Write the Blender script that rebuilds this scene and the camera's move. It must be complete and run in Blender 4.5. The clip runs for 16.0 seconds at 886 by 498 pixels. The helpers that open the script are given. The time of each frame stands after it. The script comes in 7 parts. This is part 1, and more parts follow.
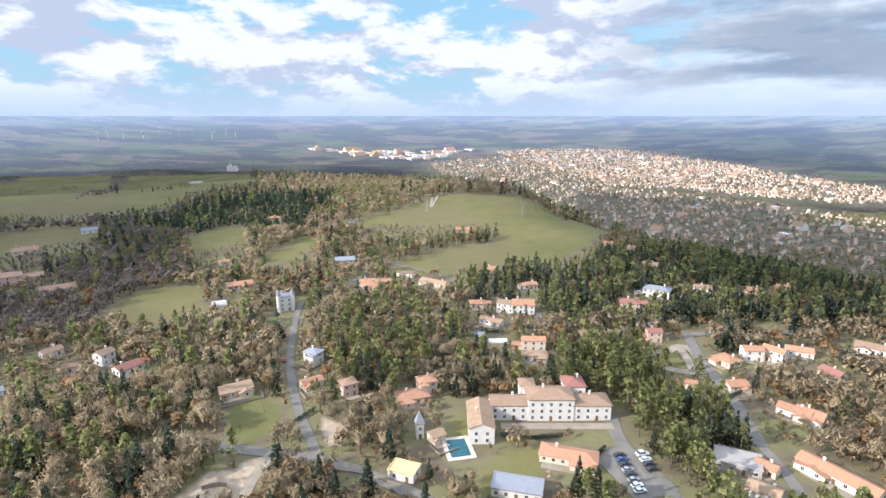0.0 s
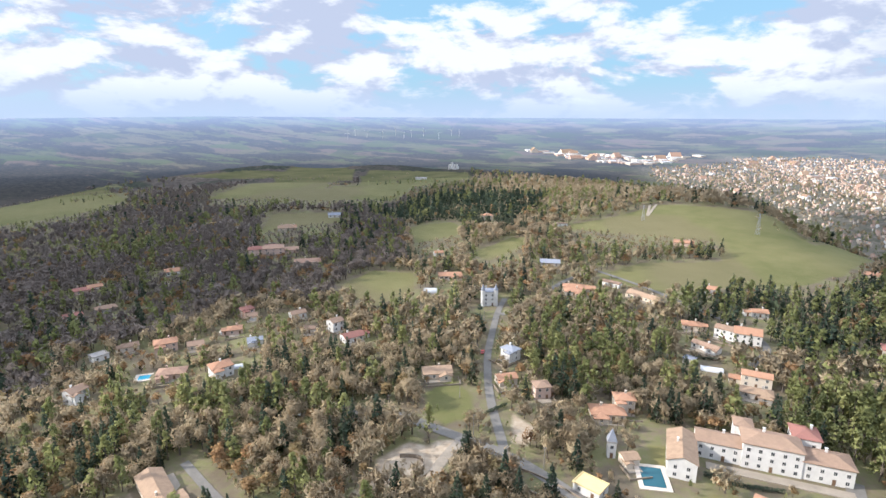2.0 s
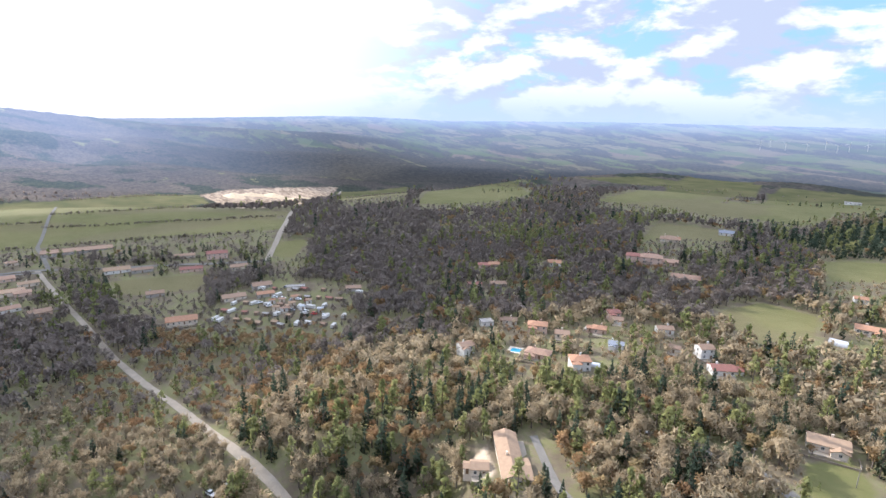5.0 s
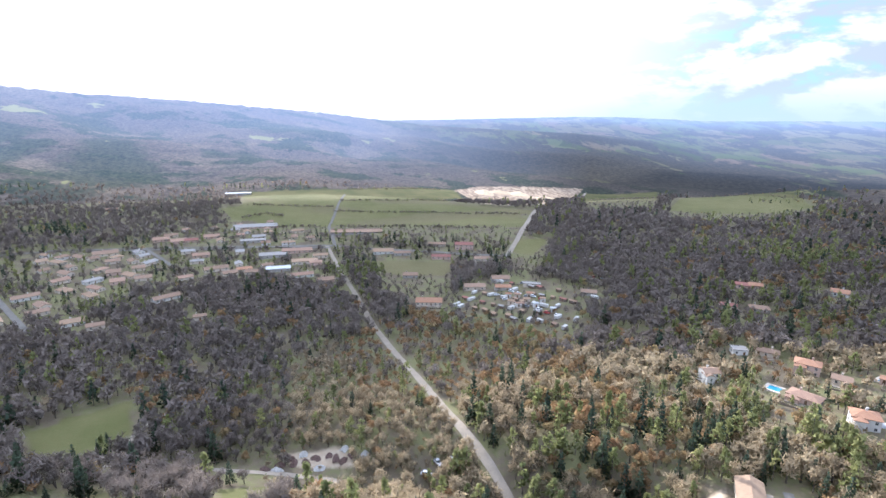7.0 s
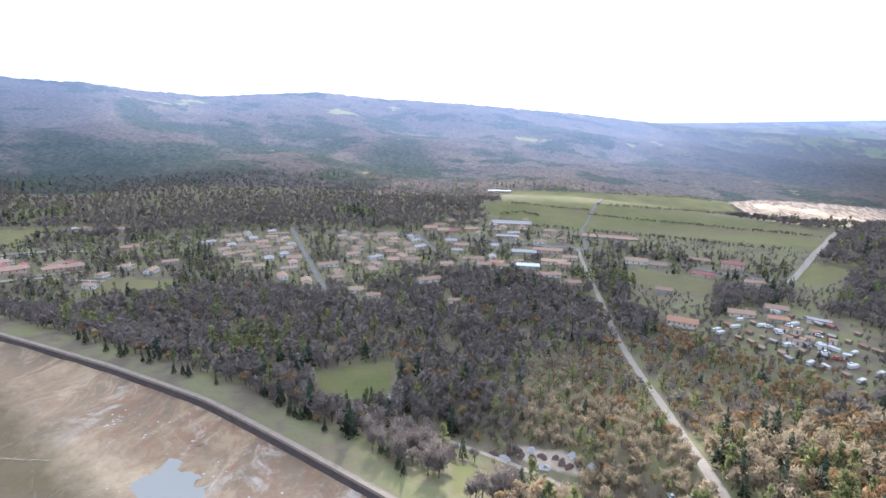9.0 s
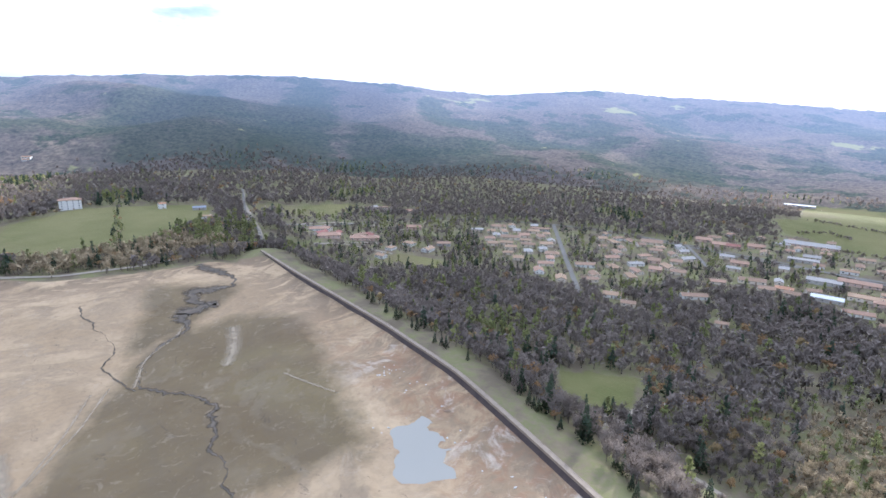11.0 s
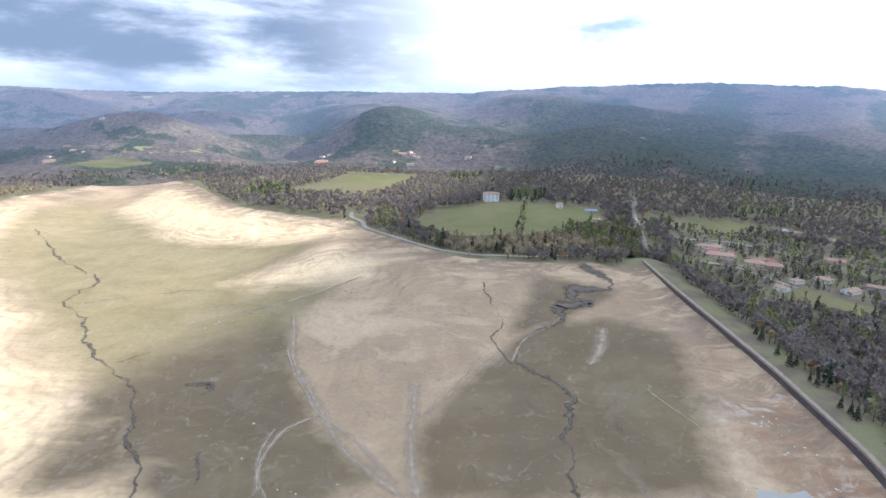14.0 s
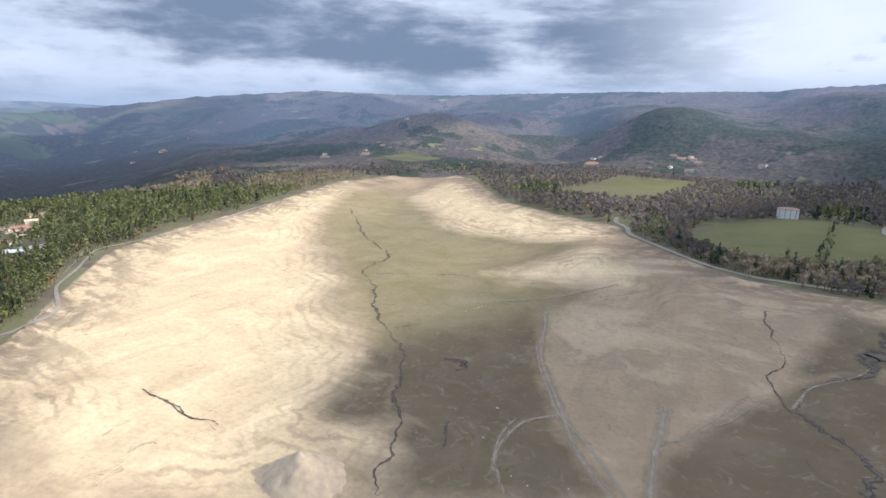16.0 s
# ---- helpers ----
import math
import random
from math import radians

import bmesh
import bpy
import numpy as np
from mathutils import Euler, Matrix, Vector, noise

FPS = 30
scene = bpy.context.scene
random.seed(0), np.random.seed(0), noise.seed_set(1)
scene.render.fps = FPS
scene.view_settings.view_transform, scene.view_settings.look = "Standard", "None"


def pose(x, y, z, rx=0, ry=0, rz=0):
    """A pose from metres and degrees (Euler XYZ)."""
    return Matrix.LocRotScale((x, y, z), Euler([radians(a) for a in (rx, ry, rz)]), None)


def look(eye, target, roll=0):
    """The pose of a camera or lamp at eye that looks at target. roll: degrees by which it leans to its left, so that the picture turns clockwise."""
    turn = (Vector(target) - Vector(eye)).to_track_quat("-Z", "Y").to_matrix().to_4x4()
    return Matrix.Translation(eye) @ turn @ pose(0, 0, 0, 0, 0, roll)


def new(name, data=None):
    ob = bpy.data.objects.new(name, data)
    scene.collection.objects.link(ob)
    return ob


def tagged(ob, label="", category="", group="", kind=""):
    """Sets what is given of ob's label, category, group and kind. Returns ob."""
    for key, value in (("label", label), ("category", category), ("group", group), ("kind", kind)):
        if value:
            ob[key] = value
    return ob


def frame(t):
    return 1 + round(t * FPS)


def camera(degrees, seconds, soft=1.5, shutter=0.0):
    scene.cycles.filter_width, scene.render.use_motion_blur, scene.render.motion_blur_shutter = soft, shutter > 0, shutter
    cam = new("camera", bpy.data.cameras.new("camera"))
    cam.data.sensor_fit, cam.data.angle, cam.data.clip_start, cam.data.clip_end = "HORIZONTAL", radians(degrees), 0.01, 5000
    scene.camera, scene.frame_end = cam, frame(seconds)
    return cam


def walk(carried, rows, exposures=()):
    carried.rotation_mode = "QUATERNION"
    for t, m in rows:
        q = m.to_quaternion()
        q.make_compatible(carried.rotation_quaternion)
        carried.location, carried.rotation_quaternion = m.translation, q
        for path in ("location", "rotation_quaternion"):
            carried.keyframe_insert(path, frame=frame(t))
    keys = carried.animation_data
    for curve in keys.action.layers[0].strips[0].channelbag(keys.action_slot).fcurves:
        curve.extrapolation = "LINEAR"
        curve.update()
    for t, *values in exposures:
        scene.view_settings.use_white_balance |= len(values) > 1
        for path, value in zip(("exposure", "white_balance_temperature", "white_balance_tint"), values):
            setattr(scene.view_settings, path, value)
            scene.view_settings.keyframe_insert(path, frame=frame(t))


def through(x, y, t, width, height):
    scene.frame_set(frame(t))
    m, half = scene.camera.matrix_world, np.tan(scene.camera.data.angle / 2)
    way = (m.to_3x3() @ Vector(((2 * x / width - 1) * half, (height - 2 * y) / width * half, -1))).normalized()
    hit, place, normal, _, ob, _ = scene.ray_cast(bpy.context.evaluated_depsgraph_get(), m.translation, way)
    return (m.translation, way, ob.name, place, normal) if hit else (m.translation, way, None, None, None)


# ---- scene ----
cam = camera(78.36, 16.0)
PATH = [
    (0.0, pose(0, 0, 120, 76.23, 0.02, -0.00)),
    (0.5, pose(0, 0, 120, 76.24, 0.16, 5.18)),
    (1.0, pose(0, 0, 120, 76.23, 0.07, 10.25)),
    (1.5, pose(0, 0, 120, 76.27, -0.05, 15.80)),
    (2.0, pose(0, 0, 120, 76.40, -0.26, 22.18)),
    (2.5, pose(0, 0, 120, 76.57, -0.40, 28.44)),
    (3.0, pose(0, 0, 120, 76.72, -0.61, 34.69)),
    (3.5, pose(0, 0, 120, 76.76, -0.64, 41.35)),
    (4.0, pose(0, 0, 120, 76.72, -0.95, 48.27)),
    (6.5, pose(0, 0, 120, 76.14, -1.01, 81.06)),
    (7.0, pose(0, 0, 120, 76.09, -0.81, 87.19)),
    (7.5, pose(0, 0, 120, 76.08, -0.64, 93.35)),
    (8.0, pose(0, 0, 120, 76.04, -0.66, 99.92)),
    (8.5, pose(0, 0, 120, 76.00, -0.71, 106.90)),
    (9.0, pose(0, 0, 120, 75.93, -0.79, 113.88)),
    (9.5, pose(0, 0, 120, 75.77, -0.98, 120.80)),
    (10.0, pose(0, 0, 120, 75.58, -1.15, 127.85)),
    (12.5, pose(0, 0, 120, 75.37, -0.64, 160.98)),
    (13.0, pose(0, 0, 120, 75.49, -0.50, 167.35)),
    (13.5, pose(0, 0, 120, 75.58, -0.45, 174.11)),
    (14.0, pose(0, 0, 120, 75.61, -0.40, -178.70)),
    (14.5, pose(0, 0, 120, 75.57, -0.39, -171.65)),
    (15.0, pose(0, 0, 120, 75.52, -0.39, -164.69)),
    (15.5, pose(0, 0, 120, 75.50, -0.44, -157.73)),
    (16.0, pose(0, 0, 120, 75.59, -0.24, -151.03)),
]
walk(cam, PATH, [
    (0.0, 0.60, 5850, 11), (4.0, 0.67, 5850, 12), (7.0, 0.88, 5450, 14), (10.0, 0.90, 5450, 14), (12.5, 0.88, 5400, 13), (14.5, 0.56, 5450, 12), (16.0, 0.14, 5500, 12),
])

# ---- light: winter sun from the south-west, broken cloud ----
SUN_YAW, SUN_UP = 112.0, 27.0
SUN = Vector((-math.sin(radians(SUN_YAW)) * math.cos(radians(SUN_UP)), math.cos(radians(SUN_YAW)) * math.cos(radians(SUN_UP)), math.sin(radians(SUN_UP))))
sun_data = bpy.data.lights.new("sun", "SUN")
sun_data.energy, sun_data.angle, sun_data.color = 4.9, radians(0.8), (1.0, 0.91, 0.78)
new("sun", sun_data).matrix_world = look(SUN * 900, (0, 0, 0))

world = bpy.data.worlds.new("sky")
scene.world = world
world.use_nodes = True


def cloud_sky(tree):
    n, l = tree.nodes, tree.links
    n.clear()

    def node(kind, **kw):
        a = n.new(kind)
        for key, value in kw.items():
            if key == "op":
                a.operation = value
            elif key == "v":
                for i, b in value.items():
                    a.inputs[i].default_value = b
        return a

    def mathn(op, a, b=None, c=None):
        m = node("ShaderNodeMath", op=op)
        for i, v in enumerate((a, b, c)):
            if v is None:
                continue
            if isinstance(v, (int, float)):
                m.inputs[i].default_value = v
            else:
                l.new(v, m.inputs[i])
        return m.outputs[0]

    def ramp(v, lo, hi, a=0.0, b=1.0):
        m = node("ShaderNodeMapRange")
        m.interpolation_type = "SMOOTHSTEP"
        l.new(v, m.inputs[0])
        for i, q in zip((1, 2, 3, 4), (lo, hi, a, b)):
            m.inputs[i].default_value = q
        return m.outputs[0]

    def mix(f, a, b):
        m = node("ShaderNodeMix")
        m.data_type = "RGBA"
        if isinstance(f, float):
            m.inputs[0].default_value = f
        else:
            l.new(f, m.inputs[0])
        for i, v in ((6, a), (7, b)):
            if isinstance(v, tuple):
                m.inputs[i].default_value = (*v, 1)
            else:
                l.new(v, m.inputs[i])
        return m.outputs[2]

    sky = node("ShaderNodeTexSky")
    sky.sky_type, sky.sun_disc = "NISHITA", False
    sky.sun_elevation, sky.sun_rotation = radians(SUN_UP), radians(-SUN_YAW)
    sky.air_density, sky.dust_density = 1.0, 1.5
    blue = node("ShaderNodeVectorMath", op="SCALE")
    l.new(sky.outputs[0], blue.inputs[0])
    blue.inputs[3].default_value = 0.12
    way = node("ShaderNodeTexCoord").outputs["Generated"]
    sep = node("ShaderNodeSeparateXYZ")
    l.new(way, sep.inputs[0])
    # billowing cloud, longer than high
    def cloud_noise(shift, scale, detail, stretch):
        flat = node("ShaderNodeVectorMath", op="MULTIPLY_ADD")
        l.new(way, flat.inputs[0])
        flat.inputs[1].default_value = stretch
        flat.inputs[2].default_value = shift
        t = node("ShaderNodeTexNoise", v={2: scale, 3: detail, 4: 0.58, 8: 0.2})
        l.new(flat.outputs[0], t.inputs[0])
        return t.outputs[0]

    def toward(yaw, lo, hi):
        d = node("ShaderNodeVectorMath", op="DOT_PRODUCT")
        l.new(way, d.inputs[0])
        d.inputs[1].default_value = (-math.sin(radians(yaw)), math.cos(radians(yaw)), 0.0)
        return ramp(d.outputs["Value"], math.cos(radians(hi)), math.cos(radians(lo)))

    seed = Vector((2.3, 0.9, 0.0))
    puff = cloud_noise(seed, 6.6, 9.0, (1, 1, 2.5))
    above = cloud_noise(seed + Vector((0, 0, 0.08)), 6.6, 5.0, (1, 1, 2.5))
    strata = cloud_noise(seed + Vector((4, 2, 0)), 2.3, 8.0, (1, 1, 5.5))
    wide = cloud_noise(seed + Vector((1, 5, 0)), 1.6, 3.0, (1, 1, 2.0))
    dot = node("ShaderNodeVectorMath", op="DOT_PRODUCT")
    l.new(way, dot.inputs[0])
    dot.inputs[1].default_value = SUN
    near = ramp(dot.outputs["Value"], 0.56, 0.86)
    glow = ramp(dot.outputs["Value"], 0.82, 1.0)
    # fair-weather cumulus with flat grey undersides
    cover = ramp(mathn("ADD", puff, mathn("MULTIPLY", mathn("SUBTRACT", wide, 0.5), 0.35)), 0.425, 0.53)
    cover = mathn("MAXIMUM", cover, toward(205, 25, 55))
    under = mathn("ADD", mathn("MULTIPLY", mathn("SUBTRACT", above, puff), 1.3), mathn("MULTIPLY", mathn("SUBTRACT", wide, 0.45), 0.9))
    lit = mix(ramp(under, 0.01, 0.20), (0.95, 0.95, 0.95), (0.56, 0.60, 0.71))
    open_sky = mix(0.65, blue.outputs[0], (0.42, 0.73, 0.93))
    fair = mix(cover, open_sky, lit)
    fair = mix(mathn("MULTIPLY", near, 0.92), fair, (1.25, 1.22, 1.2))
    # bright thin cloud on the sun's side of the south
    fair = mix(ramp(mathn("ADD", toward(160, 8, 62), mathn("ADD", mathn("MULTIPLY", mathn("SUBTRACT", strata, 0.5), 2.2), mathn("MULTIPLY", mathn("SUBTRACT", puff, 0.5), 2.0))), 0.30, 0.85, 0.0, 0.92), fair, (1.2, 1.2, 1.2))
    # a heavy layered deck to the south-east and over the town
    heavy = mathn("MAXIMUM", toward(222, 24, 48), mathn("MULTIPLY", toward(320, 8, 32), 0.85))
    high = ramp(sep.outputs[2], 0.02, 0.11)
    deck = mathn("ADD", mathn("ADD", strata, mathn("MULTIPLY", mathn("SUBTRACT", puff, 0.5), 0.55)), mathn("MULTIPLY", high, 0.07))
    deck_tone = mix(ramp(deck, 0.37, 0.70), (1.04, 1.07, 1.12), (0.29, 0.355, 0.45))
    soft = mathn("MULTIPLY", heavy, ramp(mathn("ADD", mathn("ADD", strata, mathn("MULTIPLY", mathn("SUBTRACT", puff, 0.5), 0.9)), mathn("MULTIPLY", heavy, 0.36)), 0.44, 0.80))
    both = mix(soft, fair, deck_tone)
    # thinner and bluer overhead
    over = ramp(sep.outputs[2], 0.26, 0.60, 0.0, 0.9)
    both = mix(over, both, (1.42, 1.55, 1.80))
    # pale air low over the land
    low = ramp(sep.outputs[2], 0.0, 0.075, 0.9, 0.0)
    both = mix(low, both, mix(near, (0.58, 0.68, 0.82), (0.95, 0.95, 0.95)))
    both = mix(glow, both, (1.6, 1.5, 1.4))
    bg = node("ShaderNodeBackground")
    l.new(both, bg.inputs[0])
    bg.inputs[1].default_value = 0.72
    l.new(bg.outputs[0], node("ShaderNodeOutputWorld").inputs[0])


cloud_sky(world.node_tree)


# ---- the lie of the land: camera stands over (0, 0); +y is the way to the town, the reservoir lies behind ----
EYE_Z = 120.0


def smooth(a, b, v):
    t = np.clip((v - a) / (b - a), 0.0, 1.0)
    return t * t * (3 - 2 * t)


def bearing(x, y):
    """Degrees to the left of +y, 0 to 360."""
    return np.degrees(np.arctan2(-x, y)) % 360.0


def knots(psi, *pairs):
    a = np.array(pairs, float).reshape(-1, 2)
    p = np.concatenate([a[-1:, 0] - 360, a[:, 0], a[:1, 0] + 360])
    v = np.concatenate([a[-1:, 1], a[:, 1], a[:1, 1]])
    return np.interp(psi, p, v)


def inside_distance(x, y, poly):
    """Signed distance to a closed outline in metres: positive inside."""
    x, y = np.asarray(x, float), np.asarray(y, float)
    best = np.full(x.shape, 1e9)
    inn = np.zeros(x.shape, bool)
    n = len(poly)
    for i in range(n):
        ax, ay = poly[i]
        bx, by = poly[(i + 1) % n]
        dx, dy = bx - ax, by - ay
        t = np.clip(((x - ax) * dx + (y - ay) * dy) / (dx * dx + dy * dy + 1e-9), 0, 1)
        best = np.minimum(best, np.hypot(x - ax - t * dx, y - ay - t * dy))
        if ay != by:
            cross = ((ay > y) != (by > y)) & (x < (bx - ax) * (y - ay) / (by - ay) + ax)
            inn ^= cross
    return np.where(inn, best, -best)


def line_distance(x, y, line):
    best = np.full(np.asarray(x, float).shape, 1e9)
    for (ax, ay), (bx, by) in zip(line[:-1], line[1:]):
        dx, dy = bx - ax, by - ay
        t = np.clip(((x - ax) * dx + (y - ay) * dy) / (dx * dx + dy * dy + 1e-9), 0, 1)
        best = np.minimum(best, np.hypot(x - ax - t * dx, y - ay - t * dy))
    return best


def waves(x, y, size, seed):
    """Soft rolling noise from a few crossed sines, about -1 to 1."""
    rs = np.random.RandomState(seed)
    v = 0.0
    for k in range(6):
        a, f, p = rs.uniform(0, 6.28), rs.uniform(0.6, 1.7), rs.uniform(0, 6.28)
        v = v + np.sin((x * math.cos(a) + y * math.sin(a)) * f * 6.28 / size + p + 1.3 * np.sin((x * math.sin(a) - y * math.cos(a)) * 3.1 / size + p * 2))
    return v / 4.0


SHORE = [(-163, -455), (-140, -455), (-63, -453), (-8, -466), (39, -512), (98, -575), (122, -628), (157, -634), (286, -709), (465, -945), (580, -990), (642, -771), (560, -498), (532, -356), (495, -269), (405, -181), (347, -124), (250, -40), (130, 45), (0, 60), (-80, 30), (-124, -30), (-136, -76), (-149, -130), (-159, -180), (-163, -250)]
DAM = [(-166, -462), (-164, -382), (-164, -255), (-160, -185), (-150, -133), (-138, -77), (-125, -30), (-100, 20)]
PONDS = [
    ([(-114.6, -175.7), (-129.6, -173.0), (-125.9, -157.8), (-120.7, -141.1), (-113.2, -134.8), (-98.3, -144.3)], -15.5),
]


def height(x, y):
    x, y = np.asarray(x, float), np.asarray(y, float)
    r, psi = np.hypot(x, y), bearing(x, y)
    # plateau of the village and the lower valley under the dam
    level = knots(psi, 0, 0, 40, -2, 62, -14, 85, -30, 125, -36, 150, -28, 165, -8, 190, -6, 230, -6, 262, -10, 300, -4, 335, 0)
    z = level * smooth(60, 330, r)
    # the plain of the town and of the far fields
    fall = knots(psi, 0, 1, 45, 1, 70, .75, 88, .3, 100, 0, 233, 0, 245, .8, 262, 1, 330, 1)
    r0 = knots(psi, 0, 900, 10, 1000, 20, 1300, 40, 1400, 60, 1000, 80, 800, 235, 900, 262, 760, 318, 380, 338, 430, 348, 560, 355, 820)
    z = z * (1 - smooth(r0, r0 + 900, r) * fall) - 140 * fall * smooth(r0, r0 + 700, r)
    # far edge of the plain lifts to the skyline
    z = z + fall * (258.0 * np.clip((r - 2700) / 2200, 0, 1) ** 1.7)
    # meadow hill in front of the town
    z = z + 16 * np.exp(-(((x - 20) / 190) ** 2 + ((y - 760) / 200) ** 2))
    z = z + 3 * np.exp(-(((x + 330) / 260) ** 2 + ((y - 1010) / 190) ** 2)) + 5 * waves(x, y, 420, 3) * smooth(250, 700, r) * (r < 2600)
    # wooded mountain to the south: skyline height by bearing
    sky = knots(psi, 60, -0.2, 75, -0.9, 88, -0.7, 101, 0.1, 112, 0.9, 123, 1.5, 127, 1.82, 137, 1.15, 145, 1.9, 152, 2.35, 157, 2.5, 171, 2.15, 180, 1.6, 190, 1.7, 199, 1.55, 207, 1.35, 214, 1.4, 222, 1.75, 232, 1.1, 242, 0.5, 247, 0.05, 262, -0.2)
    ridge = knots(psi, 60, 3600, 80, 3400, 100, 2900, 125, 2500, 160, 2300, 185, 2500, 205, 3000, 225, 3400, 248, 3900, 262, 4300, 300, 4500)
    foot = knots(psi, 60, 1900, 85, 1500, 105, 1150, 125, 900, 150, 700, 165, 760, 185, 950, 205, 1100, 225, 1700, 240, 2600, 262, 3000, 300, 3000)
    top = EYE_Z + ridge * np.tan(np.radians(sky)) - level
    s = np.clip((r - foot) / (ridge - foot), 0, 1.25)
    hill = knots(psi, 0, 0, 62, 0, 74, 1, 250, 1, 262, 0, 340, 0)
    folds = waves(x, y, 900, 7) * 58 * np.sin(np.clip(s, 0, 1) * math.pi) + waves(x, y, 400, 8) * 17 * np.sin(np.clip(s, 0, 1) * math.pi)
    z = z + hill * (top * np.where(s < 1, s ** 1.75, 1 - 2.0 * (s - 1)) + folds * smooth(150, 175, psi) + folds * .4 * (1 - smooth(150, 175, psi)))
    # spurs and knolls in front of the ridge
    for cx, cy, h, w in ((700, -1390, 25, 230), (330, -1800, 12, 260), (-250, -1650, 34, 260), (60, -1480, -16, 200), (-620, -1500, 26, 260), (1150, -1500, 30, 320)):
        z = z + h * np.exp(-((x - cx) ** 2 + (y - cy) ** 2) / w ** 2)
    # reservoir basin, dam bank
    d = inside_distance(x, y, SHORE)
    dd = line_distance(x, y, DAM)
    bank = -7 - 28 * smooth(6, 85, dd)
    west = (d <= 0) * (1 - smooth(70, 120, dd)) * (1 - smooth(160, 165, psi)) * smooth(55, 62, psi)
    z = z * (1 - west) + bank * west
    rim = smooth(60, 0, -d) * (d < 0) * (1 - west)
    z = z * (1 - rim) + np.minimum(z, -7.0) * rim
    by_dam = 1 - smooth(10, 45, dd)
    bed = -7 - 2.6 * smooth(-1.5, 1.0, d) * by_dam - (17 - 4 * by_dam) * smooth(0, 170, d) - 2.4 * smooth(0, 14, d) + 0.5 * waves(x, y, 70, 5) * smooth(5, 60, d)
    for outline, level_z in PONDS:
        e = inside_distance(x, y, outline) + 4.0 * waves(x, y, 30, 41) + 1.6 * waves(x, y, 11, 43)
        flat = smooth(-22, -6, e)
        bed = bed * (1 - flat) + (level_z - 1.3 * smooth(-3, 4, e) + 0.25 * waves(x, y, 11, 42)) * flat
        # spoil thrown up round the hollow
        bed = bed + 1.3 * np.exp(-((e + 11) / 4.5) ** 2) * np.clip(0.4 + waves(x, y, 24, 44), 0, 1.2)
    bed = bed + (1 - smooth(15, 60, dd)) * smooth(8, 14, dd) * smooth(-300, -200, y) * (0.55 * waves(x, y, 17, 45) + 0.35 * waves(x, y, 8, 46))
    z = np.where((d > 0) | ((d > -1.2) & (dd < 8)), bed, z)
    return z


# ---- materials ----
class Nodes:
    def __init__(self, name, rough=0.9, spec=0.2):
        self.m = bpy.data.materials.new(name)
        self.m.use_nodes = True
        self.n, self.l = self.m.node_tree.nodes, self.m.node_tree.links
        self.b = self.n["Principled BSDF"]
        self.b.inputs["Roughness"].default_value = rough
        self.b.inputs["Specular IOR Level"].default_value = spec
        self.pos = self.n.new("ShaderNodeNewGeometry").outputs["Position"]

    def put(self, v, socket):
        if isinstance(v, (int, float)):
            socket.default_value = v
        elif isinstance(v, tuple):
            socket.default_value = (*v, 1) if len(v) == 3 else v
        else:
            self.l.new(v, socket)

    def math(self, op, a, b=0.0):
        m = self.n.new("ShaderNodeMath")
        m.operation = op
        self.put(a, m.inputs[0])
        self.put(b, m.inputs[1])
        return m.outputs[0]

    def noise(self, scale, detail=4.0, rough=0.55, warp=0.0, stretch=None, local=False):
        t = self.n.new("ShaderNodeTexNoise")
        v = self.n.new("ShaderNodeTexCoord").outputs["Object"] if local else self.pos
        if stretch:
            k = self.n.new("ShaderNodeVectorMath")
            k.operation = "MULTIPLY"
            self.l.new(v, k.inputs[0])
            k.inputs[1].default_value = stretch
            v = k.outputs[0]
        self.l.new(v, t.inputs[0])
        t.inputs["Scale"].default_value, t.inputs["Detail"].default_value = scale, detail
        t.inputs["Roughness"].default_value, t.inputs["Distortion"].default_value = rough, warp
        return t.outputs[0]

    def ramp(self, v, lo, hi, a=0.0, b=1.0):
        m = self.n.new("ShaderNodeMapRange")
        self.put(v, m.inputs[0])
        for i, q in zip((1, 2, 3, 4), (lo, hi, a, b)):
            m.inputs[i].default_value = q
        return m.outputs[0]

    def mix(self, f, a, b):
        m = self.n.new("ShaderNodeMix")
        m.data_type = "RGBA"
        self.put(f, m.inputs[0])
        self.put(a, m.inputs[6])
        self.put(b, m.inputs[7])
        return m.outputs[2]

    def attr(self, name):
        a = self.n.new("ShaderNodeAttribute")
        a.attribute_name = name
        return a.outputs["Fac"]

    def random(self):
        return self.n.new("ShaderNodeObjectInfo").outputs["Random"]

    def color(self, v):
        self.put(v, self.b.inputs["Base Color"])

    def bump(self, v, strength=0.4, depth=0.1):
        k = self.n.new("ShaderNodeBump")
        k.inputs["Strength"].default_value, k.inputs["Distance"].default_value = strength, depth
        self.l.new(v, k.inputs["Height"])
        self.l.new(k.outputs[0], self.b.inputs["Normal"])


def plain(name, c, c2=None, scale=1.0, rough=0.85, spec=0.3, local=True, vary=0.0):
    k = Nodes(name, rough, spec)
    c2 = c2 or tuple(v * 0.75 for v in c)
    v = k.mix(k.ramp(k.noise(scale, 5, 0.6, local=local), 0.35, 0.7), c, c2)
    v = k.mix(k.ramp(k.noise(scale * 9, 3, local=local), 0.3, 0.75, 0, 0.25), v, tuple(q * 0.55 for q in c2))
    if vary:
        v = k.mix(k.ramp(k.random(), 0, 1, 0, vary), v, tuple(min(1, q * 1.35) for q in c))
    k.color(v)
    k.bump(k.noise(scale * 12, 3, local=local), 0.25, 0.05)
    return k.m


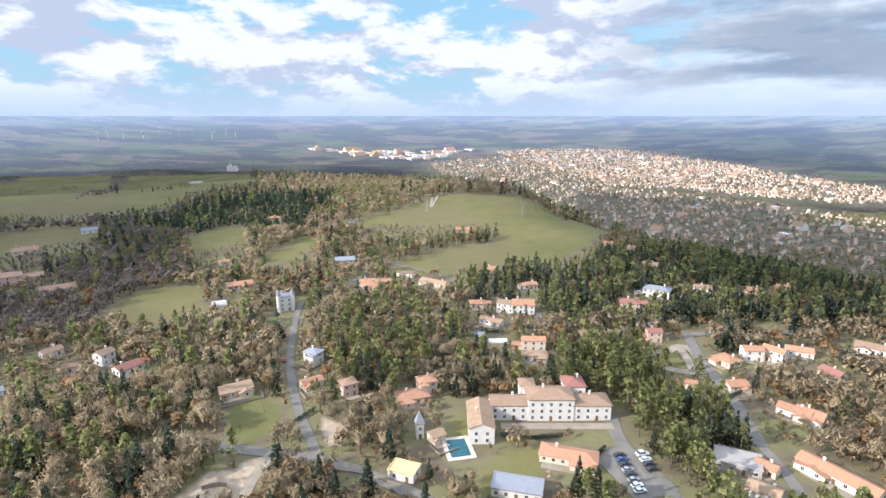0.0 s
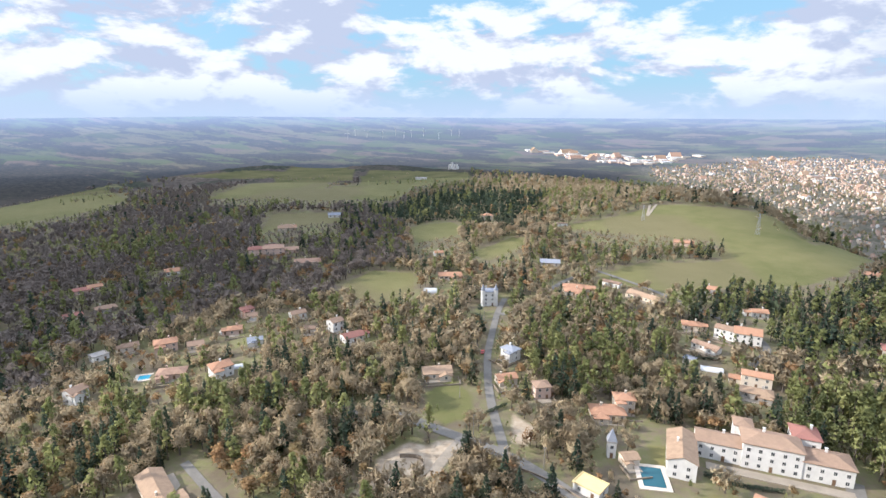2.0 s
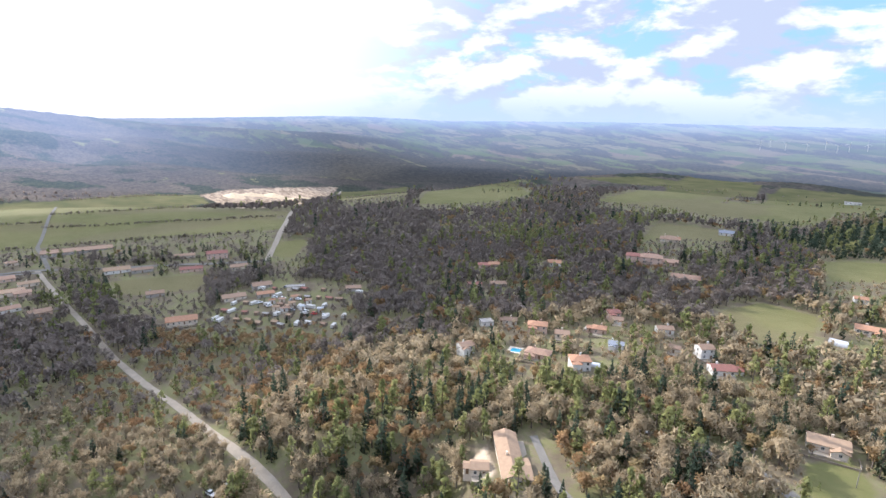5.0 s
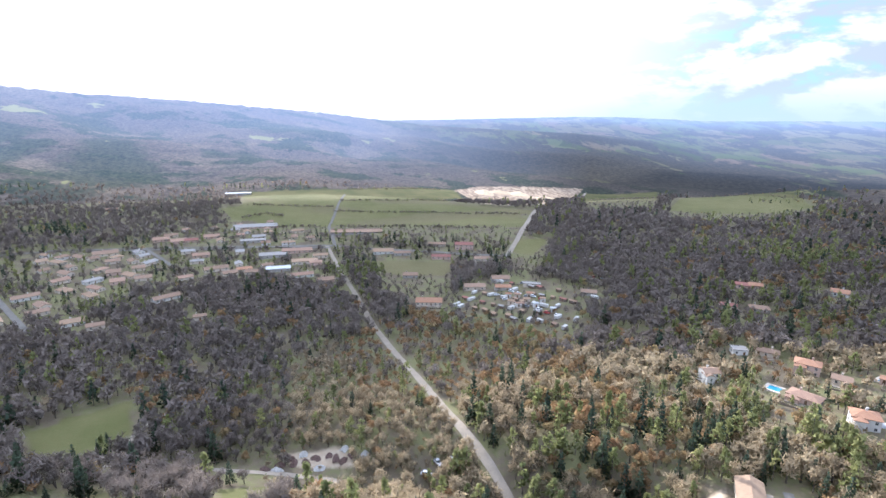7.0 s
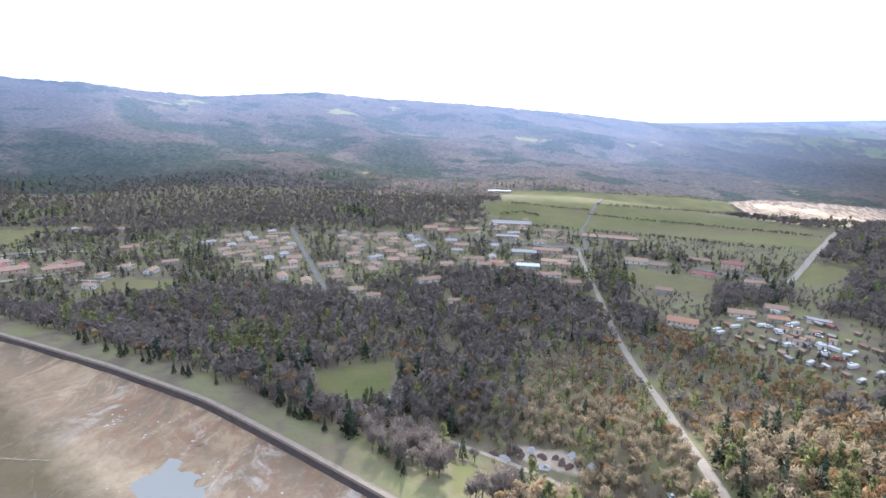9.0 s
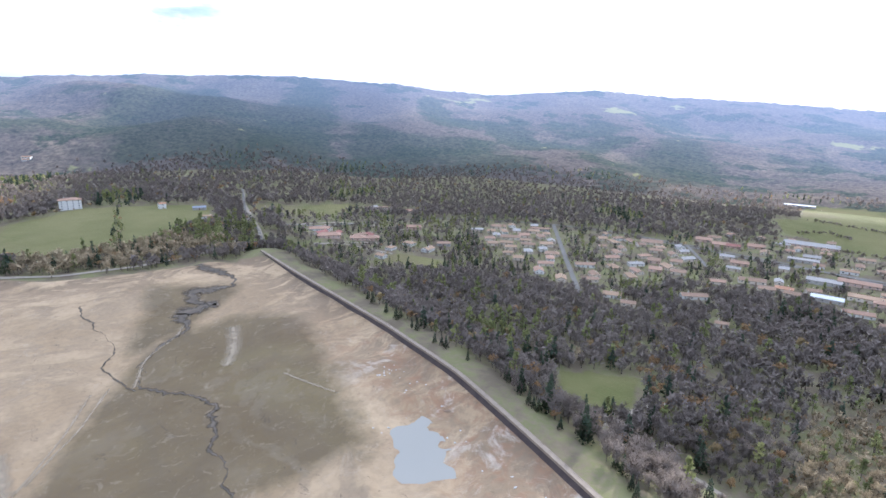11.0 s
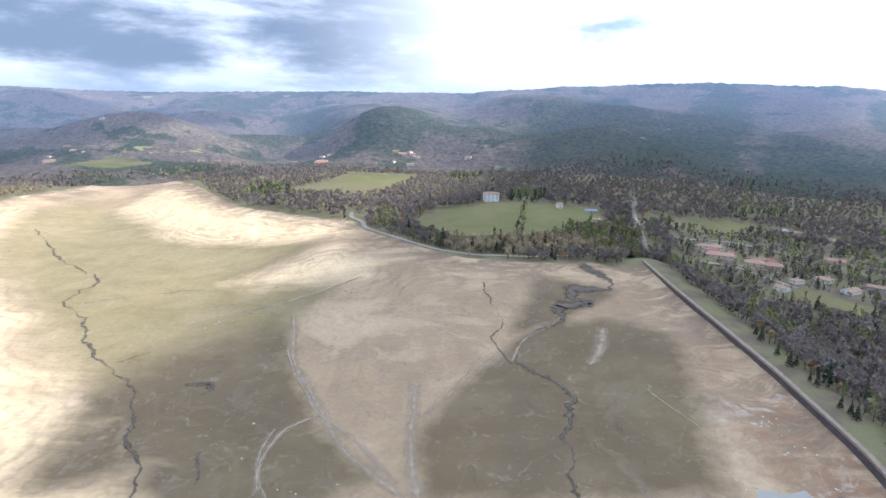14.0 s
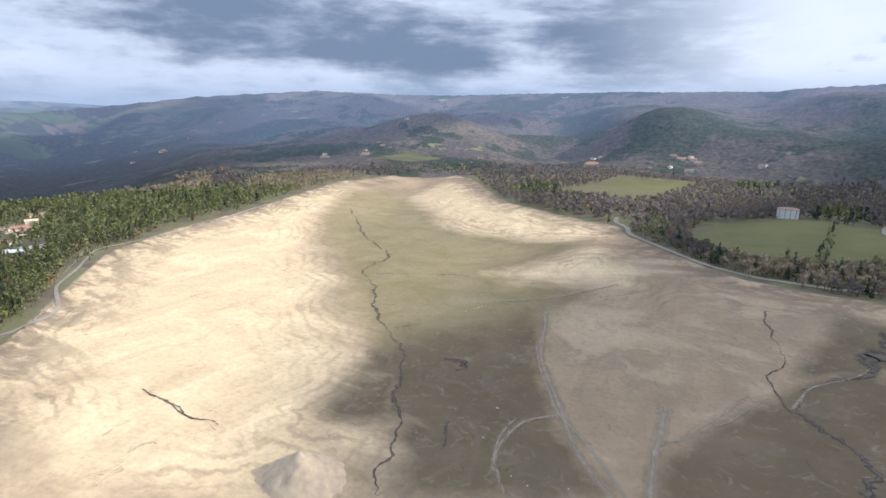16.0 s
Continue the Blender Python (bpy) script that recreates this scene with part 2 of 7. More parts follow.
def foliage(name, dark, mid, light, through=0.35):
    k = Nodes(name, 0.9, 0.1)
    tint = k.math("FRACT", k.math("ADD", k.attr("tint"), k.random()))
    v = k.mix(k.ramp(tint, 0.0, 0.55), dark, mid)
    v = k.mix(k.ramp(tint, 0.6, 1.0), v, light)
    leaf = k.n.new("ShaderNodeNewGeometry").outputs["Random Per Island"]
    v = k.mix(k.ramp(leaf, 0.0, 1.0, 0.0, 0.28), v, tuple(q * 0.6 for q in mid))
    v = k.mix(k.ramp(k.noise(0.012, 3), 0.4, 0.7, 0.0, 0.4), v, light)
    k.color(v)
    # light shines through needles, leaves and thin twigs
    facing = k.n.new("ShaderNodeAttribute")
    facing.attribute_name = "facing"
    turn = k.n.new("ShaderNodeVectorTransform")
    turn.vector_type, turn.convert_from, turn.convert_to = "NORMAL", "OBJECT", "WORLD"
    k.l.new(facing.outputs["Vector"], turn.inputs[0])
    k.l.new(turn.outputs[0], k.b.inputs["Normal"])
    glow, both = k.n.new("ShaderNodeBsdfTranslucent"), k.n.new("ShaderNodeMixShader")
    k.l.new(v, glow.inputs[0])
    both.inputs[0].default_value = through
    k.l.new(k.b.outputs[0], both.inputs[1])
    k.l.new(glow.outputs[0], both.inputs[2])
    k.l.new(both.outputs[0], k.n["Material Output"].inputs[0])
    return k.m


BARE = foliage("bare_twigs", (0.315, 0.245, 0.158), (0.460, 0.360, 0.228), (0.56, 0.448, 0.282), 0.4)
PINE = foliage("pine_needles", (0.155, 0.178, 0.074), (0.275, 0.294, 0.114), (0.39, 0.385, 0.16), 0.45)
FIR = foliage("fir_needles", (0.050, 0.075, 0.055), (0.080, 0.108, 0.070), (0.12, 0.145, 0.085), 0.4)
# Darker copy of the bare twigs: cloud shade and haze put into the colour
BARE_SHADED = foliage("shade_tinted_twigs", (0.192, 0.160, 0.138), (0.270, 0.224, 0.192), (0.35, 0.292, 0.246), 0.4)
OAK = foliage("dry_oak_leaves", (0.30, 0.185, 0.10), (0.42, 0.25, 0.125), (0.37, 0.29, 0.145), 0.4)
BARK = plain("bark", (0.16, 0.125, 0.10), (0.09, 0.075, 0.065), 2.0)


def ground_material():
    k = Nodes("ground_cover", 0.95, 0.12)
    fine, mid, wide = k.noise(0.35, 6, 0.65), k.noise(0.05, 5, 0.6), k.noise(0.008, 4, 0.6)
    wobble = k.math("ADD", k.math("MULTIPLY", k.math("SUBTRACT", mid, 0.5), 16.0), k.math("MULTIPLY", k.math("SUBTRACT", fine, 0.5), 4.0))
    # leaf litter and rough grass under the trees
    litter = k.mix(k.ramp(mid, 0.38, 0.66), (0.130, 0.104, 0.070), (0.225, 0.180, 0.118))
    litter = k.mix(k.ramp(k.math("ADD", k.math("MULTIPLY", mid, 0.6), k.math("MULTIPLY", fine, 0.4)), 0.45, 0.56, 0, 0.75), litter, (0.145, 0.150, 0.058))
    # meadows, mown and grazed
    grass = k.mix(k.ramp(wide, 0.4, 0.62), (0.112, 0.112, 0.040), (0.168, 0.150, 0.063))
    grass = k.mix(k.ramp(mid, 0.35, 0.7, 0, 0.5), grass, (0.190, 0.164, 0.076))
    grass = k.mix(k.ramp(fine, 0.4, 0.8, 0, 0.35), grass, (0.105, 0.128, 0.042))
    grass = k.mix(k.ramp(k.noise(0.0048, 2, .5, .0, (1.0, 0.6, 1.0)), 0.50, 0.53, 0, 0.5), grass, (0.155, 0.125, 0.070))
    mask = lambda name, soft, amount=1.0: k.ramp(k.math("ADD", k.attr(name), k.math("MULTIPLY", wobble, amount)), -soft, soft)
    v = k.mix(mask("meadow", 1.2, 0.25), litter, grass)
    earth = k.mix(k.ramp(mid, 0.35, 0.65), (0.42, 0.33, 0.23), (0.30, 0.23, 0.16))
    earth = k.mix(k.ramp(fine, 0.4, 0.7, 0, .5), earth, (0.52, 0.45, 0.35))
    v = k.mix(mask("bare", 1.0, 0.4), v, earth)
    # bed of the reservoir: silt, dark wet mud, pale dry sand, rings left by falling water; the mud colour also stands
    # for cloud shade on the near bed
    streak = k.noise(0.03, 6, 0.65, 1.2, (1.0, 0.35, 1.0))
    silt = k.mix(k.ramp(streak, 0.35, 0.68), (0.375, 0.268, 0.158), (0.280, 0.200, 0.120))
    silt = k.mix(k.ramp(k.noise(0.012, 5, .6, .5), 0.46, 0.62, 0, .85), silt, (0.475, 0.350, 0.215))
    sand = k.mix(k.ramp(streak, 0.35, 0.7), (0.76, 0.570, 0.325), (0.55, 0.400, 0.225))
    muds = k.mix(k.ramp(k.noise(0.02, 6, .6, .8), 0.35, 0.7), (0.132, 0.096, 0.052), (0.178, 0.133, 0.074))
    muds = k.mix(k.ramp(streak, 0.45, 0.75, 0, 0.5), muds, (0.115, 0.092, 0.062))
    rings = k.math("SINE", k.math("ADD", k.math("MULTIPLY", k.attr("dry"), 0.55), k.math("MULTIPLY", k.noise(0.012, 6, .62, .5), 44.0)))
    rings = k.math("MULTIPLY", k.ramp(rings, 0.1, 1.0), k.ramp(k.noise(0.014, 5, .6), 0.42, 0.62))
    silt = k.mix(k.math("MULTIPLY", rings, 0.35), silt, (0.17, 0.135, 0.10))
    sand = k.mix(k.math("MULTIPLY", rings, k.ramp(k.attr("dry"), 18, 56, 0.75, 0.2)), sand, (0.36, 0.26, 0.15))
    muds = k.mix(k.ramp(k.noise(0.006, 4, .6, .4), 0.45, 0.65, 0, .8), muds, (0.172, 0.138, 0.062))
    muds = k.mix(k.math("MULTIPLY", rings, 0.4), muds, (0.21, 0.168, 0.115))
    weed = k.mix(k.ramp(k.noise(0.03, 6, .65, .6), 0.35, 0.65), (0.240, 0.188, 0.085), (0.320, 0.252, 0.130))
    weedy = (k.math("MULTIPLY", k.ramp(k.math("ADD", k.attr("weed"), k.math("MULTIPLY", wobble, 3.0)), -26, 22), 0.88))
    bed = k.mix(k.ramp(k.math("ADD", k.attr("mud"), k.math("MULTIPLY", wobble, 1.3)), -8, 6), silt, muds)
    bed = k.mix(weedy, bed, weed)
    tongue = k.math("MULTIPLY", k.math("SUBTRACT", k.noise(0.05, 7, .65, .4, (0.28, 1.0, 1.0)), 0.5), 60.0)
    bed = k.mix(k.ramp(k.math("ADD", k.attr("dry"), tongue), -16.0, 20.0), bed, sand)
    # weed and stones along the shore, rusty earth dug up at the foot of the dam
    edge = k.math("MULTIPLY", k.ramp(k.attr("lake"), 4, 58, 1, 0.1), k.ramp(k.noise(0.045, 7, .7, .8, (0.5, 1.0, 1.0)), 0.43, 0.54))
    bed = k.mix(k.math("MULTIPLY", edge, 0.75), bed, (0.150, 0.108, 0.072))
    rust = k.math("MULTIPLY", k.attr("dug"), k.ramp(k.noise(0.07, 7, .7, .9), 0.46, 0.60))
    bed = k.mix(k.math("MULTIPLY", rust, 0.8), bed, (0.25, 0.145, 0.085))
    pale = k.math("MULTIPLY", k.attr("dug"), k.ramp(k.noise(0.05, 6, .7, .5), 0.55, 0.66))
    bed = k.mix(k.math("MULTIPLY", pale, 0.7), bed, (0.52, 0.44, 0.35))
    bed = k.mix(k.ramp(fine, 0.45, 0.8, 0, 0.35), bed, (0.13, 0.105, 0.08))
    bed = k.mix(k.math("MULTIPLY", k.ramp(k.noise(0.11, 7, .75, 1.5), 0.56, 0.70), 0.35), bed, (0.42, 0.34, 0.25))
    bed = k.mix(k.math("MULTIPLY", k.ramp(k.noise(0.09, 8, .8, 2.0, (1.0, 0.5, 1.0)), 0.60, 0.66), 0.5), bed, (0.065, 0.054, 0.042))
    v = k.mix(k.ramp(k.math("ADD", k.attr("lake"), k.math("MULTIPLY", wobble, 0.15)), -1, 1), v, bed)
    k.color(v)
    k.bump(k.math("ADD", fine, k.math("MULTIPLY", mid, 3.0)), 0.5, 0.5)
    return k.m


def feathered(name, c, c2, scale, core, rough=0.85):
    """A deposit that thins out unevenly towards its edges."""
    k = Nodes(name, rough, 0.3)
    v = k.mix(k.ramp(k.noise(scale, 5, 0.6), 0.35, 0.7), c, c2)
    k.color(v)
    u = k.math("ABSOLUTE", k.attr("across"))
    ragged = k.math("ADD", u, k.math("MULTIPLY", k.math("SUBTRACT", k.noise(0.22, 5, .65), 0.5), 1.5))
    fade = k.n.new("ShaderNodeMixShader")
    k.put(k.ramp(ragged, core, 0.95), fade.inputs[0])
    k.l.new(k.b.outputs[0], fade.inputs[1])
    k.l.new(k.n.new("ShaderNodeBsdfTransparent").outputs[0], fade.inputs[2])
    k.l.new(fade.outputs[0], k.n["Material Output"].inputs[0])
    return k.m


def distance_material():
    """The far country: fields, woods and hillsides, with bluish distance haze painted in as emission."""
    k = Nodes("far_country", 1.0, 0.0)

    def cells(scale):
        warp = k.n.new("ShaderNodeVectorMath")
        warp.operation = "MULTIPLY"
        k.l.new(k.pos, warp.inputs[0])
        warp.inputs[1].default_value = scale
        c = k.n.new("ShaderNodeTexVoronoi")
        c.inputs["Scale"].default_value = 1.0
        k.l.new(warp.outputs[0], c.inputs[0])
        q = k.n.new("ShaderNodeSeparateColor")
        k.l.new(c.outputs["Color"], q.inputs[0])
        return q.outputs

    plots, plots2 = cells((0.0040, 0.0062, 0)), cells((0.0021, 0.0030, 0))
    fields = k.mix(k.ramp(plots[0], 0.1, 0.9), (0.045, 0.054, 0.029), (0.112, 0.098, 0.066))
    fields = k.mix(k.ramp(plots[1], 0.66, 0.70, 0, .8), fields, (0.066, 0.082, 0.038))
    fields = k.mix(k.ramp(plots[2], 0.80, 0.83), fields, (0.105, 0.082, 0.064))
    fields = k.mix(k.ramp(plots2[0], 0.3, 0.9, 0, 0.45), fields, (0.085, 0.092, 0.05))
    trees = k.noise(0.06, 5, 0.7)
    crowns = k.noise(0.11, 3, 0.65)
    # woods, copses and hedges of the plain
    woods = k.math("ADD", k.noise(0.0026, 6, 0.62, 0.3, (1.0, 1.9, 1.0)), k.math("MULTIPLY", k.attr("woody"), 0.22))
    dark_wood = k.mix(k.ramp(trees, 0.35, 0.65), (0.028, 0.030, 0.027), (0.066, 0.058, 0.048))
    fields = k.mix(k.ramp(woods, 0.505, 0.53), fields, dark_wood)
    rows = k.math("MULTIPLY", k.ramp(k.noise(0.010, 5, .7, .6, (0.35, 1.6, 1.0)), 0.555, 0.575), 0.85)
    fields = k.mix(rows, fields, dark_wood)
    # leafless oak woods of the hills, conifer blocks, a few clearings
    forest = k.mix(k.ramp(crowns, 0.32, 0.68), (0.062, 0.052, 0.046), (0.140, 0.115, 0.092))
    # Paler tan noise patches, put into the colour for sunlit slopes
    forest = k.mix(k.ramp(k.noise(0.0042, 5, .6, .4), 0.50, 0.68, 0, .7), forest, k.mix(k.ramp(crowns, .35, .65), (0.11, 0.088, 0.064), (0.205, 0.165, 0.118)))
    firs = k.mix(k.ramp(crowns, .35, .65), (0.026, 0.034, 0.026), (0.066, 0.074, 0.046))
    forest = k.mix(k.ramp(k.noise(0.0060, 6, .65), 0.545, 0.575, 0, .9), forest, firs)
    forest = k.mix(k.ramp(k.noise(0.0022, 5, .6, .4), 0.545, 0.59, 0, .85), forest, firs)
    ragged = k.math("MULTIPLY", k.math("SUBTRACT", k.noise(0.0055, 7, .68), 0.5), 330.0)
    forest = k.mix(k.ramp(k.math("ADD", k.attr("conifer"), ragged), -25, 25, 0, .8), forest, firs)
    glade = k.ramp(k.noise(0.0048, 5, .6, .3), 0.665, 0.685)
    hills = k.mix(glade, forest, (0.20, 0.19, 0.09))
    fields = k.mix(k.attr("built"), fields, k.mix(k.ramp(trees, 0.4, 0.6), (0.075, 0.075, 0.05), (0.18, 0.155, 0.12)))
    land = k.mix(k.attr("hill"), fields, hills)
    rag = k.math("MULTIPLY", k.math("SUBTRACT", k.noise(0.05, 5, .6), 0.5), 12.0)
    land = k.mix(k.ramp(k.math("ADD", k.attr("meadow"), rag), -3, 3), land, k.mix(k.ramp(k.noise(0.02, 4), .35, .65), (0.088, 0.090, 0.040), (0.140, 0.125, 0.060)))
    land = k.mix(k.ramp(k.math("ADD", k.attr("bare"), rag), -3, 3), land, k.mix(k.ramp(k.noise(0.03, 5, .65, .5, (1, 3, 1)), .42, .58), (0.38, 0.295, 0.21), (0.19, 0.14, 0.098)))
    k.color(land)
    # Distance haze: blue emission, its strength painted per vertex
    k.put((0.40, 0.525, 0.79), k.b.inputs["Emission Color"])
    k.put(k.math("MULTIPLY", k.attr("haze_glow"), 0.40), k.b.inputs["Emission Strength"])
    return k.m


ROAD = plain("worn_asphalt", (0.215, 0.198, 0.172), (0.16, 0.147, 0.13), 0.15, spec=0.05, local=False)
GRAVEL = plain("pale_gravel", (0.34, 0.285, 0.22), (0.25, 0.21, 0.16), 0.2, local=False)
RILL = feathered("wet_dark_mud", (0.066, 0.053, 0.040), (0.140, 0.112, 0.082), 0.25, 0.25, 0.85)
TRACK = feathered("pale_dried_silt", (0.38, 0.305, 0.21), (0.30, 0.235, 0.16), 0.12, -0.4)
STONE = plain("dark_wet_dam_stone", (0.085, 0.066, 0.060), (0.055, 0.043, 0.042), 0.25, local=False)
COPING = plain("pale_coping_stone", (0.29, 0.235, 0.175), (0.22, 0.175, 0.13), 0.4, local=False)


# ---- the ground, one sheet out to the skyline ----
MEADOWS, BARES, MUDS, SANDS, WEEDS = [], [], [], [], []


def meadow(p):
    MEADOWS.append(p)


def bare_ground(p):
    BARES.append(p)


def mud(p):
    MUDS.append(p)


def dry_sand(p):
    SANDS.append(p)


def water_weed(p):
    WEEDS.append(p)


CONIFERS = [
    [(-109.5, -1446.9), (-428.7, -2152.7), (-631.2, -2065.7), (-567.6, -1618.4), (-931.3, -2015.2), (-1003.1, -1946.8), (-714.4, -1353.0), (-348.7, -1049.6), (-164.5, -1209.9)],
    [(-656.8, -1235.2), (-875.6, -1526.7), (-854.5, -1245.0), (-1056.9, -1106.3), (-885.9, -777.9), (-685.6, -833.2), (-588.6, -990.3)],
    [(-1102.0, -758.9), (-1679.1, -920.7), (-1623.6, -765.5), (-1128.2, -531.2), (-948.3, -599.7)],
    [(256.2, -1523.6), (103.3, -1792.0), (-0.8, -1770.0), (135.8, -1355.2), (282.5, -1455.8)],
    [(621.6, -1603.7), (683.5, -2290.2), (399.5, -2076.9), (376.9, -1765.2), (500.4, -1551.3)],
]
BELTS = [
    ([(-42.5, 472.1), (3.2, 507.0), (48.7, 531.8)], 11),
    ([(-96.7, -735.7), (-63.4, -535.3)], 5),
    ([(-368.8, 596.1), (-392.6, 826.5)], 5),
    ([(-542.1, 873.5), (-325.9, 967.6)], 5),
    ([(-122.0, 628.3), (-57.9, 654.4), (-3.1, 742.0)], 5),
    ([(-844.2, 539.8), (-820.7, 638.8)], 5),
    ([(320.3, -787.4), (194.5, -754.3), (123.2, -757.0)], 7),
    ([(-17.8, 330.5), (16.5, 327.6)], 5),
]
meadow([(-113.1, 580.1), (-63.9, 644.8), (-3.1, 738), (87.5, 721.7), (129.5, 701.1), (136.7, 598.6), (518, 1300.7), (133.9, 489), (52.7, 514.3), (52.9, 581.6), (-39.5, 581.7)])
meadow([(-42.3, 415.9), (-12.3, 476.8), (52.3, 510.3), (138.9, 508.4), (107.1, 461.7), (54.3, 434.6), (6.9, 396.9)])
meadow([(-215.1, 334.9), (-212.8, 372.5), (-178.2, 377), (-159.8, 339.2), (-156.1, 296.4), (-207.9, 310.9)])
meadow([(-262.9, 543.8), (-219.7, 585.1), (-193.5, 527.6), (-219.9, 472.3)])
meadow([(-156.3, 448.5), (-137.8, 530.4), (-118.2, 505.4), (-131.8, 430.3)])
meadow([(-445.1, 532.5), (-378.9, 553.8), (-338.8, 531.2), (-370, 477.4), (-400.7, 477)])
meadow([(-780.8, 955.6), (-1552.6, 2526.6), (-594, 943.6), (-677.9, 826.6)])
meadow([(-556.4, 701), (-532.3, 872.4), (-405.4, 854.7), (-381.5, 750.6), (-474.1, 656.8)])
meadow([(-601.1, 1007.3), (-399.9, 1122.9), (-347.7, 1002.4), (-413.3, 872), (-511.8, 868.4)])
meadow([(-91.6, 203.3), (-85, 222.3), (-71.3, 210.3), (-61.4, 188.2), (-81.1, 185)])
meadow([(48.4, 157.8), (61, 171.5), (64.6, 166.9), (61.7, 155.2), (50.5, 151.8)])
meadow([(896.8, 1402.5), (1260.8, 1527.8), (1047.5, 1259.8), (885.6, 1294.2)])
meadow([(-1133.8, -136.9), (-1375.5, 97.9), (-1129.7, 98.1), (-1029.2, -135)])
meadow([(-972.6, -127.9), (-849.4, 188), (-806.4, 174.3), (-906.5, -124.2)])
meadow([(-867, -132.1), (-776.1, 172.2), (-686.4, 137.5), (-784, -104.8)])
meadow([(-893, -263.4), (-904.8, -154.9), (-805, -151), (-813.4, -256.8)])
meadow([(-1087.4, -318.2), (-1088.1, -161.4), (-943.8, -152), (-982, -279.5)])
meadow([(-1607.6, 496.3), (-1731.3, 791.2), (-877.1, 402.3), (-885.5, 284.2)])
meadow([(-879.9, 445), (-894.4, 570.7), (-779.1, 607.6), (-742.9, 477.3), (-778.5, 381.6)])
meadow([(-622.5, 114.8), (-612.2, 157.1), (-552.3, 123.8), (-567.4, 105)])
meadow([(-557.4, -42.5), (-543.6, 38.4), (-495.1, 29.6), (-503.5, -23.3)])
meadow([(-246.9, -190.7), (-278.2, -156), (-243.7, -139.9), (-201.7, -156)])
meadow([(-184.2, -75.3), (-198.5, -55.2), (-195.9, -40.1), (-150.2, -60.7)])
meadow([(-304.1, -454.7), (-331.8, -409.5), (-306.1, -386.4), (-273.6, -443.4)])
meadow([(-260.9, -734), (-377.1, -682.8), (-317.3, -634), (-236.3, -669.5)])
meadow([(268.8, -810.6), (198, -1027.1), (70.4, -1040.6), (136.3, -787.3)])
meadow([(44.7, -609.4), (18.1, -703.8), (-59.8, -757.6), (-193, -721.6), (-173.2, -630.6), (-77.3, -532.4), (-9.1, -525.9), (32.5, -566.1)])
meadow([(-273, -712.5), (-402.1, -730.7), (-421, -696.6), (-311.2, -648.2)])
meadow([(817.9, -1105.3), (770.5, -1222.5), (662.1, -1198.3), (689.9, -1087.6)])
meadow([(-876.2, -311.7), (-928.2, -160.6), (-877, -151.6), (-788.3, -263)])
meadow([(-226.9, -175.8), (-262.4, -183.1), (-268.1, -151.5), (-245.4, -138.9), (-217.9, -145.5), (-205.1, -159.8)])
meadow([(101.3, 252.4), (135.2, 281.2), (132.9, 238.5), (115.5, 233), (104.6, 239.1)])
meadow([(25.2, 177.2), (35, 167.4), (32.1, 151.6), (10.2, 151.7), (15.1, 167.3)])
meadow([(-1071.7, -335.4), (-1140.9, -159.2), (-1289.9, 53.7), (-989.7, 67.5), (-867.9, 151.5), (-796.9, 160.9), (-702.5, 116), (-741.5, -27.4), (-763.3, -140), (-766.2, -188.1), (-806.6, -255.2)])
meadow([(-500.8, 665.7), (-377.2, 727.0), (-419.4, 873.5), (-554.7, 841.7)])
meadow([(-661.2, 638.2), (-511.5, 680.1), (-593.7, 901.0), (-710.3, 802.9)])
meadow([(-943.2, 848.9), (-580.6, 943.7), (-674.4, 1109.1), (-890.1, 1008.4)])
meadow([(-529.6, 881.1), (-339.4, 1007.4), (-471.8, 1194.2), (-630.6, 1100.1)])
meadow([(-389.6, 445.8), (-343.3, 519.9), (-389.4, 576.9), (-457.5, 546.9)])
meadow([(-784.9, 375.3), (-786.1, 596.9), (-857.1, 640.5), (-1722.9, 985.9)])
meadow([(-240.3, 489.2), (-207.9, 557.5), (-228.7, 593.5), (-255.8, 564.8)])
meadow([(-141.2, 436.7), (-121.8, 502.5), (-125.2, 526.3), (-152.2, 477.3)])
meadow([(-410.7, 489.5), (-341.8, 531.6), (-376.0, 577.4), (-463.2, 555.2)])
meadow([(-630.9, 833.0), (-585.3, 945.5), (-637.8, 1034.1), (-748.9, 1023.2)])
meadow([(46.9, 151.9), (58.6, 170.2), (65.3, 172.0), (65.0, 151.6)])
meadow([(3.6, 198.0), (11.8, 200.7), (11.8, 187.6), (6.0, 185.9)])
meadow([(20.5, 171.8), (36.2, 180.4), (35.0, 167.4), (20.5, 162.7)])
meadow([(-83.8, 189.3), (-74.3, 212.4), (-65.8, 192.0), (-73.1, 180.8)])
bare_ground([(-1357.6, 96.6), (-1525.5, 172.4), (-1690.6, 530.6), (-1456, 425.9), (-912.8, 211.8), (-1097.6, 118.4)])
bare_ground([(-221.9, -64.1), (-223.2, -35.2), (-211.6, -24.5), (-213.1, -50.6)])
bare_ground([(-75.6, 155.6), (-71.6, 170.6), (-59.4, 177.3), (-62.5, 161.3), (-65.2, 152.7), (-76, 152.1)])
bare_ground([(-87.1, 151.8), (-80.9, 165.3), (-70.4, 166.7), (-63.5, 152.3), (-85.4, 131.7), (-83.4, 142.4)])
bare_ground([(-156.9, 98), (-159.3, 108.9), (-140.9, 100.4), (-137.4, 93.1)])
bare_ground([(-49.8, 200.9), (-36.8, 192.5), (-39.1, 180.8), (-44.4, 180.6)])
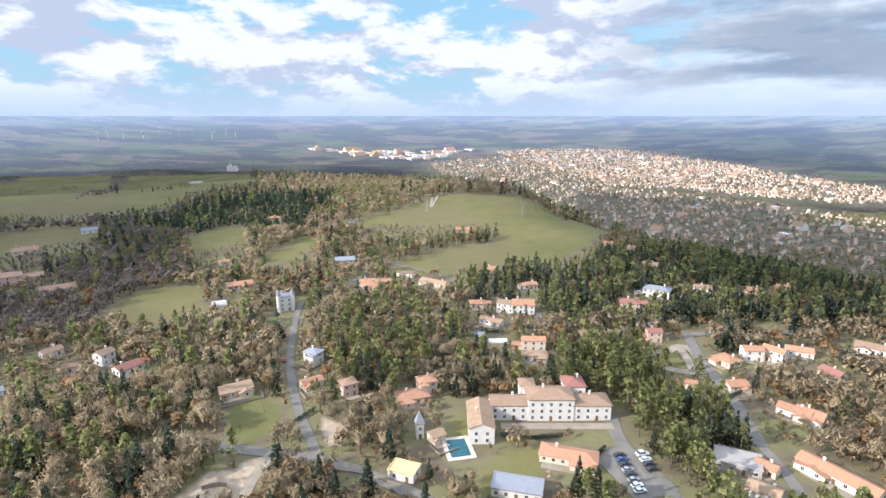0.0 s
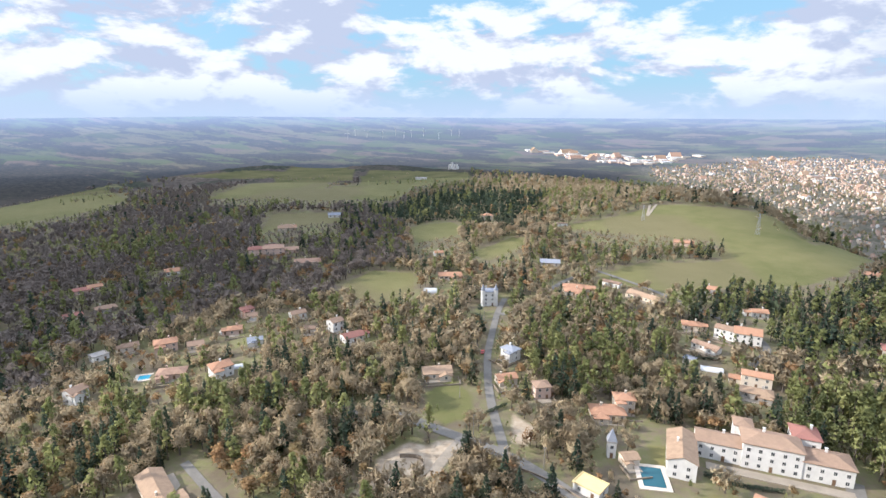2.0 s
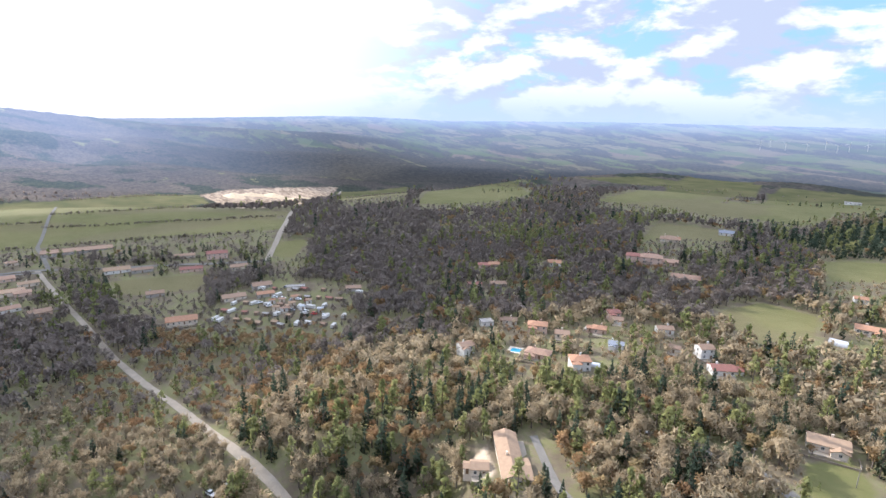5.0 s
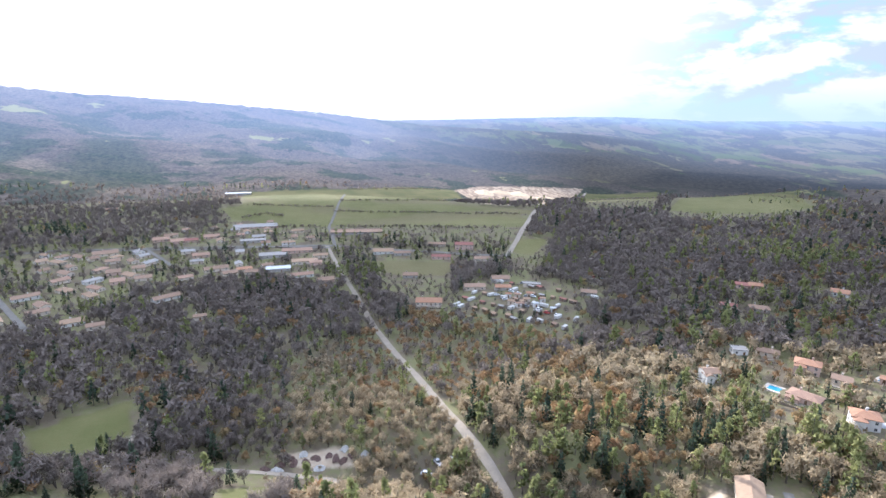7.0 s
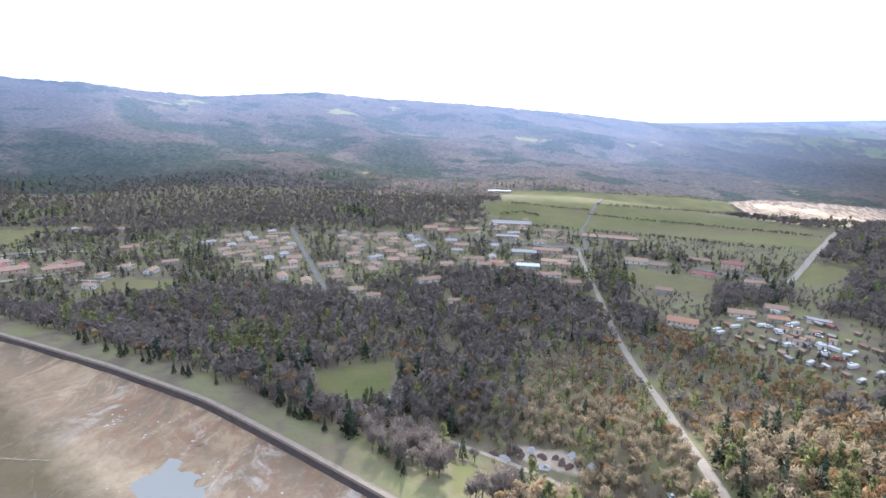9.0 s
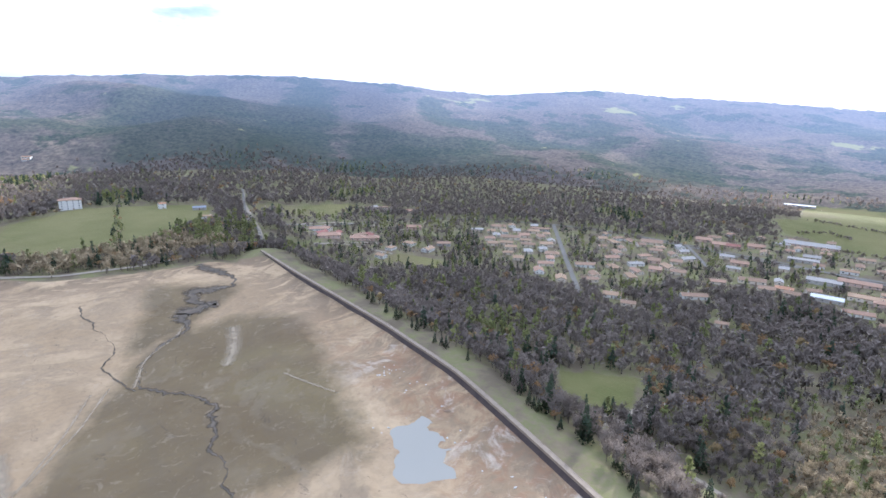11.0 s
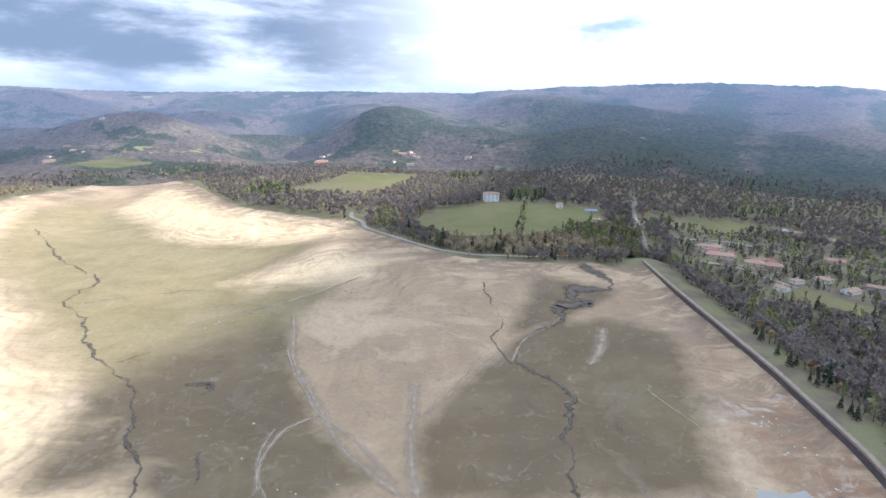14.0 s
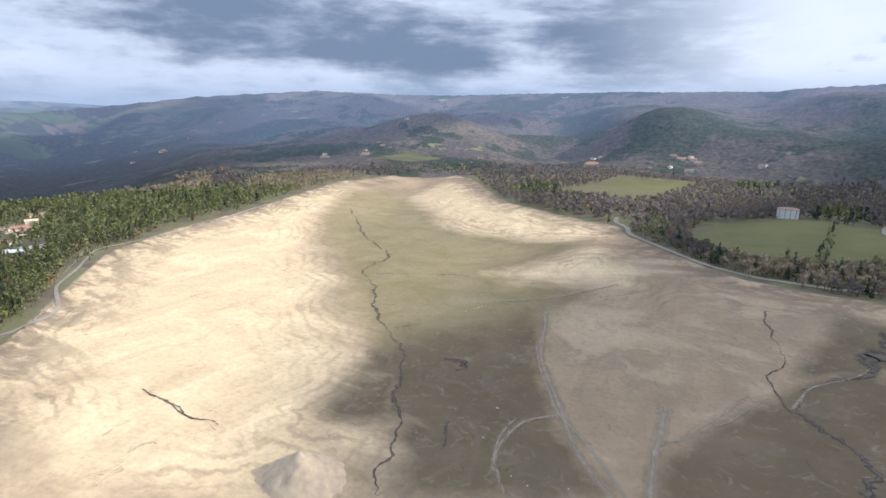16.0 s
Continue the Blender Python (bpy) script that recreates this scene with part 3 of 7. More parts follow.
# Mud, and near bed darkened as mud where cloud shade lies
mud([(458.1, -591.3), (290.7, -566.8), (141.5, -539.8), (193.5, -448), (96.6, -412.9), (117.8, -367.6), (98.4, -296.1), (74.6, -245.9), (83.4, -212.2), (75.3, -178.8), (140.1, -177.4), (156.9, -223.4), (229, -307), (302.6, -384.1), (426.2, -523.4)])
mud([(12.8, -180.5), (12.3, -220.7), (-19.5, -291.3), (-59, -335.9), (-94.1, -344.4), (-134.2, -312.4), (-121.2, -249.1), (-107.7, -211.1), (-102.8, -177.3), (-99.8, -171)])
mud([(-94.7, -301.5), (-118.9, -311.1), (-127.9, -290.1), (-115.1, -240.9), (-111.8, -213.5), (-97.7, -190.4), (-93.7, -166.5), (-64.4, -223.9)])
mud([(84, -160.3), (158.3, -291.8), (127.4, -355.9), (98.1, -287.7), (83.1, -215.5), (82.8, -195.2), (57.3, -175.9)])
mud([(169, -170.4), (184.9, -207.6), (187.1, -238.3), (193.5, -284.4), (129.5, -191.3), (144.1, -181.8)])
mud([(170.3, -313.8), (127.4, -355.9), (93.7, -290.2), (65.2, -233.1), (30.2, -190.6), (100.7, -151.6), (178.8, -270.2)])
mud([(16.7, -198.3), (14.7, -231.5), (-15.3, -288.6), (-36, -320), (-83.2, -368.7), (-61.4, -233)])
mud([(157.3, -159.5), (142.1, -166.6), (123.6, -154.7), (124.9, -141.8), (140.3, -149.5)])
mud([(-68.6, -427.5), (-118.6, -400.8), (-118.9, -386.1), (-69.6, -344), (-37.7, -334.9), (-57.3, -386.8)])
dry_sand([(550.5, -985.7), (621.6, -811.3), (494.1, -544.1), (398.4, -427), (313.1, -362.5), (276.3, -298.8), (219.6, -268.7), (188.4, -237.3), (175.9, -186), (167.7, -168.9), (132.9, -189), (124.4, -176.6), (123.6, -154.7), (118.5, -140.8), (171.1, -101.5), (213.7, -67.3), (361.3, -129.9), (407.8, -183.1), (492.2, -267.1), (529.3, -354.5), (562.3, -500.8), (646.8, -777)])
dry_sand([(485.7, -913.9), (481.9, -766), (323.2, -593.8), (258, -556.1), (184.6, -559.3), (110.2, -575.6), (200.7, -647.6), (280.3, -694.6)])
dry_sand([(191.9, -440), (160.9, -474.5), (116.8, -530.3), (85.8, -484.5), (72.8, -443.1), (156.6, -433.6)])
water_weed([(456.3, -501.4), (552.5, -648.6), (554.8, -788.4), (420.2, -716.9), (302.3, -569.8), (219.2, -546.7), (154.2, -541.5), (190.3, -436.3), (132.1, -407.1), (123.6, -363.6), (178.2, -303.6), (191, -274), (214, -261.6), (308.6, -365)])
water_weed([(218.1, -436.5), (146.1, -439.3), (109.5, -409.6), (121, -358.1), (149, -368)])


def area(x, y, polys):
    """Signed distance to the nearest of several outlines, held within 60 m."""
    best = np.full(x.shape, -60.0)
    for p in polys:
        a = np.array(p)
        lo, hi = a.min(0) - 60, a.max(0) + 60
        k = (x > lo[0]) & (x < hi[0]) & (y > lo[1]) & (y < hi[1])
        if k.any():
            best[k] = np.maximum(best[k], np.clip(inside_distance(x[k], y[k], p), -60, 60))
    return best


def mesh_of(name, verts, faces, mat=None, smooth_faces=True):
    me = bpy.data.meshes.new(name)
    verts, faces = np.asarray(verts, np.float32), np.asarray(faces, np.int32)
    me.vertices.add(len(verts))
    me.vertices.foreach_set("co", verts.ravel())
    k = faces.shape[1]
    me.loops.add(faces.size)
    me.loops.foreach_set("vertex_index", faces.ravel())
    me.polygons.add(len(faces))
    me.polygons.foreach_set("loop_start", np.arange(0, faces.size, k, dtype=np.int32))
    me.polygons.foreach_set("use_smooth", np.full(len(faces), smooth_faces))
    if mat:
        me.materials.append(mat)
    me.update(calc_edges=True)
    return me


def layer(me, name, values):
    a = me.attributes.new(name, "FLOAT", "POINT")
    a.data.foreach_set("value", np.asarray(values, np.float32).ravel())


def rings_mesh(name, rings, na, mat):
    ang = np.arange(na) / na * 2 * math.pi
    x = (-np.sin(ang)[None] * rings[:, None])
    y = (np.cos(ang)[None] * rings[:, None])
    v = np.stack([x, y, height(x, y)], -1).reshape(-1, 3)
    i, j = np.meshgrid(np.arange(len(rings) - 1), np.arange(na), indexing="ij")
    a, b = i * na + j, i * na + (j + 1) % na
    quads = np.stack([a, a + na, b + na, b], -1).reshape(-1, 4)
    return mesh_of(name, v, quads, mat), v[:, 0].astype(float), v[:, 1].astype(float), v


TOWN_CORE = [(341, 3461), (775, 3505), (1249, 3330), (1483, 2787), (1604, 1964), (1339, 1629), (1032, 1743), (853, 1968), (639, 2075), (496, 2727)]
TOWN_RIM = [(-74, 2976), (393, 3301), (639, 2075), (852, 1748), (1129, 1363), (900, 900), (420, 700), (330, 800), (310, 1100), (310, 2043), (37, 2259)]
EDGE = 1080.0       # where the near land passes into the distance


def build_ground():
    near = np.concatenate([[0.5], np.linspace(0, 90, 8)[1:], 120.0 / np.tan(np.radians(np.linspace(52, math.degrees(math.atan(120 / EDGE)), 165)))])
    me, x, y, _ = rings_mesh("ground", near, 860, ground_material())
    layer(me, "meadow", area(x, y, MEADOWS))
    layer(me, "bare", area(x, y, BARES))
    layer(me, "mud", area(x, y, MUDS))
    layer(me, "weed", area(x, y, WEEDS))
    layer(me, "dry", area(x, y, SANDS))
    layer(me, "dug", (1 - smooth(15, 62, line_distance(x, y, DAM))) * smooth(-330, -200, y))
    layer(me, "lake", np.clip(inside_distance(x, y, SHORE), -60, 60))
    tagged(new("ground", me), "winter countryside of litter, meadows and drained lake bed", "ground", kind="structure")
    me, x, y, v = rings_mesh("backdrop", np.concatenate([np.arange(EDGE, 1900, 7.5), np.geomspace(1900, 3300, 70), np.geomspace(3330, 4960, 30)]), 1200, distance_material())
    psi, r = bearing(x, y), np.hypot(x, y)
    layer(me, "hill", np.maximum(knots(psi, 0, 0, 80, 0, 98, 1, 226, 1, 240, 0, 330, 0), 0.85 * (1 - smooth(1500, 2300, r)) * knots(psi, 0, .1, 15, .3, 25, .6, 35, 1, 90, 1, 300, 0, 340, 0)))
    layer(me, "woody", knots(psi, 0, 0.1, 30, 0.5, 45, 1, 70, 1, 90, 0.6, 240, 0.6, 300, 0.2, 340, 0) * (1 - smooth(2000, 3600, r)))
    # Painted haze strength: grows with distance, more towards the sun and the skyline
    plain_haze = 0.78 * smooth(1700, 4700, r) ** 1.5
    hill_haze = 0.80 * smooth(850, 3000, r)
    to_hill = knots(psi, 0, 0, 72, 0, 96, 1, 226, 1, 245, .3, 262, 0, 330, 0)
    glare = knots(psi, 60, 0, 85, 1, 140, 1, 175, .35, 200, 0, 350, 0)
    layer(me, "haze_glow", 0.02 + (plain_haze + 0.6 * smooth(4000, 4960, r) ** 2) * (1 - to_hill) + to_hill * hill_haze * (0.75 + 0.45 * glare))
    open_land = (area(x, y, MEADOWS) > 0) | (area(x, y, BARES) > 0)
    layer(me, "meadow", area(x, y, MEADOWS))
    layer(me, "bare", area(x, y, BARES))
    layer(me, "built", smooth(-150, 60, np.maximum(inside_distance(x, y, TOWN_CORE), inside_distance(x, y, TOWN_RIM))))
    layer(me, "conifer", area(x, y, CONIFERS))
    # crowns of the woods on the slopes
    crowns = np.random.RandomState(77).uniform(-1, 1, x.shape)
    rough = np.where(open_land, 0.03, 1.0) * (crowns * 2.2 + waves(x, y, 60, 12) * 1.2 + 1.5) * smooth(EDGE, EDGE + 60, r) * knots(psi, 0, .1, 15, .3, 30, .8, 80, .8, 98, 1, 226, 1, 240, .4, 330, .1)
    v[:, 2] += rough
    me.vertices.foreach_set("co", v.astype(np.float32).ravel())
    tagged(new("backdrop", me), "far plain and wooded hills with bluish haze painted as glow", "distance", kind="structure")



build_ground()


# ---- broken cloud between the land and the sun, out of view, placed for its shade ----
CLOUD_BASE = 1800.0


def cloud_material():
    k = Nodes("cloud_vapour", 1.0, 0.0)
    k.color(k.mix(k.ramp(k.noise(0.004, 6, .6), .35, .65), (0.86, 0.87, 0.89), (0.78, 0.80, 0.84)))
    thin, through = k.n.new("ShaderNodeMixShader"), k.n.new("ShaderNodeMixShader")
    soft = k.n.new("ShaderNodeBsdfTranslucent")
    soft.inputs[0].default_value = (0.85, 0.86, 0.88, 1)
    through.inputs[0].default_value = 0.5
    k.l.new(k.b.outputs[0], through.inputs[1])
    k.l.new(soft.outputs[0], through.inputs[2])
    wisps = k.math("MULTIPLY", k.math("SUBTRACT", k.noise(0.006, 6, .65), 0.5), 0.9)
    k.put(k.ramp(k.math("ADD", k.attr("body"), wisps), 0.05, 0.95, 0.0, 0.80), thin.inputs[0])
    k.l.new(k.n.new("ShaderNodeBsdfTransparent").outputs[0], thin.inputs[1])
    k.l.new(through.outputs[0], thin.inputs[2])
    k.l.new(thin.outputs[0], k.n["Material Output"].inputs[0])
    return k.m


VAPOUR = cloud_material()


def cloud(label, seed, *outline):
    """A flat-based cumulus, given by the bearing and distance of the edge of its shade on the land."""
    o = np.array(outline, float).reshape(-1, 2)
    a = np.radians(o[:, 0])
    reach = (CLOUD_BASE + 15) / math.tan(radians(SUN_UP))
    off = np.array((-math.sin(radians(SUN_YAW)), math.cos(radians(SUN_YAW)))) * reach
    p = np.stack([-np.sin(a) * o[:, 1], np.cos(a) * o[:, 1]], -1) + off
    lo, hi = p.min(0) - 90, p.max(0) + 90
    step = max(24.0, (hi - lo).max() / 110)
    x, y = np.meshgrid(np.arange(lo[0], hi[0], step), np.arange(lo[1], hi[1], step), indexing="ij")
    d = inside_distance(x, y, [tuple(q) for q in p]) + 22 * waves(x, y, 190, seed)
    n = x.shape[1]
    thick = smooth(-30, 420, d) * 190 * (1 + 0.35 * waves(x, y, 260, seed + 1)) + 3
    top = np.stack([x, y, CLOUD_BASE + thick], -1).reshape(-1, 3)
    base = np.stack([x, y, CLOUD_BASE - 6 * waves(x, y, 150, seed + 2)], -1).reshape(-1, 3)
    i, j = np.meshgrid(np.arange(x.shape[0] - 1), np.arange(n - 1), indexing="ij")
    k = (np.maximum(np.maximum(d[:-1, :-1], d[1:, :-1]), np.maximum(d[:-1, 1:], d[1:, 1:])) > -40).ravel()
    q = (i * n + j).ravel()[k]
    f = np.stack([q, q + n, q + n + 1, q + 1], -1)
    me = mesh_of("cloud", np.concatenate([top, base]), np.concatenate([f, f[:, ::-1] + x.size]), VAPOUR)
    layer(me, "body", np.tile(smooth(-40, 70, d).ravel(), 2))
    tagged(new("cloud", me), label, "cloud", kind="structure")


cloud("broad unseen cumulus placed to shade the dam and the woods", 61, 22, 720, 25, 490, 31, 340, 40, 330, 52, 350, 64, 320, 75, 330, 90, 330, 103, 300, 114, 235, 124, 165, 134, 110, 150, 75, 180, 70, 205, 110, 218, 165, 219, 245, 214, 315, 205, 330, 197, 360, 192, 480, 188, 620, 184, 760,
      177, 1000, 176, 1700, 172, 2300, 153, 2100, 148, 1500, 138, 1250, 122, 1150, 108, 1060, 100, 1040, 93, 1150, 80, 1180, 74, 1000, 64, 1200, 45, 1650, 24, 1700, 18, 1200)
cloud("unseen grey cumulus placed to shade the western plain", 62, 8, 2300, 20, 1800, 36, 1700, 50, 1650, 68, 1350, 80, 1900, 66, 2900, 40, 3200, 14, 2900)
cloud("unseen heavy cloud placed to shade the eastern hills", 63, 204, 2300, 212, 1900, 220, 1450, 232, 1250, 262, 1150, 262, 3300, 236, 3700, 217, 2900)
cloud("unseen grey cumulus placed to shade the far plain", 64, 322, 2900, 334, 3000, 344, 3400, 340, 4500, 325, 4600)
cloud("unseen white cumulus placed to shade the wooded hill and suburbs", 65, 318, 420, 330, 470, 340, 510, 348, 600, 353, 820, 359, 1150, 352, 1850, 338, 1700, 318, 1250)


def resample(line, step):
    p = np.array(line, float)
    seg = np.hypot(*np.diff(p, axis=0).T)
    s = np.concatenate([[0], np.cumsum(seg)])
    m = max(3, int(s[-1] / step) + 1)
    q = np.linspace(0, s[-1], m)
    x, y = np.interp(q, s, p[:, 0]), np.interp(q, s, p[:, 1])
    for _ in range(3):
        x[1:-1], y[1:-1] = (x[:-2] + 2 * x[1:-1] + x[2:]) / 4, (y[:-2] + 2 * y[1:-1] + y[2:]) / 4
    return np.stack([x, y], -1)


LINES = []


def ribbon(name, line, width, mat, lift, label, category, jag=0.0, step=6.0, cols=3):
    """A strip laid along a line on the ground, slightly crowned."""
    rs = np.random.RandomState(len(LINES) + 5)
    p = resample(line, step)
    t = np.gradient(p, axis=0)
    t /= np.linalg.norm(t, axis=1)[:, None] + 1e-9
    side = np.stack([-t[:, 1], t[:, 0]], -1)
    w = width / 2 * (1 + jag * min(1, 3 / width) * rs.uniform(-1, 1, len(p))) * (1 + 1.2 * jag * np.sin(np.arange(len(p)) * step / 31.0) * np.sin(np.arange(len(p)) * step / 13.0 + 1))
    off = np.convolve(rs.normal(0, jag * min(width, 2.2) * 1.5, len(p) + 8), np.ones(5) / 5, "same")[4:-4] if jag else 0
    if jag > 0.5:
        off = off + np.convolve(rs.normal(0, 2.4, len(p) + 24), np.hanning(13) / 6, "same")[12:-12]
    u = np.linspace(-1, 1, cols)
    q = p[:, None] + side[:, None] * (u[None, :, None] * w[:, None, None] + (off[:, None, None] if jag else 0))
    z = height(q[..., 0], q[..., 1])
    z = z + lift + np.hypot(q[..., 0], q[..., 1]) * 0.0007
    v = np.concatenate([q, z[..., None]], -1).reshape(-1, 3)
    i, j = np.meshgrid(np.arange(len(p) - 1), np.arange(cols - 1), indexing="ij")
    a = i * cols + j
    f = np.stack([a, a + 1, a + cols + 1, a + cols], -1).reshape(-1, 4)[:, ::-1]
    LINES.append((p, width))
    me = mesh_of(name, v, f, mat)
    layer(me, "across", np.tile(u, len(p)))
    return tagged(new(name, me), label, category, kind="structure")


def tarmac(line, width):
    ribbon("road", line, width * 0.8, ROAD, 0.12, "narrow worn grey asphalt country road", "road")


def gravel_track(line, width):
    ribbon("road", line, width, GRAVEL, 0.10, "pale unpaved gravel track", "track", 0.08)


def rill(line, width):
    ribbon("rill", line, width * 0.95, RILL, 0.05, "winding dark wet channel cut in the lake mud", "channel", 0.7, 1.6)


def sand_track(line, width):
    ribbon("silt_band", line, width * 2.4, TRACK, 0.05, "pale band of dried silt on the lake bed", "silt", 0.15, 4.0)


tarmac([(-45.7, 174.1), (-52.7, 188.8), (-59.5, 202.4), (-68.4, 224.8), (-78, 254.3), (-84, 282.8), (-91.1, 317.2), (-93.5, 342.5)], 4.8)
tarmac([(-87.6, 311.9), (-77.3, 328), (-72.2, 358.8), (-62.2, 398.2), (-46.5, 435.5)], 5)
tarmac([(-46.5, 435.5), (-19.8, 416.5), (2.5, 397), (30.3, 365.7), (51.6, 346.2), (61.4, 316.1), (48.5, 289)], 5)
tarmac([(-114.2, 176.2), (-106.4, 183.4), (-95.6, 183.6), (-81.1, 179.5), (-63.2, 176), (-45.9, 173), (-32.5, 166.9), (-17.9, 159), (-4.4, 149.9)], 6.5)
tarmac([(69, 201.5), (65.9, 182.5), (69.1, 168.4), (75.4, 150.1)], 7)
tarmac([(138, 287.6), (129.8, 252.6), (128.2, 223.9), (124.6, 205.1), (119.4, 181.2)], 7)
tarmac([(137.2, 285.8), (162.8, 289.3), (187.1, 292.2), (207.8, 289)], 6)
tarmac([(119.4, 181.2), (119.9, 166.3), (116.3, 150.2)], 5)
gravel_track([(103.6, 252.6), (131.6, 275.1), (129.2, 238.2), (106.9, 241.4), (103.6, 252.6)], 5)
gravel_track([(126.3, 267.7), (120.9, 240.3)], 4)
gravel_track([(-65.2, 152.7), (-66.3, 164.1), (-62.8, 175.1)], 4)
gravel_track([(-623.5, -103.3), (-456.7, -54.8), (-372.8, -30.3), (-292, 0.8), (-224, 20.8), (-191.5, 36.6), (-184, 38.8)], 4.2)
tarmac([(-616.8, -371.5), (-621.2, -302.7), (-617.4, -233.1), (-625.4, -109.8), (-600.3, -45.3), (-580.3, 28.7), (-554.1, 99.6)], 7)
gravel_track([(-548.7, 95.6), (-620.3, 121.2), (-814.3, 180.4), (-1641.3, 524.9)], 6)
tarmac([(-1079, -139.7), (-760.3, -122.1), (-604.3, -90)], 5)
LANE = [(-199.4, -165.3), (-204.4, -147.3), (-209.9, -130.2), (-213.5, -102.9), (-209.9, -58.8), (-202.8, -30.2)]
gravel_track(LANE, 3.4)
gravel_track([(-215.9, -135.7), (-245.3, -137.1), (-279.4, -117.3)], 3)
gravel_track([(-198.7, -550.2), (-121.5, -486), (-66.1, -471.4), (-17.9, -473.7), (19.3, -494.6), (65, -546.1), (99.3, -585.6), (106.6, -617.9), (126.8, -644.6), (127.1, -662.9)], 5)
tarmac([(-576.5, -476.6), (-500.9, -401.6), (-375.4, -276.1)], 6)
tarmac([(-241.2, -599.3), (-280.5, -585.2), (-312.4, -591.6), (-408.1, -602.8), (-466.7, -580.7), (-537.6, -518.6), (-579.8, -474.2), (-621.2, -407.6), (-630.6, -315.2), (-627.3, -198.5), (-616.1, -116.6), (-612.2, -97.7)], 6)
gravel_track([(-244.6, -525.9), (-274, -504.4), (-297.8, -454.1)], 3)
tarmac([(-630.6, -315.2), (-548.4, -248.2)], 5)
tarmac([(-275.1, -832.7), (-214.9, -645.2), (-200, -554)], 3.5)
gravel_track([(-14.5, 729.9), (-15.4, 664.8), (-6.9, 735)], 3)
tarmac([(-154.2, 127.3), (-117, 110.6), (-108.1, 112.5)], 4)
tarmac([(-402.1, 384), (-422.9, 439.6), (-459.4, 530.8)], 5)
gravel_track([(-252.2, -594.7), (-282.7, -600.8), (-320.1, -603.3), (-343.9, -591.3), (-354.7, -567.2)], 4.5)
gravel_track([(-245.5, -563.9), (-278.8, -579.4), (-317.5, -598.0)], 3)
gravel_track([(-271.4, -513.7), (-289.0, -506.3), (-305.7, -503.4), (-307.6, -489.3)], 2.5)
gravel_track([(-265.4, -800.1), (-241.9, -730.0), (-219.3, -637.3), (-200.4, -558.1)], 4)
rill([(491.8, -613.2), (445.8, -569.2), (404.2, -524.3), (307.3, -444.0), (301.4, -388.9), (261.1, -355.4), (236.5, -321.3), (196.7, -282.2), (168.6, -256.5), (154.7, -232.2), (143.4, -209.6), (130.0, -193.4), (122.1, -173.3), (117.4, -158.2), (110.2, -146.1)], 1.8)
rill([(-72.7, -343.4), (-57.6, -336.1), (-44.0, -321.0), (-36.5, -291.7), (-46.2, -279.2), (-53.9, -268.7), (-61.4, -246.5), (-53.6, -231.9), (-51.6, -223.1), (-49.4, -196.9), (-49.2, -181.5), (-47.7, -171.5)], 2.4)
rill([(-110.7, -451.6), (-125.0, -411.4), (-117.8, -394.8), (-93.8, -400.2), (-86.8, -389.4), (-97.7, -370.3), (-76.6, -372.2), (-72.0, -343.5)], 12)
rill([(-23.5, -411.3), (-25.6, -383.1), (-34.2, -347.3), (-24.8, -328.1), (-34.8, -291.9)], 1.2)
rill([(145.2, -264.8), (133.8, -269.6), (129.1, -263.0)], 2.2)
rill([(102.8, -185.4), (109.7, -206.7)], 1.0)
rill([(198.8, -144.9), (212.0, -141.7), (251.3, -142.7)], 1.2)
rill([(146.1, -267.7), (131.0, -268.8), (127.3, -259.4)], 2.0)
rill([(251.3, -142.6), (215.7, -141.5), (196.4, -143.1)], 1.2)
sand_track([(115.9, -368.2), (95.6, -295.9), (67.4, -245.9), (50.5, -213.1), (35.1, -195.9), (18.2, -180.1)], 2.5)
sand_track([(64.2, -238.5), (79.8, -225.3), (82, -199.8), (76.6, -182.6)], 1.8)
sand_track([(156.5, -376.8), (124.5, -398), (77.7, -437.1)], 1.8)
sand_track([(20.4, -271.2), (18.5, -210.2), (12.8, -180.5)], 3.5)
sand_track([(83.1, -225.2), (84.8, -208.4), (80.4, -191.8), (67.3, -172.3)], 1)
sand_track([(-24.8, -304), (-6.5, -268.9), (12.9, -241.7)], 0.8)
sand_track([(-16.6, -303.5), (2.3, -262), (17.9, -235.3)], 0.8)
sand_track([(-96.9, -249.9), (-102.4, -230.3), (-107.5, -212.3)], 0.8)
sand_track([(-96.1, -327.2), (-86.5, -296.6), (-77, -280.6)], 5)
sand_track([(-35.6, -295.9), (-45.2, -326.9), (-65.9, -339.7), (-73.3, -352.5)], 1.2)
rill([(187.5, -306.1), (193.6, -296.3), (200.5, -291.7)], 1)
rill([(139.4, -263.4), (131.1, -267.6), (127.9, -260.3), (132.4, -255.8)], 1)
rill([(207, -424.2), (245.6, -408.9), (283.9, -388.3)], 1.2)
sand_track([(441.8, -200), (515.9, -260.7), (510.7, -305.2)], 1.4)
sand_track([(361.3, -129.9), (371.1, -151.9), (410.9, -188.3)], 2)

gravel_track([(366.0, -131.9), (365.3, -145.0), (380.0, -171.6), (430.6, -193.3), (467.5, -229.9), (513.4, -267.8), (515.9, -317.9), (531.8, -407.5), (567.1, -528.2)], 2.6)
sand_track([(102.9, -311.4), (90.8, -281.7), (67.5, -240.7), (40.5, -214.2), (22.3, -187.7)], 1.6)

WATER = Nodes("pond_water", 0.45, 0.15)
WATER.color((0.30, 0.285, 0.245))
WATER = WATER.m


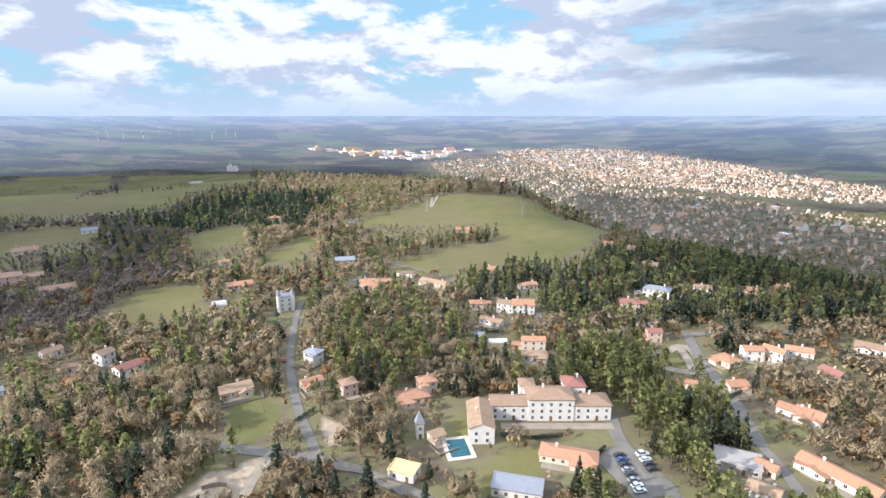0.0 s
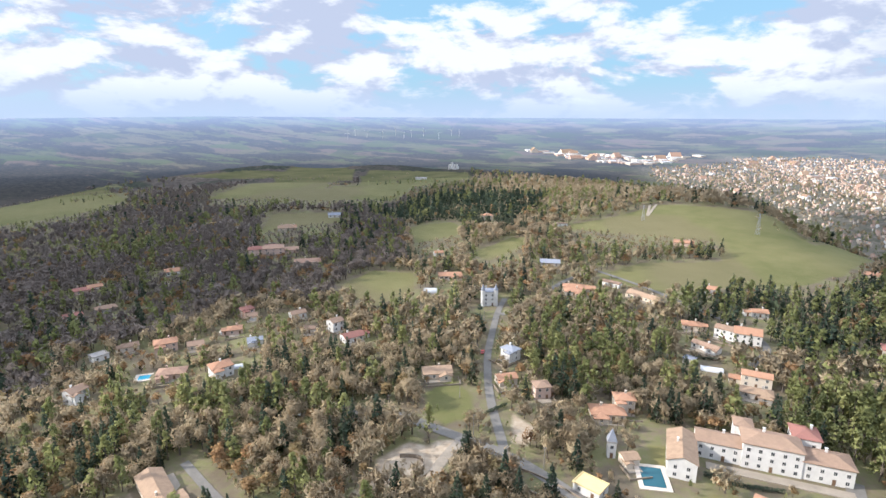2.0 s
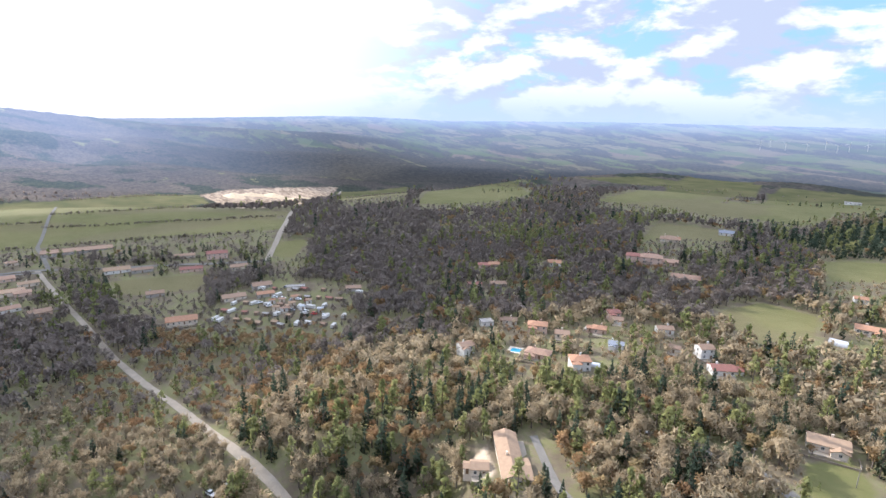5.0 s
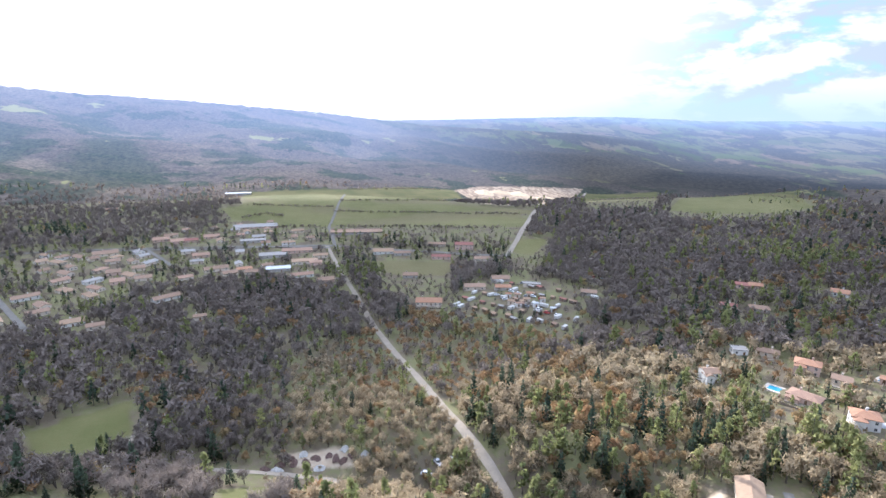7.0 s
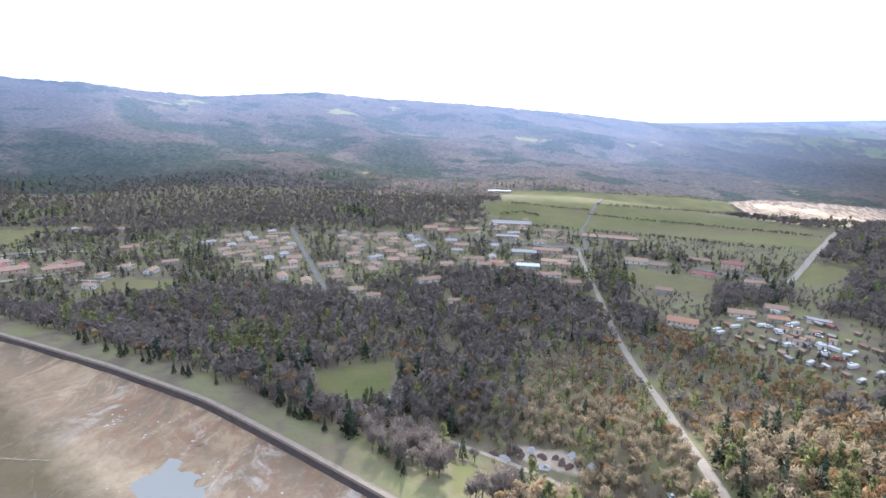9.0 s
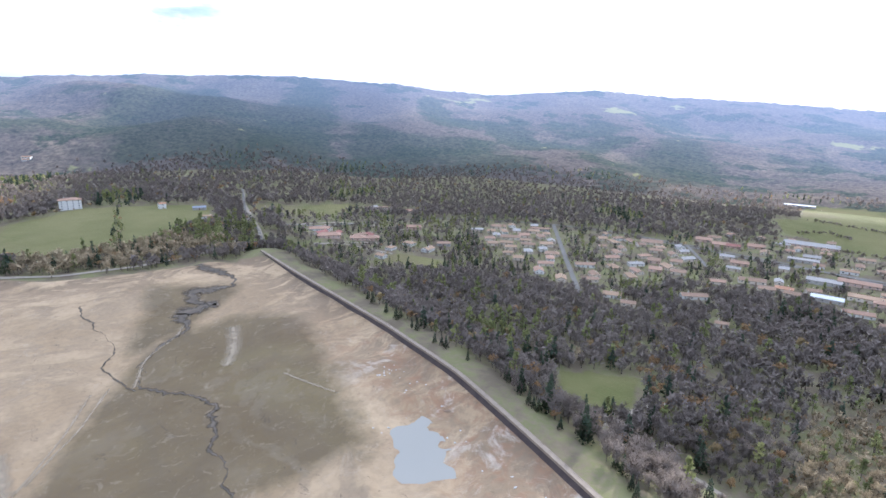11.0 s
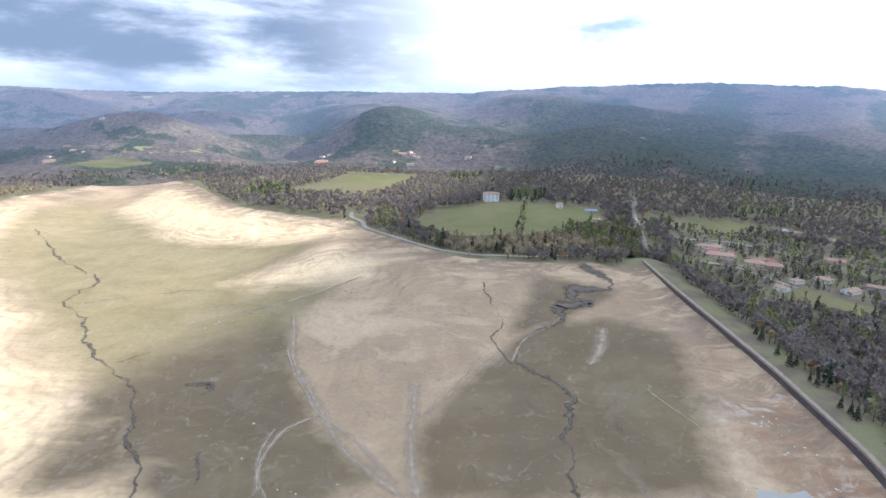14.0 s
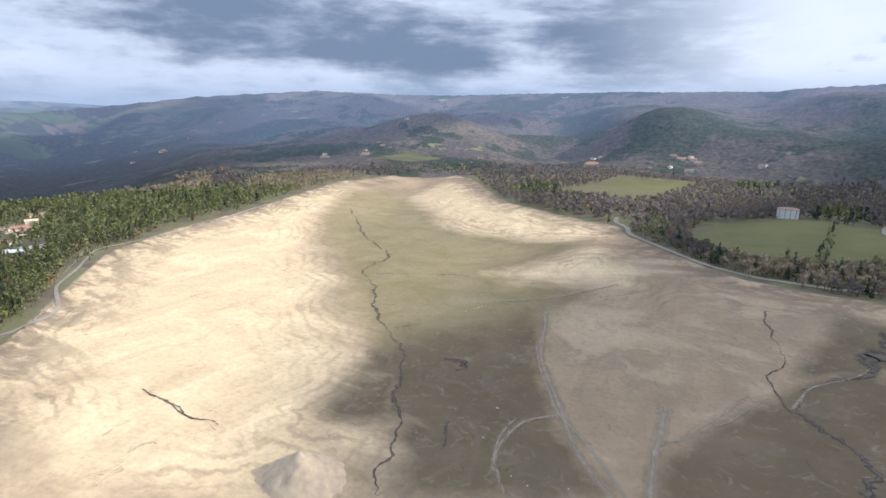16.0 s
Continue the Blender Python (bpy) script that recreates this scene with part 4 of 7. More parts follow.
def pond(p):
    """Still water filling the hollow; the ground round it makes its edge."""
    p = np.array(p)
    c = p.mean(0)
    q = c + (p - c) * 1.35
    z = float(height(c[0:1], c[1:2])[0]) + 0.75
    bm = bmesh.new()
    bm.faces.new([bm.verts.new((a, b, z)) for a, b in q])
    bmesh.ops.recalc_face_normals(bm, faces=bm.faces)
    if bm.faces[:][0].normal.z < 0:
        bmesh.ops.reverse_faces(bm, faces=bm.faces[:])
    me = bpy.data.meshes.new("pond")
    bm.to_mesh(me)
    me.materials.append(WATER)
    tagged(new("water", me), "shallow grey pond left on the lake bed", "pond", kind="structure")


for outline, _ in PONDS:
    pond(outline)



# ---- houses ----
TILE = {
    "o": plain("orange_roof_tiles", (0.40, 0.225, 0.140), (0.30, 0.165, 0.105), 0.5, spec=0.08, vary=0.3),
    "b": plain("brown_roof_tiles", (0.31, 0.21, 0.145), (0.235, 0.16, 0.115), 0.5, spec=0.08, vary=0.3),
    "t": plain("tan_roof_tiles", (0.36, 0.25, 0.165), (0.27, 0.185, 0.125), 0.5, spec=0.08, vary=0.3),
    "p": plain("faded_pink_roof_tiles", (0.37, 0.24, 0.17), (0.28, 0.18, 0.13), 0.5, spec=0.08, vary=0.3),
    "r": plain("dark_red_roof_tiles", (0.30, 0.14, 0.11), (0.22, 0.115, 0.095), 0.5, spec=0.08, vary=0.3),
    "g": plain("grey_slate_roof", (0.27, 0.28, 0.31), (0.21, 0.22, 0.25), 0.5, spec=0.08, vary=0.3),
    "s": plain("grey_flat_roof", (0.36, 0.33, 0.30), (0.28, 0.26, 0.235), 0.3, spec=0.08, vary=0.3),
    "w": plain("pale_metal_roof", (0.58, 0.58, 0.585), (0.48, 0.48, 0.485), 0.3, spec=0.08, vary=0.2),
    "y": plain("yellow_terrace_roof", (0.72, 0.56, 0.27), (0.62, 0.48, 0.24), 0.3),
}
WALL = {
    "w": plain("white_render", (0.70, 0.675, 0.635), (0.60, 0.575, 0.535), 0.4),
    "c": plain("cream_render", (0.64, 0.55, 0.44), (0.55, 0.47, 0.38), 0.4),
    "p": plain("pink_render", (0.58, 0.42, 0.34), (0.50, 0.37, 0.30), 0.4),
    "s": plain("grey_stone_wall", (0.42, 0.39, 0.35), (0.32, 0.29, 0.26), 0.6),
}
TILE_WORD = {"o": "orange tiled", "b": "brown tiled", "t": "tan tiled", "p": "faded pink tiled", "r": "dark red tiled", "g": "grey slate", "s": "grey flat", "w": "pale metal", "y": "yellow"}
WALL_WORD = {"w": "white rendered", "c": "cream rendered", "p": "pink rendered", "s": "grey stone"}
GLASS = Nodes("dark_window_glass", 0.08, 0.6)
GLASS.color((0.035, 0.04, 0.045))
GLASS = GLASS.m
FRAME = plain("painted_window_frame", (0.62, 0.60, 0.56), (0.52, 0.50, 0.47), 1.0)
WOODEN = plain("brown_wooden_door", (0.20, 0.12, 0.07), (0.14, 0.085, 0.05), 1.0)


def part(name, bm, mat, parent, label="", at=None):
    me = bm if isinstance(bm, bpy.types.Mesh) else bpy.data.meshes.new(name)
    if me is not bm:
        bmesh.ops.recalc_face_normals(bm, faces=bm.faces)
        bm.to_mesh(me)
        bm.free()
        me.materials.append(mat)
    ob = new(name, me)
    ob.parent = parent
    if at is not None:
        ob.matrix_basis = at
    return tagged(ob, label)


def box(bm, x0, y0, z0, x1, y1, z1):
    v = [bm.verts.new(p) for p in ((x0, y0, z0), (x1, y0, z0), (x1, y1, z0), (x0, y1, z0), (x0, y0, z1), (x1, y0, z1), (x1, y1, z1), (x0, y1, z1))]
    for q in ((0, 3, 2, 1), (4, 5, 6, 7), (0, 1, 5, 4), (1, 2, 6, 5), (2, 3, 7, 6), (3, 0, 4, 7)):
        bm.faces.new([v[i] for i in q])
    return v


def prism(bm, loop, z0=None, y0=None, y1=None):
    """A profile of (x, z) carried from y0 to y1."""
    a = [bm.verts.new((x, y0, z)) for x, z in loop]
    b = [bm.verts.new((x, y1, z)) for x, z in loop]
    n = len(loop)
    bm.faces.new(a)
    bm.faces.new(b[::-1])
    for i in range(n):
        j = (i + 1) % n
        bm.faces.new((a[j], a[i], b[i], b[j]))


def window_meshes():
    bm = bmesh.new()
    for x0, x1, z0, z1 in ((-.6, -.5, 0, 1.4), (.5, .6, 0, 1.4), (-.5, .5, 1.3, 1.4), (-.62, .62, -.1, 0), (-.04, .04, 0, 1.3)):
        box(bm, x0, -.07, z0, x1, .05, z1)
    f = bpy.data.meshes.new("window_frame")
    bm.to_mesh(f)
    bm.free()
    f.materials.append(FRAME)
    bm = bmesh.new()
    box(bm, -.5, -.02, 0, .5, .03, 1.3)
    g = bpy.data.meshes.new("pane")
    bm.to_mesh(g)
    bm.free()
    g.materials.append(GLASS)
    return f, g


WINDOW_FRAME, PANE = window_meshes()


def window(parent, m):
    w = part("window", WINDOW_FRAME, None, parent, at=m)
    part("pane", PANE, None, w)


def hip_roof(bm, w, d, z, rise, o):
    """A hipped roof with thick eaves over a w x d block."""
    hw, hd, i = w / 2 + o, d / 2 + o, min(w, d) / 2 + o
    box_z = z - 0.18
    lo = [bm.verts.new((sx * hw, sy * hd, box_z)) for sx, sy in ((-1, -1), (1, -1), (1, 1), (-1, 1))]
    hi = [bm.verts.new((v.co.x, v.co.y, z + 0.04)) for v in lo]
    if w >= d:
        r = [bm.verts.new((s * max(hw - i, 0.05), 0, z + rise)) for s in (-1, 1)]
        faces = ((hi[0], hi[1], r[1], r[0]), (hi[1], hi[2], r[1]), (hi[2], hi[3], r[0], r[1]), (hi[3], hi[0], r[0]))
    else:
        r = [bm.verts.new((0, s * max(hd - i, 0.05), z + rise)) for s in (-1, 1)]
        faces = ((hi[0], hi[1], r[0]), (hi[1], hi[2], r[1], r[0]), (hi[2], hi[3], r[1]), (hi[3], hi[0], r[0], r[1]))
    bm.faces.new(lo[::-1])
    for f in faces:
        bm.faces.new(f)
    for k in range(4):
        j = (k + 1) % 4
        bm.faces.new((lo[k], lo[j], hi[j], hi[k]))


def gable_roof(bm, w, d, z, rise, o):
    """Two slopes with thickness, the ridge along x."""
    h, t = d / 2 + o, 0.22
    e = z - rise * o / (d / 2)
    prof = [(-h, e), (0, z + rise), (h, e), (h, e + t), (0, z + rise + t), (-h, e + t)]
    a = [bm.verts.new((-w / 2 - o * .7, y, q)) for y, q in prof]
    b = [bm.verts.new((w / 2 + o * .7, y, q)) for y, q in prof]
    for s in (a, b):
        bm.faces.new((s[0], s[1], s[4], s[5]))
        bm.faces.new((s[1], s[2], s[3], s[4]))
    for i in range(6):
        j = (i + 1) % 6
        bm.faces.new((a[i], a[j], b[j], b[i]))


def block(root, w, d, h, roof, tile, wall, rs, floors, near, m=None):
    """One built volume: wall, roof, chimney, windows and door, all parts of root."""
    m = m or Matrix()
    rise = min(w, d) * (0.2 if roof == "gable" else 0.19)
    bm = bmesh.new()
    if roof == "gable":
        loop = [(-d / 2, -3), (d / 2, -3), (d / 2, h), (0, h + rise), (-d / 2, h)]
        a = [bm.verts.new((-w / 2, y, z)) for y, z in loop]
        b = [bm.verts.new((w / 2, y, z)) for y, z in loop]
        bm.faces.new(a)
        bm.faces.new(b)
        for i in range(5):
            j = (i + 1) % 5
            bm.faces.new((a[i], a[j], b[j], b[i]))
    else:
        box(bm, -w / 2, -d / 2, -3, w / 2, d / 2, h)
    part("wall", bm, WALL[wall], root, at=m)
    bm = bmesh.new()
    if roof == "gable":
        gable_roof(bm, w, d, h + 0.03, rise, 0.45)
    elif roof == "hip":
        hip_roof(bm, w, d, h + 0.03, rise, 0.5)
    else:
        box(bm, -w / 2 - .25, -d / 2 - .25, h + .004, w / 2 + .25, d / 2 + .25, h + .22)
        for s in (-1, 1):
            box(bm, -w / 2 - .25, s * (d / 2 + .1) - .15, h + .22, w / 2 + .25, s * (d / 2 + .1) + .15, h + .5)
            box(bm, s * (w / 2 + .1) - .15, -d / 2 + .05, h + .22, s * (w / 2 + .1) + .15, d / 2 - .05, h + .5)
    part("roof", bm, TILE[tile], root, TILE_WORD[tile] + " roof", at=m)
    if roof != "flat" and w > 7:
        bm = bmesh.new()
        cx, cy = rs.uniform(-.3, .3) * w, d * .16
        box(bm, cx - .4, cy - .3, h, cx + .4, cy + .3, h + rise + .9)
        box(bm, cx - .5, cy - .4, h + rise + .9, cx + .5, cy + .4, h + rise + 1.05)
        part("chimney", bm, WALL[wall], root, at=m)
    step = 3.2 if near else 5.0
    n = max(1, int(w / step))
    for k in range(floors):
        for i in range(n):
            x = (i + .5 - n / 2) * w / n
            if k == 0 and i == n // 2:
                continue
            window(root, m @ pose(x, -d / 2, 1.0 + 2.8 * k))
            if near:
                window(root, m @ pose(x, d / 2, 1.0 + 2.8 * k, 0, 0, 180))
        if d > 5:
            for s, a in ((1, 90), (-1, -90)):
                for y in ((-.22, .22) if d > 7 else (0,)):
                    window(root, m @ pose(s * w / 2, y * d, 1.0 + 2.8 * k, 0, 0, a))
    bm = bmesh.new()
    x = (n // 2 + .5 - n / 2) * w / n
    box(bm, x - .55, -d / 2 - .05, 0, x + .55, -d / 2 + .05, 2.15)
    part("door", bm, WOODEN, root, at=m)


def stand(x, y, turn):
    return pose(x, y, float(height(np.array([x]), np.array([y]))[0]), 0, 0, turn)


def house(x, y, turn, w, d, floors, roof, tile, wall):
    rs = np.random.RandomState(int(abs(x * 7 + y * 13)) % 9973)
    near = math.hypot(x, y) < 420
    root = new("house")
    root.matrix_basis = stand(x, y, turn)
    size = "two-storey" if floors > 1 else ("long low" if w > 18 else "single-storey")
    tagged(root, "%s %s house with %s %s" % (size, WALL_WORD[wall], TILE_WORD[tile], "roof"), "house", "village houses")
    block(root, w, d, 2.8 * floors + 0.2, roof, tile, wall, rs, floors, near)
    CLEAR.append((x, y, 0.5 * max(w, d) + 2.5))
    if not near or roof == "flat":
        return
    # lower wing across the front corner, paved terrace, garden wall
    side = rs.choice((-1, 1))
    h = 2.8 * floors + 0.2
    if rs.uniform() < 0.6:
        block(root, d * 0.75, w * 0.42, h - rs.uniform(0.5, 0.9), roof, tile, wall, rs, floors, False, pose(side * w * 0.26, -d * 0.42, 0, 0, 0, 90))
    elif rs.uniform() < 0.6:
        block(root, w * 0.4, d * 0.7, 2.5, "gable", tile, wall, rs, 1, False, pose(side * (w * 0.69 + 0.02), 0.4, 0))
    bm = bmesh.new()
    box(bm, -w * 0.45, -d / 2 - 3.4, -1.5, w * 0.45, -d / 2 - 0.06, 0.22)
    part("terrace", bm, GRAVEL, root, "pale paved terrace")
    if rs.uniform() < 0.5:
        bm = bmesh.new()
        box(bm, -w * 0.7, -d / 2 - 7.2, -1.5, w * 0.7, -d / 2 - 6.95, 0.9)
        box(bm, side * w * 0.7 - 0.12, -d / 2 - 6.94, -1.5, side * w * 0.7 + 0.12, -d / 2 + 1.0, 0.9)
        part("garden_wall", bm, COPING, root, "low pale garden wall")


CLEAR = []          # (x, y, radius) kept free of trees round the buildings
house(-205.6, 264.0, 58, 9.4, 6.5, 1, "gable", "b", "w")
house(-182.6, 245.5, 17, 6.2, 4.9, 1, "gable", "b", "c")
house(-171.5, 254.3, 69, 7.6, 6.9, 2, "gable", "b", "w")
house(-154.3, 244.6, 57, 11.3, 7.9, 1, "gable", "r", "w")
house(-93.0, 221.6, 31, 13.9, 8.3, 1, "gable", "t", "c")
house(-65.2, 253.3, 334, 7.9, 6.3, 2, "hip", "g", "w")
house(-60.3, 227.4, 35, 9.5, 5.7, 1, "gable", "o", "c")
house(-42.2, 220.4, 31, 6.7, 6.1, 2, "hip", "b", "p")
house(-13.3, 213.8, 19, 13.5, 8.1, 1, "hip", "o", "c")
house(-7.4, 222.4, 17, 8.0, 6.4, 2, "hip", "o", "c")
house(-2.6, 183.8, 31, 5.7, 4.6, 1, "gable", "t", "c")
house(-13.3, 163.1, 340, 9.4, 6.6, 1, "flat", "y", "w")
house(-146.3, 373.9, 26, 17.5, 8.7, 1, "gable", "o", "c")
house(-181.2, 435.4, 33, 8.1, 6.4, 1, "gable", "o", "w")
house(-271.3, 365.7, 37, 21.8, 10.9, 1, "gable", "p", "c")
house(-319.0, 381.2, 40, 17.9, 12.5, 2, "hip", "p", "p")
house(-369.7, 466.2, 38, 18.7, 15.0, 1, "hip", "b", "c")
house(-367.7, 554.4, 34, 15.4, 10.7, 1, "gable", "g", "w")
house(-29.9, 399.1, 339, 15.6, 5.4, 1, "flat", "b", "w")
house(-5.0, 376.9, 326, 24.7, 7.4, 1, "gable", "t", "c")
house(-52.0, 369.6, 18, 11.7, 8.2, 1, "hip", "o", "c")
house(22.3, 333.4, 6, 9.8, 7.8, 1, "hip", "o", "c")
house(40.1, 325.5, 338, 10.7, 7.5, 2, "gable", "b", "w")
house(50.4, 324.4, 356, 13.5, 10.8, 2, "gable", "o", "w")
house(28.8, 302.6, 330, 14.1, 4.9, 1, "gable", "b", "w")
house(20.0, 281.0, 336, 5.2, 4.2, 1, "flat", "g", "s")
house(47.6, 267.3, 355, 12.4, 6.2, 2, "gable", "o", "c")
house(46.3, 255.3, 355, 12.5, 6.2, 1, "hip", "t", "s")
house(62.3, 373.6, 11, 9.7, 6.8, 1, "gable", "o", "w")
house(37.7, 415.2, 355, 9.0, 7.2, 1, "gable", "o", "w")
house(22.5, 558.1, 358, 17.7, 8.8, 1, "gable", "o", "p")
house(-100.2, 595.8, 20, 10.7, 5.4, 1, "flat", "b", "w")
house(-192.1, 611.4, 27, 12.0, 9.6, 2, "hip", "o", "c")
house(121.1, 334.7, 350, 12.4, 9.9, 1, "hip", "r", "c")
house(146.0, 353.0, 328, 16.7, 10.0, 2, "hip", "g", "w")
house(182.3, 364.7, 343, 11.3, 6.8, 1, "gable", "b", "w")
house(168.3, 426.0, 338, 12.7, 7.6, 1, "gable", "b", "c")
house(115.4, 278.5, 357, 7.7, 6.2, 2, "gable", "r", "p")
house(141.7, 250.3, 295, 10.1, 9.1, 1, "hip", "o", "c")
house(157.2, 256.3, 353, 9.5, 6.6, 2, "gable", "o", "w")
house(168.3, 255.5, 307, 10.4, 7.2, 2, "gable", "o", "w")
house(185.2, 262.1, 335, 12.3, 7.4, 1, "gable", "o", "w")
house(132.4, 224.4, 9, 9.3, 6.5, 1, "gable", "o", "c")
house(110.6, 225.0, 334, 8.6, 4.3, 1, "flat", "o", "c")
house(145.8, 202.7, 314, 12.2, 6.7, 1, "gable", "o", "w")
house(150.5, 199.9, 313, 10.2, 8.1, 1, "gable", "o", "w")
house(185.9, 237.7, 292, 9.9, 7.0, 1, "gable", "r", "c")
house(227.7, 266.3, 319, 16.8, 8.4, 1, "gable", "b", "w")
house(303.9, 382.7, 322, 8.4, 6.7, 1, "gable", "o", "c")
house(216.0, 360.7, 339, 12.2, 8.6, 1, "hip", "o", "c")
house(245.8, 371.7, 317, 12.9, 9.0, 1, "hip", "o", "c")
house(104.0, 168.7, 333, 14.8, 10.4, 1, "flat", "s", "s")
house(112.5, 165.3, 311, 7.1, 5.0, 1, "gable", "o", "c")
house(134.7, 161.1, 300, 24.9, 7.5, 1, "gable", "o", "w")
house(104.5, 153.0, 316, 9.6, 5.8, 1, "gable", "t", "w")
house(44.9, 171.2, 342, 19.8, 7.5, 1, "hip", "o", "c")
house(24.4, 154.4, 346, 16.3, 8.2, 1, "flat", "g", "w")
house(154.8, 497.7, 343, 9.9, 8.0, 1, "gable", "o", "c")
house(170.5, 485.3, 341, 12.0, 8.4, 1, "gable", "b", "c")
house(-249.2, 151.5, 89, 8.3, 6.7, 2, "gable", "b", "w")
house(-274.2, 200.4, 54, 8.3, 6.6, 1, "hip", "b", "c")
house(-250.5, 204.2, 51, 11.5, 8.0, 2, "hip", "o", "p")
house(-220.2, 181.2, 36, 13.2, 7.9, 1, "hip", "p", "p")
house(-281.4, 186.5, 76, 8.0, 6.4, 1, "flat", "s", "w")
house(-194.4, 187.6, 61, 9.9, 7.9, 2, "hip", "o", "w")
house(-235.1, 210.7, 48, 8.4, 6.7, 1, "gable", "b", "c")
house(-403.7, 263.8, 57, 13.4, 8.1, 1, "hip", "r", "p")
house(-356.6, 223.1, 68, 10.9, 6.5, 1, "gable", "r", "c")
house(-238.4, 255.8, 63, 7.4, 6.6, 2, "hip", "r", "p")
house(-227.3, 233.4, 44, 8.6, 6.9, 1, "hip", "o", "p")
house(-232.0, 252.9, 43, 6.8, 5.4, 1, "gable", "b", "w")
house(-145.4, 374.1, 26, 16.6, 8.3, 1, "hip", "o", "c")
house(-332.0, 374.4, 42, 13.8, 11.0, 2, "hip", "r", "p")
house(-308.1, 390.7, 38, 14.8, 8.9, 1, "gable", "p", "p")
house(-367.8, 314.1, 50, 11.4, 9.1, 1, "gable", "o", "w")
house(-81.7, 436.3, 11, 16.1, 9.7, 1, "gable", "g", "c")
house(-52.7, 378.3, 8, 16.5, 9.9, 1, "hip", "o", "c")
house(-346.7, 239.6, 65, 12.3, 8.6, 1, "hip", "b", "s")
house(-203.2, 222.4, 42, 8.1, 5.6, 1, "gable", "g", "w")
house(-366.0, 469.4, 38, 10.0, 8.0, 1, "gable", "o", "w")
house(-321.7, 384.5, 40, 13.8, 8.3, 2, "hip", "r", "p")
house(-447.1, 983.7, 24, 22.5, 11.3, 1, "flat", "s", "w")
house(-401.0, 270.8, 66, 10.3, 7.2, 1, "gable", "o", "c")
house(-418.1, 11.2, 88, 21.0, 10.5, 1, "gable", "o", "c")
house(-585.4, -35.4, 93, 22.5, 11.2, 1, "gable", "t", "w")
house(-605.6, 24.9, 88, 19.4, 7.7, 1, "gable", "b", "c")
house(-592.5, 54.7, 85, 20.3, 10.1, 2, "gable", "r", "p")
house(-558.6, 27.6, 87, 20.3, 8.1, 1, "gable", "r", "p")
house(-544.9, 69.2, 93, 16.5, 8.2, 1, "gable", "b", "c")
house(-575.8, -14.0, 91, 18.5, 7.4, 1, "gable", "b", "s")
house(-689.7, -75.7, 96, 65.7, 19.7, 1, "flat", "b", "s")
house(-452.7, 51.8, 93, 18.5, 9.2, 1, "gable", "b", "c")
house(-471.6, 77.4, 91, 16.1, 9.7, 1, "gable", "b", "s")
house(-444.4, 75.5, 90, 13.7, 6.9, 1, "gable", "o", "s")
house(-447.1, 101.2, 77, 14.9, 6.0, 1, "flat", "s", "c")
house(-412.7, 140.6, 71, 12.3, 7.4, 1, "gable", "b", "s")
house(-406.1, 76.1, 79, 5.5, 3.0, 1, "gable", "t", "c")
house(-399.1, 80.8, 89, 5.0, 3.0, 1, "gable", "p", "w")
house(-407.6, 88.9, 78, 5.5, 3.0, 1, "gable", "t", "c")
house(-394.3, 93.4, 97, 4.0, 3.0, 1, "flat", "w", "w")
house(-423.3, 76.8, 80, 4.7, 3.0, 1, "gable", "o", "w")
house(-420.9, 84.0, 79, 4.7, 3.0, 1, "gable", "p", "c")
house(-421.2, 93.7, 77, 4.7, 3.8, 1, "gable", "o", "c")
house(-405.7, 101.5, 76, 4.6, 3.0, 1, "gable", "t", "w")
house(-380.4, 103.5, 75, 4.3, 3.0, 1, "flat", "w", "w")
house(-494.3, -4.7, 91, 13.9, 8.3, 1, "gable", "b", "s")
house(-670.9, -313.5, 115, 18.8, 11.3, 1, "gable", "p", "p")
house(-661.3, -288.3, 114, 18.3, 11.0, 1, "gable", "p", "p")
house(-664.2, -274.3, 112, 15.2, 9.1, 1, "gable", "r", "p")
house(-583.9, -232.4, 112, 17.4, 8.7, 1, "gable", "p", "p")
house(-532.9, -198.7, 120, 23.1, 9.2, 1, "gable", "b", "c")
house(-529.9, -169.9, 108, 14.3, 8.6, 1, "hip", "o", "c")
house(-581.7, -154.4, 105, 29.4, 14.7, 1, "flat", "s", "s")
house(-529.4, -136.5, 104, 23.4, 11.7, 1, "flat", "w", "s")
house(-555.5, -115.3, 102, 26.6, 13.3, 1, "flat", "t", "c")
house(-504.9, -108.2, 112, 21.1, 8.4, 1, "gable", "p", "w")
house(-652.7, -196.6, 107, 28.9, 11.5, 1, "flat", "s", "s")
house(-756.8, -222.6, 106, 58.1, 14.5, 1, "gable", "s", "p")
house(-1055.5, -338.8, 108, 46.3, 13.9, 1, "flat", "w", "s")
house(-854.5, -469.3, 119, 16.3, 9.8, 1, "gable", "p", "c")
house(-485.6, -82.5, 110, 14.7, 8.8, 1, "gable", "b", "p")
house(-597.5, -132.0, 102, 32.6, 9.8, 1, "gable", "p", "p")
house(-687.6, -258.1, 111, 18.6, 11.2, 1, "gable", "p", "p")
house(-490.1, -495.4, 135, 19.2, 9.6, 1, "gable", "b", "c")
house(-461.1, -444.8, 134, 23.1, 9.3, 1, "gable", "b", "c")
house(-455.2, -410.8, 132, 15.7, 7.8, 1, "gable", "b", "c")
house(-451.5, -372.3, 130, 15.0, 10.5, 1, "hip", "b", "c")
house(-450.8, -327.6, 136, 20.4, 8.2, 1, "gable", "b", "w")
house(-413.4, -293.6, 135, 15.4, 7.7, 1, "gable", "b", "c")
house(-391.4, -254.0, 123, 15.2, 9.1, 1, "gable", "t", "w")
house(-600.2, -342.3, 120, 24.9, 12.4, 1, "gable", "b", "c")
